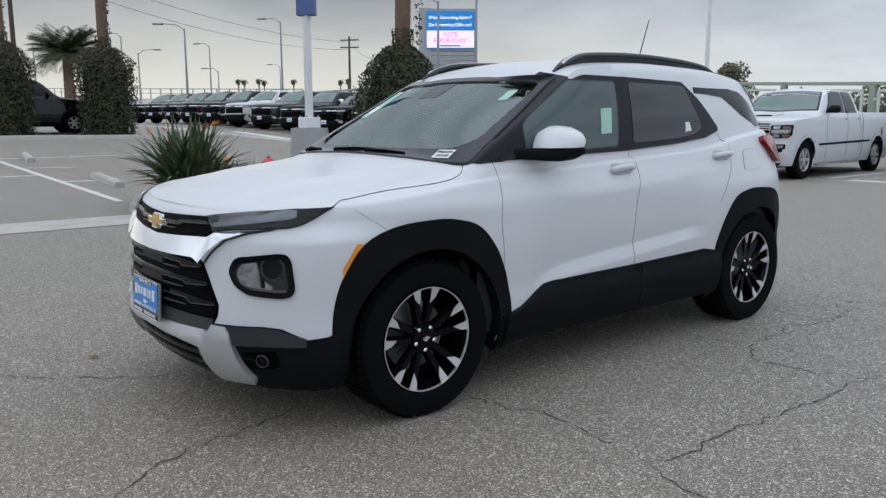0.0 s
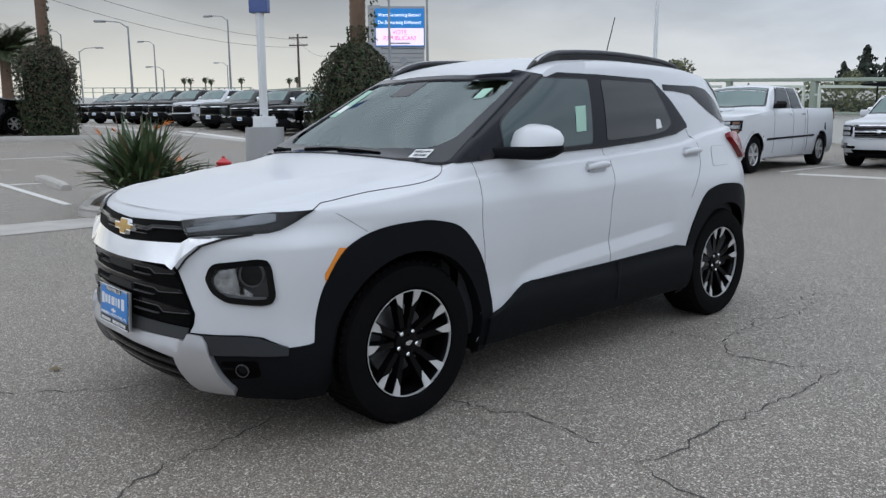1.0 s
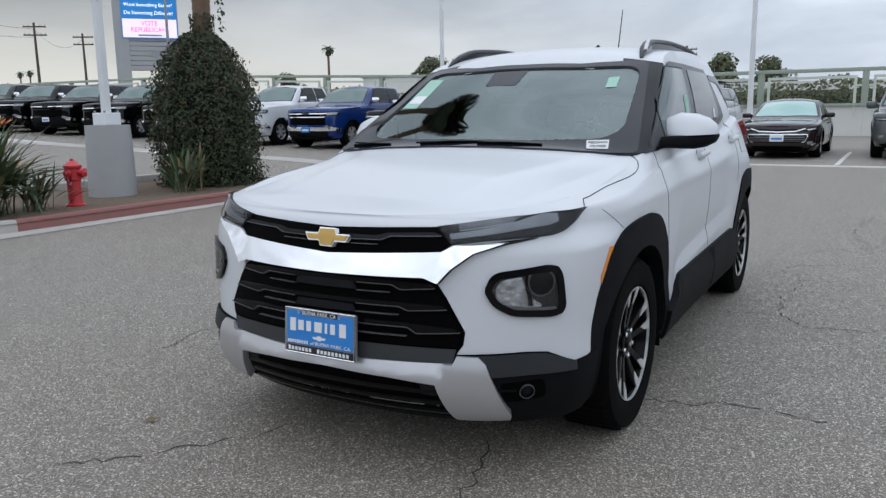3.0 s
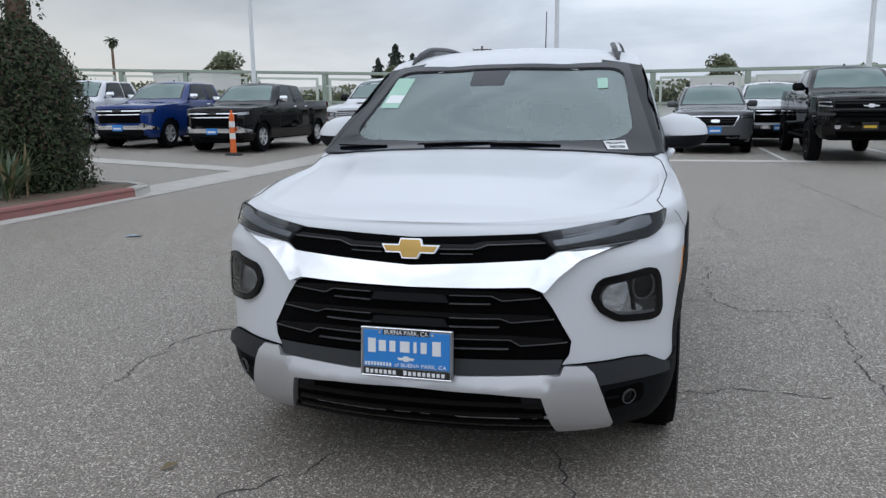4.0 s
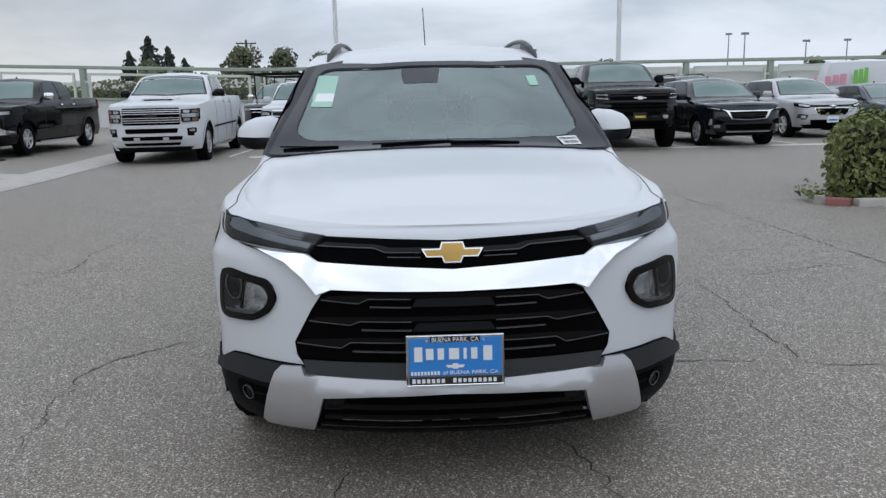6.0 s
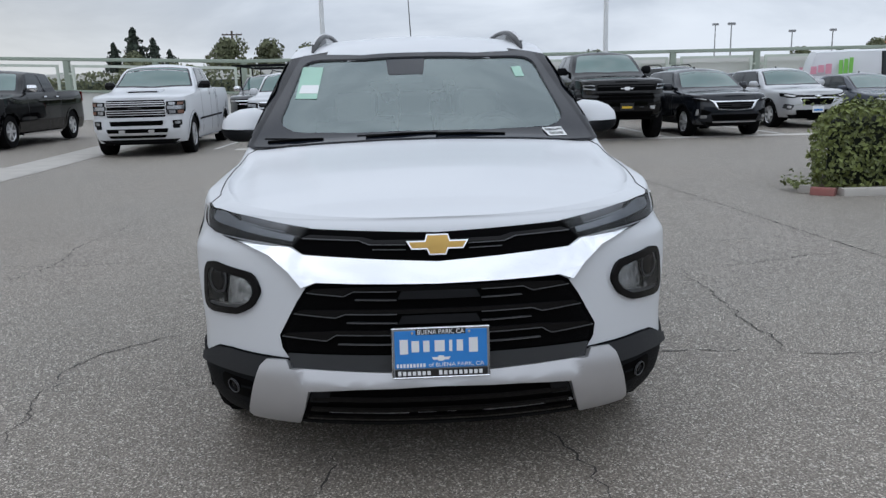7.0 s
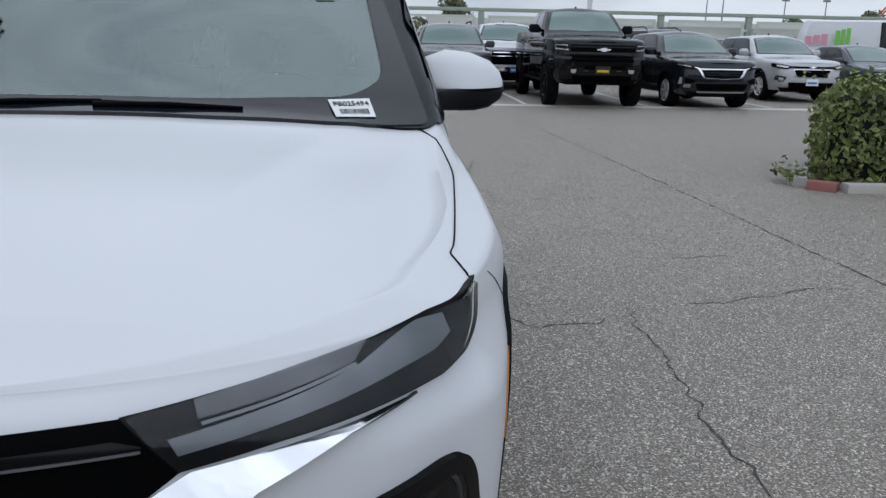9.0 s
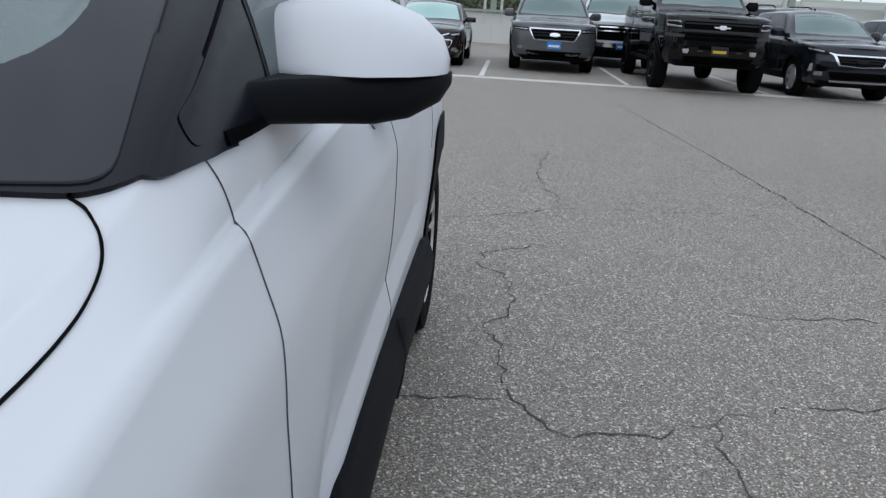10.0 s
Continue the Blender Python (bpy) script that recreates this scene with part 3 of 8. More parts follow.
def cut(hull, test):
    """The hull without the faces whose middle the test names."""
    vs, fs = hull
    keep = []
    for f in fs:
        c = sum((Vector(vs[i]) for i in f), Vector()) / len(f)
        if not test(c):
            keep.append(f)
    return vs, keep


# ---- ground: the lot is level round the car and rises beyond the gutter ----
def ground_z(x, y):
    d = -7.6 - x
    return 0.0 if d < 0 else (0.034 * d if d < 26 else 0.884 + 0.2 * (1 - math.exp(-(d - 26) * 0.17)))


def sheet(xs, ys, up=0.0):
    vs = [(x, y, ground_z(x, y) + up) for y in ys for x in xs]
    n = len(xs)
    return vs, [(j * n + i, j * n + i + 1, (j + 1) * n + i + 1, (j + 1) * n + i) for j in range(len(ys) - 1) for i in range(n - 1)]


gx = [-1500, -600, -300, -150, -90, -70, -60] + [-54 + 2 * k for k in range(23)] + [-7.6, -4, 0, 4, 8, 14, 24, 40, 80, 200, 600, 1500]
gy = [-1500, -400, -120, -40, -20, -10, -5, 0, 5, 10, 20, 30, 50, 90, 200, 600, 1500]
ground = tagged(part("ground", sheet(gx, gy), M["asphalt"], sharp=0), "worn grey asphalt of the car lot", "ground", kind="structure")



# ---- wheels ----
def wheel_at(parent, x, y, r, width, rim, kind="five", flip=False):
    """A wheel under a car: the rim's barrel, with tyre, brake disc, spokes and nuts. Outer face at x."""
    s = -1 if flip else 1
    w = width
    barrel = lathe([(-w, rim * 0.93), (-0.03, rim * 0.93), (-0.006, rim * 0.985), (0.0, rim), (-0.012, rim * 1.01)], 40)
    hub = part("wheel", barrel, M["wheel_black"] if kind != "chrome" else M["wheel_silver"], parent)
    tyre_profile = [(-0.012, rim * 0.99), (0.006, rim * 1.05), (0.014, (r + rim) / 2), (0.006, r * 0.955), (-0.016, r * 0.985), (-0.05, r), (-w + 0.02, r),
                    (-w - 0.015, r * 0.985), (-w - 0.035, r * 0.94), (-w - 0.03, rim), (-w, rim * 0.93)]
    tyre = part("tyre", lathe(tyre_profile, 56), M["tyre"], hub)
    # tread blocks on the shoulder
    tread = []
    for k in range(56):
        a = 2 * math.pi * k / 56
        b = block(-w + 0.0, -0.02, -0.012, 0.012, r - 0.006, r + 0.0035)
        vs = [Matrix.Rotation(a, 4, "X") @ v.co for v in b.verts]
        fs = [tuple(v.index for v in f.verts) for f in b.faces]
        b.free()
        tread.append((vs, fs))
    part("tread", joined(*tread), M["tyre"], hub, smooth=False)
    part("brake_disc", lathe([(-0.10, 0.03), (-0.10, rim * 0.66), (-0.12, rim * 0.66), (-0.12, 0.03)], 32), M["steel"], hub)
    part("rim_back", lathe([(-0.13, 0.02), (-0.13, rim * 0.93)], 32), M["well"], hub)
    face = M["wheel_black"] if kind in ("five", "black") else M["wheel_silver"]
    arms = 5 if kind == "five" else 6
    for k in range(arms):
        a0 = 2 * math.pi * k / arms + (math.pi / 2 + 0.03 if kind == "five" else 0.25)
        if kind == "five":
            arm, tips = [], []
            for sgn in (-1, 1):
                # each arm splays from the hub to the rim
                def along(rr):
                    t = (rr - 0.05) / (rim - 0.05)
                    return a0 + sgn * (0.27 * (1 - t) + 0.225 * t)
                prof = []
                for rr, hw, x0, x1 in ((0.05, 0.012, -0.034, -0.062), (rim * 0.5, 0.013, -0.024, -0.052), (rim * 0.98, 0.019, -0.004, -0.04)):
                    c, q = math.cos(along(rr)), math.sin(along(rr))
                    prof.append([(x0, rr * c - hw * q, rr * q + hw * c), (x0, rr * c + hw * q, rr * q - hw * c),
                                 (x1, rr * c + 1.6 * hw * q, rr * q - 1.6 * hw * c), (x1, rr * c - 1.6 * hw * q, rr * q + 1.6 * hw * c)])
                vs = [v for ring in prof for v in ring]
                fs = [(4 * i + k2, 4 * i + (k2 + 1) % 4, 4 * i + 4 + (k2 + 1) % 4, 4 * i + 4 + k2) for i in range(2) for k2 in range(4)] + [(0, 1, 2, 3), (8, 9, 10, 11)]
                arm.append((vs, fs))
                # machined tip: a flat facet at the rim's end of the arm, cut off at a slant
                ring = []
                for side, r_in in ((-1, 0.68), (1, 0.82)):
                    for rr in (rim * r_in, rim * 0.985):
                        h = side * sgn * (0.0115 if rr < rim * 0.9 else 0.0205)
                        c, q = math.cos(along(rr)), math.sin(along(rr))
                        xf = -0.0215 + 0.0225 * (rr / rim - 0.5) * 2
                        ring.append((xf, rr * c - h * q, rr * q + h * c))
                ring += [(x - 0.006, y, z) for x, y, z in ring]
                tips.append((ring, [(0, 1, 3, 2), (0, 4, 5, 1), (1, 5, 7, 3), (3, 7, 6, 2), (2, 6, 4, 0)]))
            spoke = part("spoke", joined(*arm), face, hub, smooth=False)
            for tip in tips:
                part("machined_tip", tip, M["machined"], hub, "bright machined spoke tip", smooth=False)
        else:
            prof = []
            for rr, hw, x0, x1 in ((0.04, 0.026, -0.02, -0.07), (rim * 0.97, 0.036, -0.006, -0.05)):
                c, q = math.cos(a0), math.sin(a0)
                prof += [(x0, rr * c - hw * q, rr * q + hw * c), (x0, rr * c + hw * q, rr * q - hw * c), (x1, rr * c + hw * q, rr * q - hw * c), (x1, rr * c - hw * q, rr * q + hw * c)]
            part("spoke", (prof, [(0, 1, 5, 4), (1, 2, 6, 5), (2, 3, 7, 6), (3, 0, 4, 7), (0, 3, 2, 1), (4, 5, 6, 7)]), face, hub, smooth=False)
    part("hub_cap", lathe([(-0.07, 0.064), (-0.026, 0.060), (-0.022, 0.034), (-0.014, 0.030), (-0.012, 0.0)], 24), face, hub)
    if kind == "five":
        part("rim_lip", lathe([(-0.008, rim * 0.978), (0.0025, rim * 0.982), (0.0025, rim * 0.995), (-0.008, rim * 1.003)], 48), M["machined"], hub, "thin machined rim edge")
        for k in range(5):
            a = 2 * math.pi * k / 5 + 0.03 - math.pi / 10
            part("wheel_nut", moved(lathe([(-0.05, 0.010), (-0.02, 0.010), (-0.016, 0.006), (-0.015, 0.0)], 6), Matrix.Translation((0, 0.052 * math.cos(a), 0.052 * math.sin(a)))), M["chrome"], hub)
    if kind == "five":
        part("brake_caliper", block(-0.125, -0.070, -0.165 * s, -0.095 * s, -0.05, 0.09, 0.015, 2) if s > 0 else block(-0.125, -0.070, 0.095, 0.165, -0.05, 0.09, 0.015, 2), M["cladding_grey"], hub)
        part("hub_badge", ([(-0.011, -0.020, 0.006), (-0.011, -0.006, 0.008), (-0.011, 0.0, 0.012), (-0.011, 0.020, 0.006), (-0.011, 0.006, -0.008), (-0.011, 0.0, -0.012), (-0.011, -0.016, -0.006)], [(0, 1, 2, 3, 4, 5, 6)]), M["chrome"], hub, smooth=False)
    hub.matrix_basis = pose(s * x, y, r - 0.004, 0, 0, 180 if flip else 0)
    return hub


# ---- the white car ----
car = thing("compact_suv", "white compact suv with black cladding and black alloy wheels", "car", pose(0, 0, 0))
PLAN = [(0, -2.175), (0.18, -2.170), (0.36, -2.145), (0.50, -2.110), (0.62, -2.060), (0.725, -1.985), (0.822, -1.872), (0.860, -1.730), (0.884, -1.540), (0.894, -1.250), (0.887, -0.900),
        (0.878, -0.500), (0.873, 0.0), (0.875, 0.5), (0.880, 1.0), (0.880, 1.26), (0.863, 1.44), (0.810, 1.60), (0.748, 1.74), (0.672, 1.86), (0.56, 1.97), (0.42, 2.05), (0.25, 2.10), (0.12, 2.12), (0, 2.125)]
TOP = [(-2.2, 0.905), (-2.05, 0.913), (-1.85, 0.921), (-1.68, 0.929), (-1.4, 0.952), (-1.1, 0.988), (-0.8, 1.014), (-0.3, 1.045), (0.3, 1.075), (0.8, 1.11), (1.2, 1.17), (1.6, 1.20), (2.0, 1.19), (2.2, 1.16)]
SIDE_IN = [(0.18, 0.10), (0.24, 0.05), (0.30, 0.022), (0.40, 0.008), (0.50, 0.012), (0.60, 0.006), (0.72, 0.0), (0.84, 0.004), (0.90, 0.012), (0.96, 0.03), (1.02, 0.05), (1.10, 0.075), (1.22, 0.13)]
FRONT_IN = [(0.18, 0.16), (0.22, 0.10), (0.28, 0.035), (0.36, 0.005), (0.46, 0.0), (0.60, 0.008), (0.72, 0.02), (0.80, 0.035), (0.86, 0.05), (0.885, 0.062), (0.92, 0.098), (1.2, 0.15)]
REAR_IN = [(0.18, 0.14), (0.30, 0.04), (0.45, 0.0), (0.65, 0.01), (0.85, 0.05), (1.05, 0.10), (1.2, 0.15)]
ROOF = [(-2.2, 0.84, 0.905, 0.906), (-2.08, 0.88, 0.914, 0.922), (-1.95, 0.90, 0.936, 0.960), (-1.7, 0.905, 0.962, 1.006), (-1.4, 0.90, 0.996, 1.041), (-1.16, 0.905, 1.030, 1.078), (-1.10, 0.915, 1.046, 1.098),
        (-1.02, 0.93, 1.080, 1.148), (-0.90, 0.925, 1.15, 1.222), (-0.60, 0.885, 1.318, 1.408), (-0.36, 0.840, 1.462, 1.536), (-0.22, 0.810, 1.532, 1.586), (0.0, 0.795, 1.567, 1.616), (0.45, 0.785, 1.584, 1.636), (0.95, 0.772, 1.574, 1.626),
        (1.36, 0.748, 1.540, 1.606), (1.62, 0.735, 1.503, 1.574), (1.76, 0.738, 1.462, 1.525), (1.88, 0.77, 1.34, 1.365), (2.01, 0.83, 1.23, 1.24), (2.13, 0.88, 1.17, 1.18)]
WB, WB_REAR, WHEEL_R = 1.32, 1.236, 0.347


def corner_in(y, z):
    # the corner beside the lamp is drawn in above the bumper
    up = max(0.0, min(1.0, (z - 0.79) / 0.09))
    return 0.045 * up * up * (3 - 2 * up) * max(0, min(1, (-1.48 - y) / 0.30))


def door_sculpt(y, z):
    # a crease low on the doors that lifts towards the back, with a ledge under it, and a shoulder fold below the handles
    mid = 0.576 + 0.082 * (y + 0.50) - 0.18 * max(0.0, -0.50 - y) - 0.9 * max(0.0, -0.65 - y)
    part_of = max(0, min(1, (y + 0.76) / 0.12)) * max(0, min(1, (0.70 - y) / 0.14))
    if z > mid:
        k = max(0.0, 1 - (z - mid) / 0.30)
        lower = 0.021 * part_of * k
    else:
        lower = 0.021 * part_of * max(0.0, 1 - (mid - z) / 0.068)
    line = 0.935 + 0.050 * max(0, min(1, (y + 0.2) / 1.0))
    reach = max(0, min(1, (y + 0.95) / 0.40)) * max(0, min(1, (1.15 - y) / 0.4))
    fold = -0.0065 * reach * (math.exp(-((z - line) / (0.065 if z > line else 0.045)) ** 2))
    wing = -0.009 * math.exp(-((z - 0.905) / 0.055) ** 2) * max(0, min(1, (y + 1.80) / 0.2)) * max(0, min(1, (-0.70 - y) / 0.55))
    return lower + fold + wing + corner_in(y, z)


def hood_fold(x, y):
    # two creases on each side of the hood, running forward from the foot of the windscreen; the metal drops outside each and levels out again
    def drop(t, deep, wide):
        return deep * (1 - math.exp(-t / wide)) if t > 0 else 0.0
    k = max(0, min(1, (-1.04 - y) / 0.08)) * max(0, min(1, (y + 2.05) / 0.40))
    one = float(np.interp(-y, (1.07, 1.30, 1.46, 1.72, 1.87, 1.95), (0.612, 0.508, 0.470, 0.403, 0.389, 0.388)))
    two = float(np.interp(-y, (1.06, 1.30, 1.47, 1.65, 1.72, 1.95), (0.755, 0.694, 0.676, 0.648, 0.632, 0.60)))
    return k * (0.016 - drop(x - one, 0.018, 0.055) - drop(x - two, 0.019, 0.045))


HULL = car_hull(PLAN, TOP, SIDE_IN, FRONT_IN, REAR_IN, ROOF, bottom=0.19, rows=120, sculpt=door_sculpt, step=10, fold=hood_fold)
skin = Skin(*HULL)
WS = [(-0.612, -0.352), (-0.3, -0.442), (0, -0.456), (0.3, -0.442), (0.612, -0.352), (0.690, -0.90), (0.60, -1.005), (0.3, -1.065), (0, -1.075), (-0.3, -1.065), (-0.60, -1.005), (-0.690, -0.90)]
WS_OUT = [(-0.612, -0.315), (-0.3, -0.424), (0, -0.438), (0.3, -0.424), (0.612, -0.315), (0.772, -1.035), (0.55, -1.105), (0.3, -1.13), (0, -1.135), (-0.3, -1.13), (-0.55, -1.105), (-0.772, -1.035)]
SIDE_WIN_F = [(-0.715, 1.109), (-0.015, 1.138), (0.035, 1.472), (-0.33, 1.468), (-0.62, 1.300), (-0.70, 1.245)]
SIDE_WIN_R = [(0.115, 1.150), (0.50, 1.168), (0.69, 1.190), (0.775, 1.232), (0.66, 1.468), (0.150, 1.474)]

TRIM = [(-0.945, 1.0945), (-0.900, 1.0968), (0.06, 1.120), (0.50, 1.148), (0.80, 1.178), (0.955, 1.222), (0.80, 1.385), (0.66, 1.492), (0.135, 1.503), (-0.20, 1.503), (-0.28, 1.480), (-0.36, 1.446), (-0.60, 1.309), (-0.90, 1.141), (-0.945, 1.118)]


def in_arch(y, z, r):
    return any((y - c) ** 2 + (z - WHEEL_R) ** 2 < r * r for c in (-WB, WB_REAR))


def in_pillar(c):
    return abs(c.x) > 0.48 and -1.04 < c.y < -0.31 and c.z > 1.108 + 0.037 * (c.y + 0.9) and not inside(grow(WS, 0.0), c.x, c.y) and c.z > 1.141 + 0.56 * (c.y + 0.9) - 0.09


def open_test(c):
    if c.z < 0.262 or abs(c.x) > 0.45 and in_arch(c.y, c.z, 0.405):
        return True
    if c.z > 1.07 and abs(c.x) > 0.5 and inside(grow(TRIM, -0.022), c.y, c.z):
        return True
    return c.z > 1.05 and c.y < -0.2 and inside(grow(WS_OUT, -0.03), c.x, c.y) or in_pillar(c)


body = part("body", cut(HULL, open_test), M["white"], car, "white painted body shell", sharp=60)
part("lower_skirt", cut(HULL, lambda c: c.z > 0.275 or abs(c.x) > 0.45 and in_arch(c.y, c.z, 0.405) or abs(c.x) > 0.62 and -0.95 < c.y < 0.9 and c.z < 0.255), M["cladding"], car, "black plastic lower edge", sharp=60)
part("a_pillar", cut(HULL, lambda c: not in_pillar(c)), M["pillar"], car, "satin black windscreen pillars", sharp=60)
liner_hull = car_hull([(max(0, x - 0.05), y * 0.985) for x, y in PLAN], [(y, z - 0.02) for y, z in TOP], SIDE_IN, FRONT_IN, REAR_IN, [(a, b * 0.985, c - 0.025, d - 0.03) for a, b, c, d in ROOF], bottom=0.3, rows=10, step=5)
part("cabin_liner", cut(liner_hull, lambda c: c.y < -1.0 or c.y > 1.82 or c.z > 1.0 and c.y < -0.40), M["interior"], car)
part("cabin_floor", block(-0.72, 0.72, -1.15, 1.75, 0.30, 0.36), M["interior"], car)
part("underbody", block(-0.55, 0.55, -1.95, 1.9, 0.20, 0.30, 0.02), M["well"], car)
# blocks added under the floor to deepen the shadow below the car
part("underbody_tray", block(-0.70, 0.70, -0.93, 0.86, 0.20, 0.27, 0.02), M["well"], car)
part("underbody_tray", block(-0.44, 0.44, -2.0, -1.70, 0.19, 0.26, 0.02), M["well"], car)
part("bulkhead", block(-0.78, 0.78, -1.08, -1.03, 0.32, 1.03), M["interior"], car)
for sx in (-1, 1):
    for wy in (-WB, WB_REAR):
        vs, fs = lathe([(0.50, 0.395), (0.882 if wy < 0 else 0.868, 0.395)], 40)
        fs = [f for f in fs if max(vs[i][2] for i in f) > -0.10]
        if wy > 0:
            fs = [f for f in fs if max(vs[i][2] for i in f) > (0.10 if vs[f[0]][1] > 0.1 else -0.10)]
        side = lambda y: float(np.interp(y, [q[1] for q in PLAN[8:]], [q[0] for q in PLAN[8:]])) - 0.02
        vs = [(sx * min(v[0], side(v[1] + wy)), v[1] + wy, v[2] + WHEEL_R) for v in vs]
        part("wheel_well", (vs, fs), M["well"], car)
        part("wheel_well_back", block(sx * 0.5 - 0.01, sx * 0.5 + 0.01, wy - 0.40, wy + 0.40, 0.24, 0.78), M["well"], car)
        wheel_at(car, 0.862 if wy < 0 else 0.852, -1.315 if wy < 0 else 1.310, WHEEL_R, 0.21, 0.230, "five", sx < 0)

# glass, with a black border round it
part("windscreen_border", skin.patch(rounded(WS_OUT, 0.03), "top", 0.009, 0.014, 0.02, hole=rounded(grow(WS, -0.022), 0.09)[::-1]), M["frit"], car, "black border of the windscreen")
part("windscreen", eased(skin.patch(rounded(WS, 0.08), "top", 0.0, 0.0, 0.05), "top"), M["ws_glass"], car, "windscreen reflecting the cloudy sky")
FOOT = [(0.60, -1.080)] + [tuple(q) for q in poly_line([(0.700, -1.066), (0.746, -1.0535), (0.768, -1.040), (0.785, -1.022), (0.797, -0.999), (0.804, -0.962), (0.809, -0.919), (0.812, -0.86)], 4)] + [(0.66, -0.84), (0.64, -1.0)]
both("pillar_foot", skin.patch(FOOT, "top", 0.0062, 0.012, 0.008), M["pillar"], car)
both("window_trim", skin.patch(rounded(TRIM, 0.015), "side", 0.0075, 0.02, 0.02), M["pillar"], car, "black window surround and pillars")
both("window_trim_recess", skin.patch(rounded(grow(SIDE_WIN_F, 0.008), 0.03), "side", 0.0088, 0.001, 0.04), M["ink"], car)
both("side_window", eased(skin.patch(rounded(SIDE_WIN_F, 0.025), "side", 0.0098, 0.0, 0.05), "side"), M["privacy_front"], car, "tinted front door glass")
both("side_window", eased(skin.patch(rounded(SIDE_WIN_R, 0.025), "side", 0.0098, 0.0, 0.05), "side"), M["privacy"], car, "dark privacy glass of the rear door")
both("belt_moulding", skin.strip([(-0.885, 1.095), (0.06, 1.118), (0.5, 1.145), (0.80, 1.176), (0.945, 1.216)], "side", 0.014, 0.009, 0.012), M["gloss_black"], car)
both("quarter_panel_band", skin.patch([(0.775, 1.466), (0.97, 1.464), (1.20, 1.466), (1.34, 1.45), (1.47, 1.38), (1.62, 1.235), (1.50, 1.235), (1.40, 1.262), (1.29, 1.300), (1.085, 1.413), (0.90, 1.428), (0.772, 1.432)], "side", 0.004, 0.01, 0.04), M["pillar"], car, "black band behind the rear window")

# black cladding: wheel arches and sills
ARCH_OUT = [(-0.45, 0.21), (-0.46, 0.32)] + [tuple(p) for p in poly_line([(-0.462, 0.43), (-0.446, 0.56), (-0.408, 0.668), (-0.324, 0.782), (-0.175, 0.842), (0.0, 0.858), (0.115, 0.853), (0.250, 0.814), (0.352, 0.707), (0.416, 0.58), (0.45, 0.46)], 4)] + [(0.46, 0.30), (0.46, 0.21)]
for wy, flip in ((-WB, 1), (WB_REAR, -1)):
    outer = [(wy + flip * a, b) for a, b in ARCH_OUT]
    if flip > 0:
        outer = outer[::-1]
    inner = [(wy - 0.386, 0.21)] + [(wy - 0.388 * math.cos(t), WHEEL_R + 0.388 * math.sin(t)) for t in [math.pi * (-0.035 + 1.07 * k / 28) for k in range(29)]] + [(wy + 0.386, 0.21)]
    if wy > 0:
        # behind the rear wheel the cladding stops where the bumper begins
        outer = [q for q in outer if not (q[0] > wy and q[1] < 0.42)]
        inner = [q for q in inner if not (q[0] > wy and q[1] < 0.43)]
    poly = outer + inner
    both("arch_cladding", skin.patch(poly, "side", (lambda y, z: 0.0015 + 0.0075 * max(0.0, min(1.0, (y + 1.76) / 0.16))) if wy < 0 else 0.008, 0.06, 0.03), M["cladding"], car, "black plastic wheel arch cladding")
def sill_out(y, z):
    return 0.014 + 0.020 * max(0.0, min(1.0, (0.50 - z) / 0.075)) if z > 0.425 else 0.034 - 0.05 * (0.425 - z)


both("sill_cladding", skin.patch([(-0.90, 0.255), (0.83, 0.255), (0.83, 0.50), (0.69, 0.524), (0.04, 0.508), (-0.58, 0.502), (-0.64, 0.494), (-0.717, 0.452), (-0.80, 0.41), (-0.90, 0.38)], "side", sill_out, 0.06, 0.025), M["cladding"], car, "black plastic sill cladding")


# seams
def seam(points, view="side", width=0.0016, two=True, name="panel_gap", mat="gap", out=0.0012):
    points = [tuple(p) for p in poly_line(points, 5)]
    piece = skin.strip(points, view, width, out, 0.003)
    if two:
        both(name, piece, M[mat], car)
    else:
        part(name, piece, M[mat], car)


seam([(-0.930, 1.088), (-0.915, 1.05), (-0.911, 1.0), (-0.918, 0.93), (-0.930, 0.86), (-0.928, 0.78), (-0.915, 0.66), (-0.905, 0.45)], width=0.0011, out=0.0016)
seam([(0.075, 1.115), (0.090, 1.0), (0.070, 0.91), (0.050, 0.84), (0.044, 0.70), (0.048, 0.51)], width=0.0011, out=0.0016)
seam([(0.93, 1.215), (0.985, 1.12), (0.965, 1.0), (0.88, 0.88), (0.82, 0.80)], width=0.0018)
seam([(0.746, -1.052), (0.764, -1.059), (0.778, -1.072), (0.790, -1.088), (0.798, -1.110), (0.805, -1.152), (0.809, -1.205), (0.809, -1.27), (0.803, -1.36), (0.796, -1.46), (0.788, -1.56), (0.780, -1.645), (0.773, -1.678), (0.772, -1.690), (0.778, -1.702), (0.787, -1.720), (0.794, -1.738)], "top", 0.0021, name="hood_gap", mat="grille", out=0.0022)
both("sill_gap", skin.strip([(0.10, 0.505), (0.085, 0.43), (0.085, 0.30)], "side", 0.002, 0.0355, 0.004), M["ink"], car)
seam([(-1.66, 0.915), (-1.602, 0.875), (-1.545, 0.835)], width=0.0015)


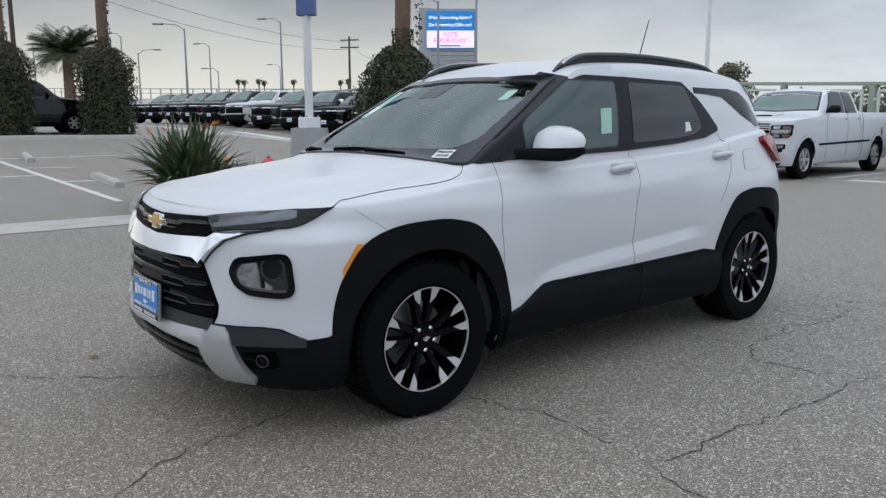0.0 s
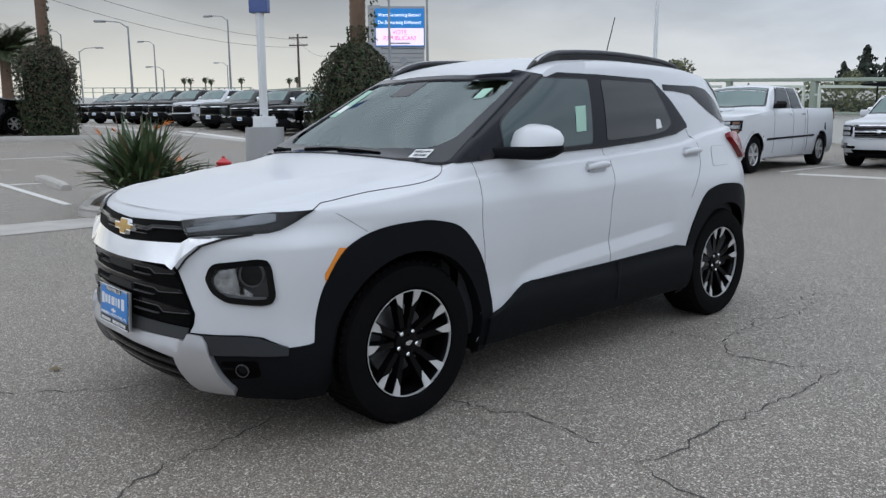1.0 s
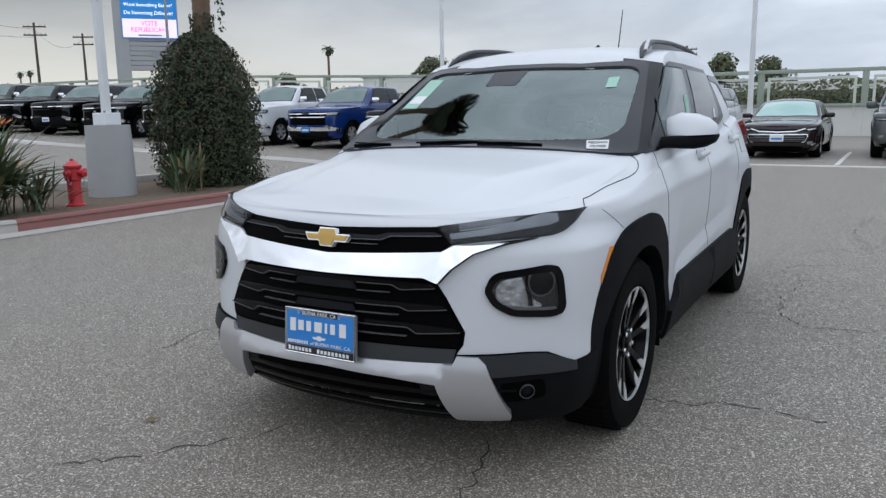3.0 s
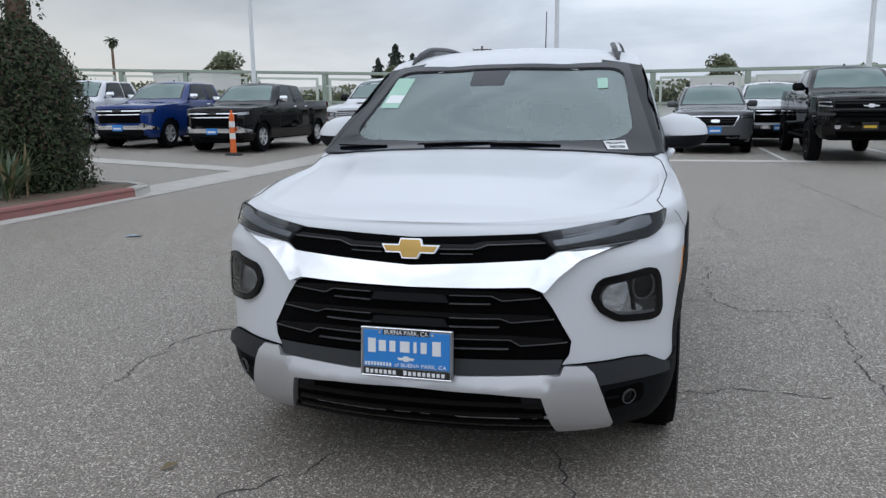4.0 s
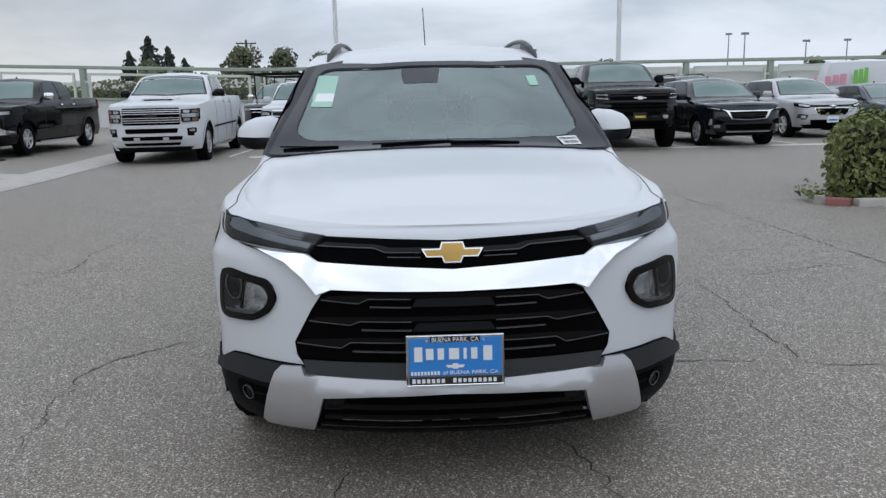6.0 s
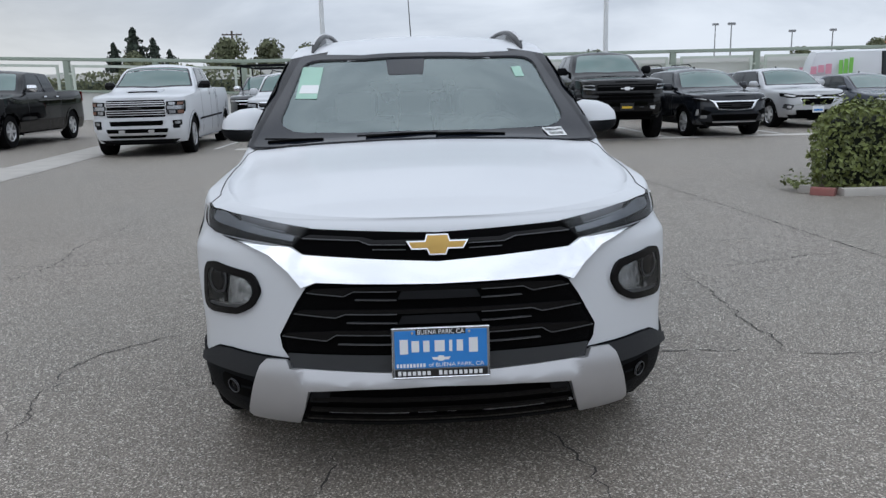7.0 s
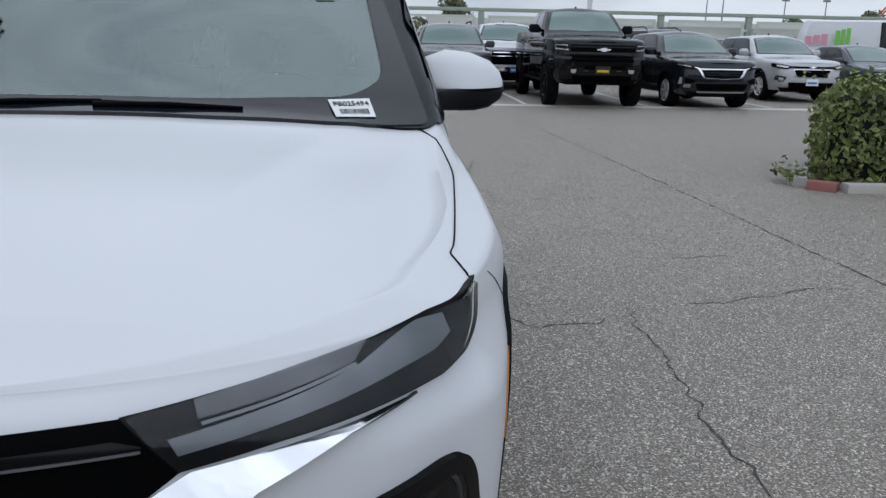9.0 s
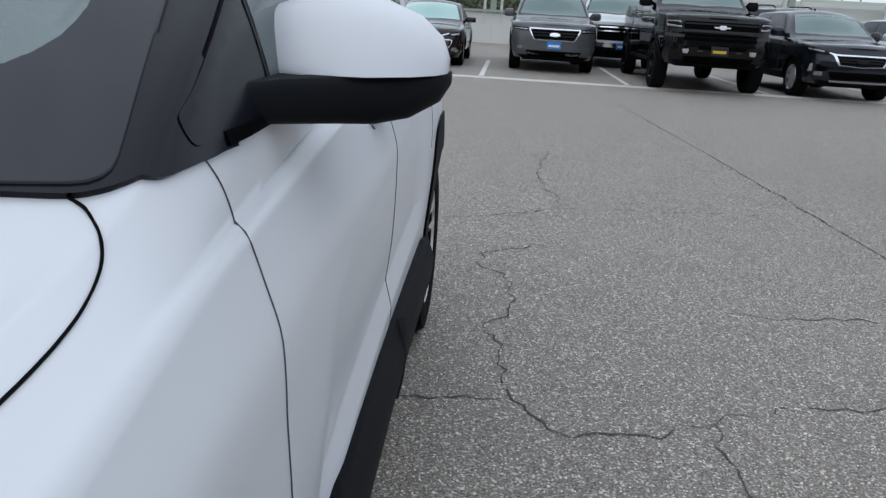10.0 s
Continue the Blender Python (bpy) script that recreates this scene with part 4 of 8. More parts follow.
class Wall(Skin):
    """The body's wall, unrolled: u is the way along the outline from the nose, v the height."""

    def __init__(self, plan, side_in, front_in, step=10):
        self.line = poly_line(plan, step)
        self.at = [0.0]
        for a, b in zip(self.line, self.line[1:]):
            self.at.append(self.at[-1] + math.hypot(*(b - a)))
        self.ds, self.df = pchip(side_in), pchip(front_in)

    def along_x(self, x):
        return float(np.interp(x, [p[0] for p in self.line[:80]], self.at[:80]))

    def along_y(self, y):
        return float(np.interp(y, [p[1] for p in self.line], self.at))

    def point(self, u, v):
        s, u = (1, u) if u >= 0 else (-1, -u)
        x, y = (float(np.interp(u, self.at, [p[k] for p in self.line])) for k in (0, 1))
        e = 0.03
        x0, y0 = (float(np.interp(max(0, u - e), self.at, [p[k] for p in self.line])) for k in (0, 1))
        x1, y1 = (float(np.interp(u + e, self.at, [p[k] for p in self.line])) for k in (0, 1))
        n = Vector((y1 - y0, -(x1 - x0))).normalized()
        d = (self.ds(v) + corner_in(y, v)) * n.x ** 2 + self.df(v) * n.y ** 2
        return Vector((s * (x - n.x * d), y - n.y * d, v))

    def drop(self, u, v, view):
        p = self.point(u, v)
        a = self.point(u + 0.01, v) - self.point(u - 0.01, v)
        b = self.point(u, v + 0.01) - self.point(u, v - 0.01)
        n = a.cross(b).normalized()
        return p, n


wall = Wall(PLAN, SIDE_IN, FRONT_IN)


def wrap(points):
    """Outline points (x, z), with x along the nose, as places on the unrolled wall."""
    return [(wall.along_x(abs(x)) * (1 if x >= 0 else -1), z) for x, z in points]

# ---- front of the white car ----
# grey of the painted slat highlights, also used on lamp rings and slats
M["slat_edge"] = material("grey_trim_highlight", (0.095, 0.095, 0.10), 0.35, 0.3, vary=0.1)
M["rail"] = material("dark_grey_rail", (0.045, 0.046, 0.050), 0.4, vary=0.1, spec=0.3)
# black cladding again, lightened in colour where it faces the sky
M["brow"] = material("skylit_black_plastic", (0.020, 0.021, 0.023), 0.55, vary=0.12, scale=4, bump=0.1, bump_scale=600, spec=0.25)
M["slat_plate"] = material("grey_grille_plate", (0.012, 0.0125, 0.014), 0.35, vary=0.15, scale=20, spec=0.12)
M["lamp_streak"] = material("lamp_light_guide", (0.24, 0.247, 0.26), 0.3, 0.4, vary=0.6, scale=9)
M["lamp_window"] = material("lamp_inner_window", (0.15, 0.148, 0.153), 0.25, 0.4, vary=0.6, scale=14)


def sym(half):
    """A closed outline from its half with x >= 0, given from top middle to bottom middle."""
    return half + [(-x, z) for x, z in reversed(half) if x > 1e-6]


UPPER = [(0.0, 0.868), (0.216, 0.876), (0.425, 0.884), (0.470, 0.830), (0.430, 0.803), (0.26, 0.793), (0.0, 0.778)]
LOWER = [(0.0, 0.714), (0.26, 0.716), (0.385, 0.718), (0.425, 0.700), (0.458, 0.652), (0.520, 0.540), (0.514, 0.497), (0.494, 0.468), (0.482, 0.432), (0.16, 0.424), (0.0, 0.424)]
part("upper_grille", skin.patch(sym(UPPER), "front", 0.002, 0.01, 0.05), M["grille"], car, "black upper grille")
part("lower_grille", skin.patch(sym(LOWER), "front", 0.002, 0.01, 0.05), M["grille"], car, "black lower grille")
part("grille_mesh", skin.patch(sym([(0.0, 0.700), (0.38, 0.700), (0.44, 0.65), (0.505, 0.54), (0.495, 0.49), (0.0, 0.482)]), "front", 0.004, 0.002, 0.05), M["mesh"], car)
part("grille_lower_band", skin.patch(sym([(0.0, 0.482), (0.16, 0.480), (0.492, 0.482), (0.480, 0.436), (0.16, 0.428), (0.0, 0.428)]), "front", 0.010, 0.012, 0.05), M["cladding_grey"], car, "dark grey band under the grille")


def slat(rows, out, mat_name="gloss_black", name="grille_slat"):
    """A grille bar: thinner at its ends, thicker over the middle; highlights are separate strips."""
    for top in rows:
        part(name, skin.patch(sym(top), "front", out, 0.02, 0.05), M[mat_name], car)


# each bar steps up towards the middle; pale strips below paint its highlights
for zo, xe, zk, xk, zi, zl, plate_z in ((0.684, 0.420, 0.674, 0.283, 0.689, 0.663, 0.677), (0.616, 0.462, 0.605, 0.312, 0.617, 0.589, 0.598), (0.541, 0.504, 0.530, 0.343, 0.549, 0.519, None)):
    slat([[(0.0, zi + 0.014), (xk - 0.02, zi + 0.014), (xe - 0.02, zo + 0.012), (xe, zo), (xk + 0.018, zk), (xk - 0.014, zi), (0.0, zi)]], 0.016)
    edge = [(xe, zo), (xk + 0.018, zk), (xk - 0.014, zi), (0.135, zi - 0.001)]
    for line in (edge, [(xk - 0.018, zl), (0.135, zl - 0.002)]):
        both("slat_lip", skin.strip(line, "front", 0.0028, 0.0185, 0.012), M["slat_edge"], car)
    if plate_z:
        part("grille_centre_plate", skin.patch(sym([(0.0, plate_z + 0.013), (0.118, plate_z + 0.012), (0.132, plate_z - 0.013), (0.0, plate_z - 0.014)]), "front", 0.020, 0.012, 0.05), M["slat_plate"], car)
slat([[(0.0, 0.846), (0.20, 0.848), (0.235, 0.857), (0.40, 0.864), (0.428, 0.856), (0.25, 0.848), (0.215, 0.836), (0.0, 0.834)]], 0.012)
# highlights of the upper bar, again laid on as pale strips
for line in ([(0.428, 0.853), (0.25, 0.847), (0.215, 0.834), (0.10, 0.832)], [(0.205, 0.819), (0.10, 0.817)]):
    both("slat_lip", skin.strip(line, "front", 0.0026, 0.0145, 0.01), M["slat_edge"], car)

# bright bar between the grilles, running up under the lamps
BAR = [(0.0, 0.778), (0.26, 0.793), (0.430, 0.803), (0.474, 0.826), (0.60, 0.838), (0.70, 0.847), (0.63, 0.832), (0.535, 0.799), (0.470, 0.748), (0.430, 0.702), (0.385, 0.719), (0.26, 0.716), (0.0, 0.712)]


def bar_out(x, z):
    lo = float(np.interp(abs(x), (0.0, 0.385, 0.430, 0.470, 0.535, 0.63, 0.70), (0.712, 0.714, 0.706, 0.748, 0.799, 0.832, 0.8465)))
    hi = float(np.interp(abs(x), (0.0, 0.26, 0.430, 0.474, 0.60, 0.70), (0.778, 0.793, 0.803, 0.826, 0.838, 0.8475)))
    k = max(0.0, min(1.0, (z - lo) / max(0.004, hi - lo)))
    tail = max(0.0, min(1.0, (abs(x) - 0.43) / 0.27))
    return 0.034 - 0.023 * tail - (0.028 - 0.023 * tail) * k


part("chrome_bar", skin.patch(sym(BAR), "front", bar_out, 0.03, 0.02), M["chrome"], car, "wide chrome bar across the nose")
seam_pts = [(0.430, 0.700), (0.472, 0.748), (0.538, 0.799), (0.63, 0.830), (0.71, 0.847)]
both("chrome_gap", skin.strip(seam_pts, "front", 0.0028, 0.006, 0.008), M["ink"], car)

# thin upper lamps
LAMP = [(0.420, 0.884), (0.56, 0.899), (0.66, 0.911), (0.72, 0.918), (0.79, 0.927), (0.858, 0.930), (0.842, 0.892), (0.812, 0.864), (0.777, 0.853), (0.70, 0.848), (0.58, 0.840), (0.474, 0.827)]
both("headlight", wall.patch(wrap(LAMP), "front", 0.006, 0.03, 0.03), M["lamp_dark"], car, "slim dark headlight")
both("headlight_window", wall.patch(wrap([(0.495, 0.890), (0.60, 0.903), (0.70, 0.916), (0.674, 0.897), (0.58, 0.884), (0.497, 0.875)]), "front", 0.010, 0.004, 0.03), M["lamp_window"], car)
both("headlight_light_guide", wall.patch(wrap([(0.466, 0.860), (0.58, 0.877), (0.68, 0.894), (0.735, 0.912), (0.765, 0.921), (0.800, 0.919), (0.800, 0.895), (0.772, 0.884), (0.715, 0.877), (0.65, 0.867), (0.575, 0.857), (0.475, 0.844)]), "front", 0.011, 0.004, 0.03), M["lamp_streak"], car, "grey light guide of the headlight")
both("headlight_divider", wall.patch(wrap([(0.500, 0.872), (0.58, 0.882), (0.675, 0.896), (0.675, 0.893), (0.58, 0.879), (0.50, 0.869)]), "front", 0.0125, 0.003, 0.03), M["lamp_streak"], car)
both("headlight_lens", wall.patch(wrap(grow(LAMP, -0.003)), "front", 0.016, 0.006, 0.03), M["lamp_lens"], car)

# lamp pods in the bumper
POD = [(0.578, 0.680), (0.598, 0.725), (0.620, 0.741), (0.755, 0.762), (0.780, 0.757), (0.790, 0.728), (0.797, 0.625), (0.790, 0.598), (0.765, 0.588), (0.660, 0.597), (0.608, 0.628)]
pod_s = rounded(wrap(POD), 0.02)
both("lamp_pod", wall.patch(pod_s, "front", 0.014, 0.03, 0.03, hole=grow(pod_s, -0.022)[::-1]), M["gloss_black"], car, "gloss black lamp surround")
both("lamp_bowl", wall.patch(grow(pod_s, -0.018), "front", 0.003, 0.0, 0.03), M["lamp_smoke"], car)
both("lamp_reflector", wall.patch(rounded(wrap([(0.612, 0.685), (0.632, 0.715), (0.690, 0.726), (0.700, 0.665), (0.740, 0.632), (0.735, 0.618), (0.665, 0.618), (0.620, 0.642)]), 0.012), "front", 0.006, 0.002, 0.03), M["lamp_clear"], car)
pc, pn = wall.drop(*wrap([(0.738, 0.706)])[0], "front")
turn = pn.to_track_quat("X", "Z").to_matrix().to_4x4()
both("lamp_projector", moved(lathe([(-0.01, 0.046), (0.007, 0.046), (0.0075, 0.036), (0.009, 0.030), (0.0105, 0.016), (0.011, 0.0)], 24), Matrix.Translation(pc) @ turn), M["lamp_dark"], car)
both("lamp_projector_ring", moved(lathe([(0.0, 0.049), (0.010, 0.047), (0.010, 0.042), (0.0, 0.041)], 24), Matrix.Translation(pc) @ turn), M["slat_edge"], car)
both("lamp_trim", wall.patch(rounded(wrap([(0.625, 0.625), (0.70, 0.612), (0.775, 0.612), (0.775, 0.622), (0.70, 0.624), (0.63, 0.638)]), 0.004), "front", 0.009, 0.003, 0.03), M["steel"], car)
both("lamp_divider", wall.patch(wrap([(0.695, 0.735), (0.703, 0.735), (0.716, 0.63), (0.704, 0.63)]), "front", 0.0095, 0.003, 0.03), M["gloss_black"], car)
both("lamp_cover", wall.patch(grow(pod_s, -0.02), "front", 0.0125, 0.0, 0.03), M["lamp_lens"], car)

# black lower corners, fog lamps, silver skid plate and lower intake
u_arch = wall.along_y(-1.752)
CORNER = wrap([(0.492, 0.464), (0.565, 0.468), (0.70, 0.474), (0.757, 0.468)]) + [(wall.along_y(-1.875), 0.424), (wall.along_y(-1.80), 0.428), (u_arch, 0.44), (u_arch, 0.22)] + wrap([(0.68, 0.205), (0.50, 0.215)])
both("bumper_corner", wall.patch(CORNER, "front", 0.010, 0.04, 0.04), M["cladding"], car, "black plastic bumper corner")
# facet tilts up; its colour is also lightened for the sky it catches
BROW = wrap([(0.560, 0.464), (0.70, 0.471), (0.752, 0.465)]) + [(wall.along_y(-1.878), 0.428), (wall.along_y(-1.88), 0.402)] + wrap([(0.70, 0.404), (0.588, 0.398)])
both("bumper_brow", wall.patch(BROW, "front", lambda u, v: 0.0115 + 0.016 * max(0.0, min(1.0, (0.47 - v) / 0.07)), 0.03, 0.025), M["brow"], car, "upper facet of the bumper corner, coloured lighter for skylight")
pc, pn = wall.drop(*wrap([(0.700, 0.345)])[0], "front")
both("fog_recess", wall.patch(rounded(wrap([(0.622, 0.372), (0.745, 0.382), (0.752, 0.318), (0.642, 0.305)]), 0.02), "front", 0.012, 0.004, 0.03), M["grille"], car)
turn = pn.to_track_quat("X", "Z").to_matrix().to_4x4()
both("fog_lamp", moved(lathe([(0.0, 0.026), (0.018, 0.026), (0.018, 0.022), (0.012, 0.020), (0.016, 0.010), (0.017, 0.0)], 20), Matrix.Translation(pc) @ turn), M["lamp_dark"], car, "small round fog lamp")
both("fog_lamp_ring", moved(lathe([(0.014, 0.0265), (0.020, 0.0255), (0.020, 0.0235), (0.014, 0.022)], 20), Matrix.Translation(pc) @ turn), M["slat_edge"], car)
both("fog_rib", wall.patch(wrap([(0.628, 0.352), (0.672, 0.352), (0.672, 0.346), (0.630, 0.346)]), "front", 0.016, 0.006, 0.03), M["cladding"], car)
SKID = [(0.0, 0.424), (0.16, 0.426), (0.482, 0.436), (0.495, 0.463), (0.562, 0.462), (0.583, 0.440), (0.640, 0.272), (0.632, 0.256), (0.470, 0.250), (0.452, 0.285), (0.424, 0.368), (0.26, 0.379), (0.0, 0.386)]


def skid_out(x, z):
    # the strip leans back to the sky; the two ends stand steep
    return 0.012 + 0.022 * max(0.0, min(1.0, (0.436 - z) / 0.05)) if abs(x) < 0.46 else 0.020 + 0.014 * max(0.0, min(1.0, (0.463 - z) / 0.05))


part("skid_plate", skin.patch(sym(SKID), "front", skid_out, 0.05, 0.02), M["satin_silver"], car, "satin silver skid plate")
INTAKE = [(0.0, 0.389), (0.26, 0.382), (0.426, 0.371), (0.455, 0.285), (0.478, 0.222), (0.0, 0.205)]
part("lower_intake", skin.patch(sym(INTAKE), "front", 0.003, 0.02, 0.05), M["grille"], car)
for z, x in ((0.330, 0.42), (0.288, 0.43), (0.245, 0.45)):
    part("intake_slat", skin.patch(sym([(0.0, z + 0.006), (x, z + 0.007), (x + 0.004, z - 0.005), (0.0, z - 0.006)]), "front", 0.012, 0.02, 0.05), M["gloss_black"], car)
both("intake_block", skin.patch([(0.36, 0.362), (0.424, 0.358), (0.436, 0.318), (0.37, 0.320)], "front", 0.010, 0.01, 0.05), M["slat_plate"], car)
part("front_lip", skin.patch(sym([(0.0, 0.222), (0.48, 0.226), (0.64, 0.236), (0.63, 0.205), (0.0, 0.196)]), "front", 0.010, 0.03, 0.05), M["cladding"], car)

# badge: a plain gold shape with a bright edge
BADGE = [(-0.098, 0.842), (-0.040, 0.842), (-0.034, 0.860), (0.034, 0.860), (0.040, 0.842), (0.098, 0.842), (0.082, 0.816), (0.034, 0.816), (0.026, 0.798), (-0.026, 0.798), (-0.034, 0.816), (-0.082, 0.816)]
part("badge_edge", skin.patch(BADGE, "front", 0.022, 0.02, 0.04), M["chrome"], car)
part("badge", skin.patch(grow(BADGE, -0.0042), "front", 0.025, 0.004, 0.04), M["gold"], car, "plain gold badge on the grille")

# dealer plate in a frame
plate = part("plate_frame", block(-0.156, 0.156, -0.010, 0.006, -0.0815, 0.0815, 0.008, 3), M["plate_frame"], car, "brushed grey plate frame")
plate.matrix_basis = pose(0, -2.207, 0.498, -4, 0, 0)
part("plate_rim", joined(tube([(-0.154, -0.0105, -0.080), (0.154, -0.0105, -0.080), (0.154, -0.0105, 0.080), (-0.154, -0.0105, 0.080), (-0.154, -0.0105, -0.078)], 0.003, 6)), M["chrome"], plate)
part("plate_face", block(-0.147, 0.147, -0.0125, -0.008, -0.050, 0.073, 0.002), M["plate_blue"], plate, "bright blue dealer plate")
part("frame_tab", block(-0.080, 0.080, -0.0135, -0.009, 0.058, 0.0775, 0.002), M["plate_black"], plate, "black tab with white lettering")
part("frame_strip", block(-0.147, 0.147, -0.0135, -0.009, -0.0775, -0.052, 0.002), M["plate_black"], plate, "black strip with white bars")


def lettering(name, words, size, mat, parent, at, align="CENTER", depth=0.0006, width=None):
    cu = bpy.data.curves.new(name, "FONT")
    cu.body, cu.size, cu.align_x, cu.align_y, cu.extrude = words, size, align, "CENTER", depth
    tmp = bpy.data.objects.new(name, cu)
    me = bpy.data.meshes.new_from_object(tmp)
    bpy.data.objects.remove(tmp)
    if width:
        xs = [v.co.x for v in me.vertices]
        k = width / (max(xs) - min(xs))
        me.transform(Matrix.Diagonal((k, 1, 1, 1)))
    me.materials.clear()
    me.materials.append(mat)
    ob = new(name, me)
    ob.parent = parent
    ob.matrix_basis = at
    return ob


lettering("lettering", "BUENA PARK, CA", 0.021, M["plate_white"], plate, pose(0, -0.0140, 0.0675, 90), width=0.148)
lettering("lettering", "of BUENA PARK, CA", 0.0175, M["plate_white"], plate, pose(0.048, -0.0132, -0.0395, 90), width=0.176)
# the dealer's name stands as plain bars
for k, (x, w) in enumerate(((-0.117, 0.026), (-0.081, 0.024), (-0.046, 0.020), (-0.004, 0.032), (0.031, 0.010), (0.060, 0.020), (0.103, 0.028))):
    tall = 0.0235 if k in (0, 6) else 0.018
    part("name_bar", block(x - w / 2, x + w / 2, -0.0142, -0.011, 0.022 - tall, 0.022 + tall), M["plate_white"], plate)
for k in range(9):
    x = -0.138 + 0.0105 * k
    part("name_bar", block(x - 0.0035, x + 0.0035, -0.0135, -0.011, -0.0455, -0.0335), M["plate_white"], plate)
for k, x in enumerate([-0.133 + 0.0155 * j for j in range(7)] + [-0.003 + 0.0160 * j for j in range(9)]):
    part("name_bar", block(x - 0.0052, x + 0.0052, -0.0145, -0.011, -0.0715, -0.0565 if k in (0, 7) else -0.0585), M["plate_white"], plate)
part("plate_badge", (lambda pl: ([(x, -0.0135, z - 0.018) for x, z in pl], [tuple(range(len(pl)))]))([(-0.030, 0.004), (-0.010, 0.004), (-0.008, 0.009), (0.008, 0.009), (0.010, 0.004), (0.030, 0.004), (0.024, -0.005), (0.010, -0.005), (0.007, -0.009), (-0.007, -0.009), (-0.010, -0.005), (-0.024, -0.005)]), M["plate_white"], plate, smooth=False)
for x in (-0.09, 0.09):
    part("plate_screw", rod((x, -0.0155, 0.066), (x, -0.006, 0.066), 0.0045, n=8), M["chrome"], plate)

# ---- sides of the white car ----
both("side_marker", wall.patch([(wall.along_y(-1.735), 0.668), (wall.along_y(-1.735), 0.692), (wall.along_y(-1.675), 0.786), (wall.along_y(-1.632), 0.782), (wall.along_y(-1.715), 0.655)], "side", 0.003, 0.01, 0.03), M["amber"], car, "amber side marker")
for y, z, w in ((-0.045, 1.018, 0.084), (0.885, 1.062, 0.084)):
    cup = rounded([(y - w * 1.0, z - 0.026), (y + w * 0.85, z - 0.024), (y + w * 0.95, z + 0.022), (y - w * 0.9, z + 0.034)], 0.03)
    # grey patch stands for the shade in the hollow behind the handle
    both("handle_cup", skin.patch(cup, "side", 0.003, 0.003, 0.03), M["cup"], car)
    a, na = skin.drop(y - w, z - 0.002, "side")
    b, nb = skin.drop(y + w, z + 0.006, "side")
    mid = (a + b) / 2
    pts = [a - na * 0.005, a + na * 0.018, mid * 0.5 + a * 0.5 + na * 0.032, mid + na * 0.036, mid * 0.5 + b * 0.5 + nb * 0.032, b + nb * 0.018, b - nb * 0.005]
    vs, fs = tube(pts, [0.010, 0.013, 0.014, 0.015, 0.014, 0.013, 0.010], 10)
    c = sum((Vector(v) for v in vs), Vector()) / len(vs)
    vs = [Vector((v[0], v[1], c.z + (v[2] - c.z) * 1.15)) for v in vs]
    both("door_handle", (vs, fs), M["white"], car, "white door handle")
fuel = rounded([(1.10, 0.968), (1.30, 0.972), (1.315, 1.095), (1.125, 1.095)], 0.03)
part("fuel_flap_gap", skin.patch(fuel, "side", 0.001, 0.001, 0.04), M["silver_paint"], car)
part("fuel_flap", skin.patch(grow(fuel, -0.004), "side", 0.0025, 0.002, 0.04), M["white"], car)
both("tail_light", skin.patch([(1.36, 1.135), (1.37, 1.163), (1.50, 1.165), (1.70, 1.15), (1.76, 1.07), (1.70, 0.99), (1.56, 1.005), (1.45, 1.066)], "side", 0.034, 0.055, 0.03), M["red_lens"], car, "red tail light")
both("rear_bumper_cladding", skin.patch([(1.66, 0.43), (1.95, 0.40), (1.95, 0.62), (1.66, 0.61)], "side", 0.006, 0.02, 0.04), M["cladding"], car)

# door mirrors


def blob(rings, n=20):
    """A closed shell through rounded-box rings (centre, half width along y, half height, roundness), stacked along x."""
    vs, fs = [], []
    for (cx, cy, cz), a, b, p in rings:
        for k in range(n):
            t = 2 * math.pi * k / n
            c, s = math.cos(t), math.sin(t)
            vs.append((cx, cy + a * math.copysign(abs(c) ** p, c), cz + b * math.copysign(abs(s) ** p, s)))
    for i in range(len(rings) - 1):
        for k in range(n):
            k2 = (k + 1) % n
            fs.append((i * n + k, i * n + k2, (i + 1) * n + k2, (i + 1) * n + k))
    fs.append(tuple(range(n))[::-1])
    fs.append(tuple(range(len(vs) - n, len(vs))))
    return vs, fs


cap = blob([((0.760, -0.585, 1.168), 0.034, 0.026, 0.8), ((0.780, -0.595, 1.174), 0.060, 0.052, 0.7), ((0.84, -0.604, 1.178), 0.076, 0.070, 0.65), ((0.91, -0.598, 1.175), 0.076, 0.066, 0.65),
            ((0.965, -0.583, 1.168), 0.066, 0.052, 0.72), ((0.995, -0.567, 1.160), 0.046, 0.034, 0.85), ((1.006, -0.556, 1.154), 0.018, 0.014, 1.0)], 40)
cap = ([(x, y + 0.55 * (max(z, 1.142) - 1.160), max(z, 1.142 + 0.006 * (x - 0.8) / 0.2)) for x, y, z in cap[0]], cap[1])
both("mirror_cap", cap, M["white"], car, "white mirror cap")
base = blob([((0.755, -0.805, 1.120), 0.036, 0.022, 0.8), ((0.790, -0.760, 1.121), 0.058, 0.027, 0.7), ((0.830, -0.680, 1.120), 0.078, 0.032, 0.65), ((0.878, -0.622, 1.118), 0.074, 0.035, 0.65), ((0.918, -0.603, 1.118), 0.070, 0.036, 0.65), ((0.960, -0.587, 1.122), 0.062, 0.032, 0.65),
             ((0.997, -0.564, 1.134), 0.046, 0.024, 0.8), ((1.010, -0.556, 1.142), 0.018, 0.010, 1.0)], 28)
base = ([(x, y, min(z, 1.143 + 0.006 * (x - 0.8) / 0.2)) for x, y, z in base[0]], base[1])
both("mirror_base", base, M["cladding"], car, "black mirror housing")
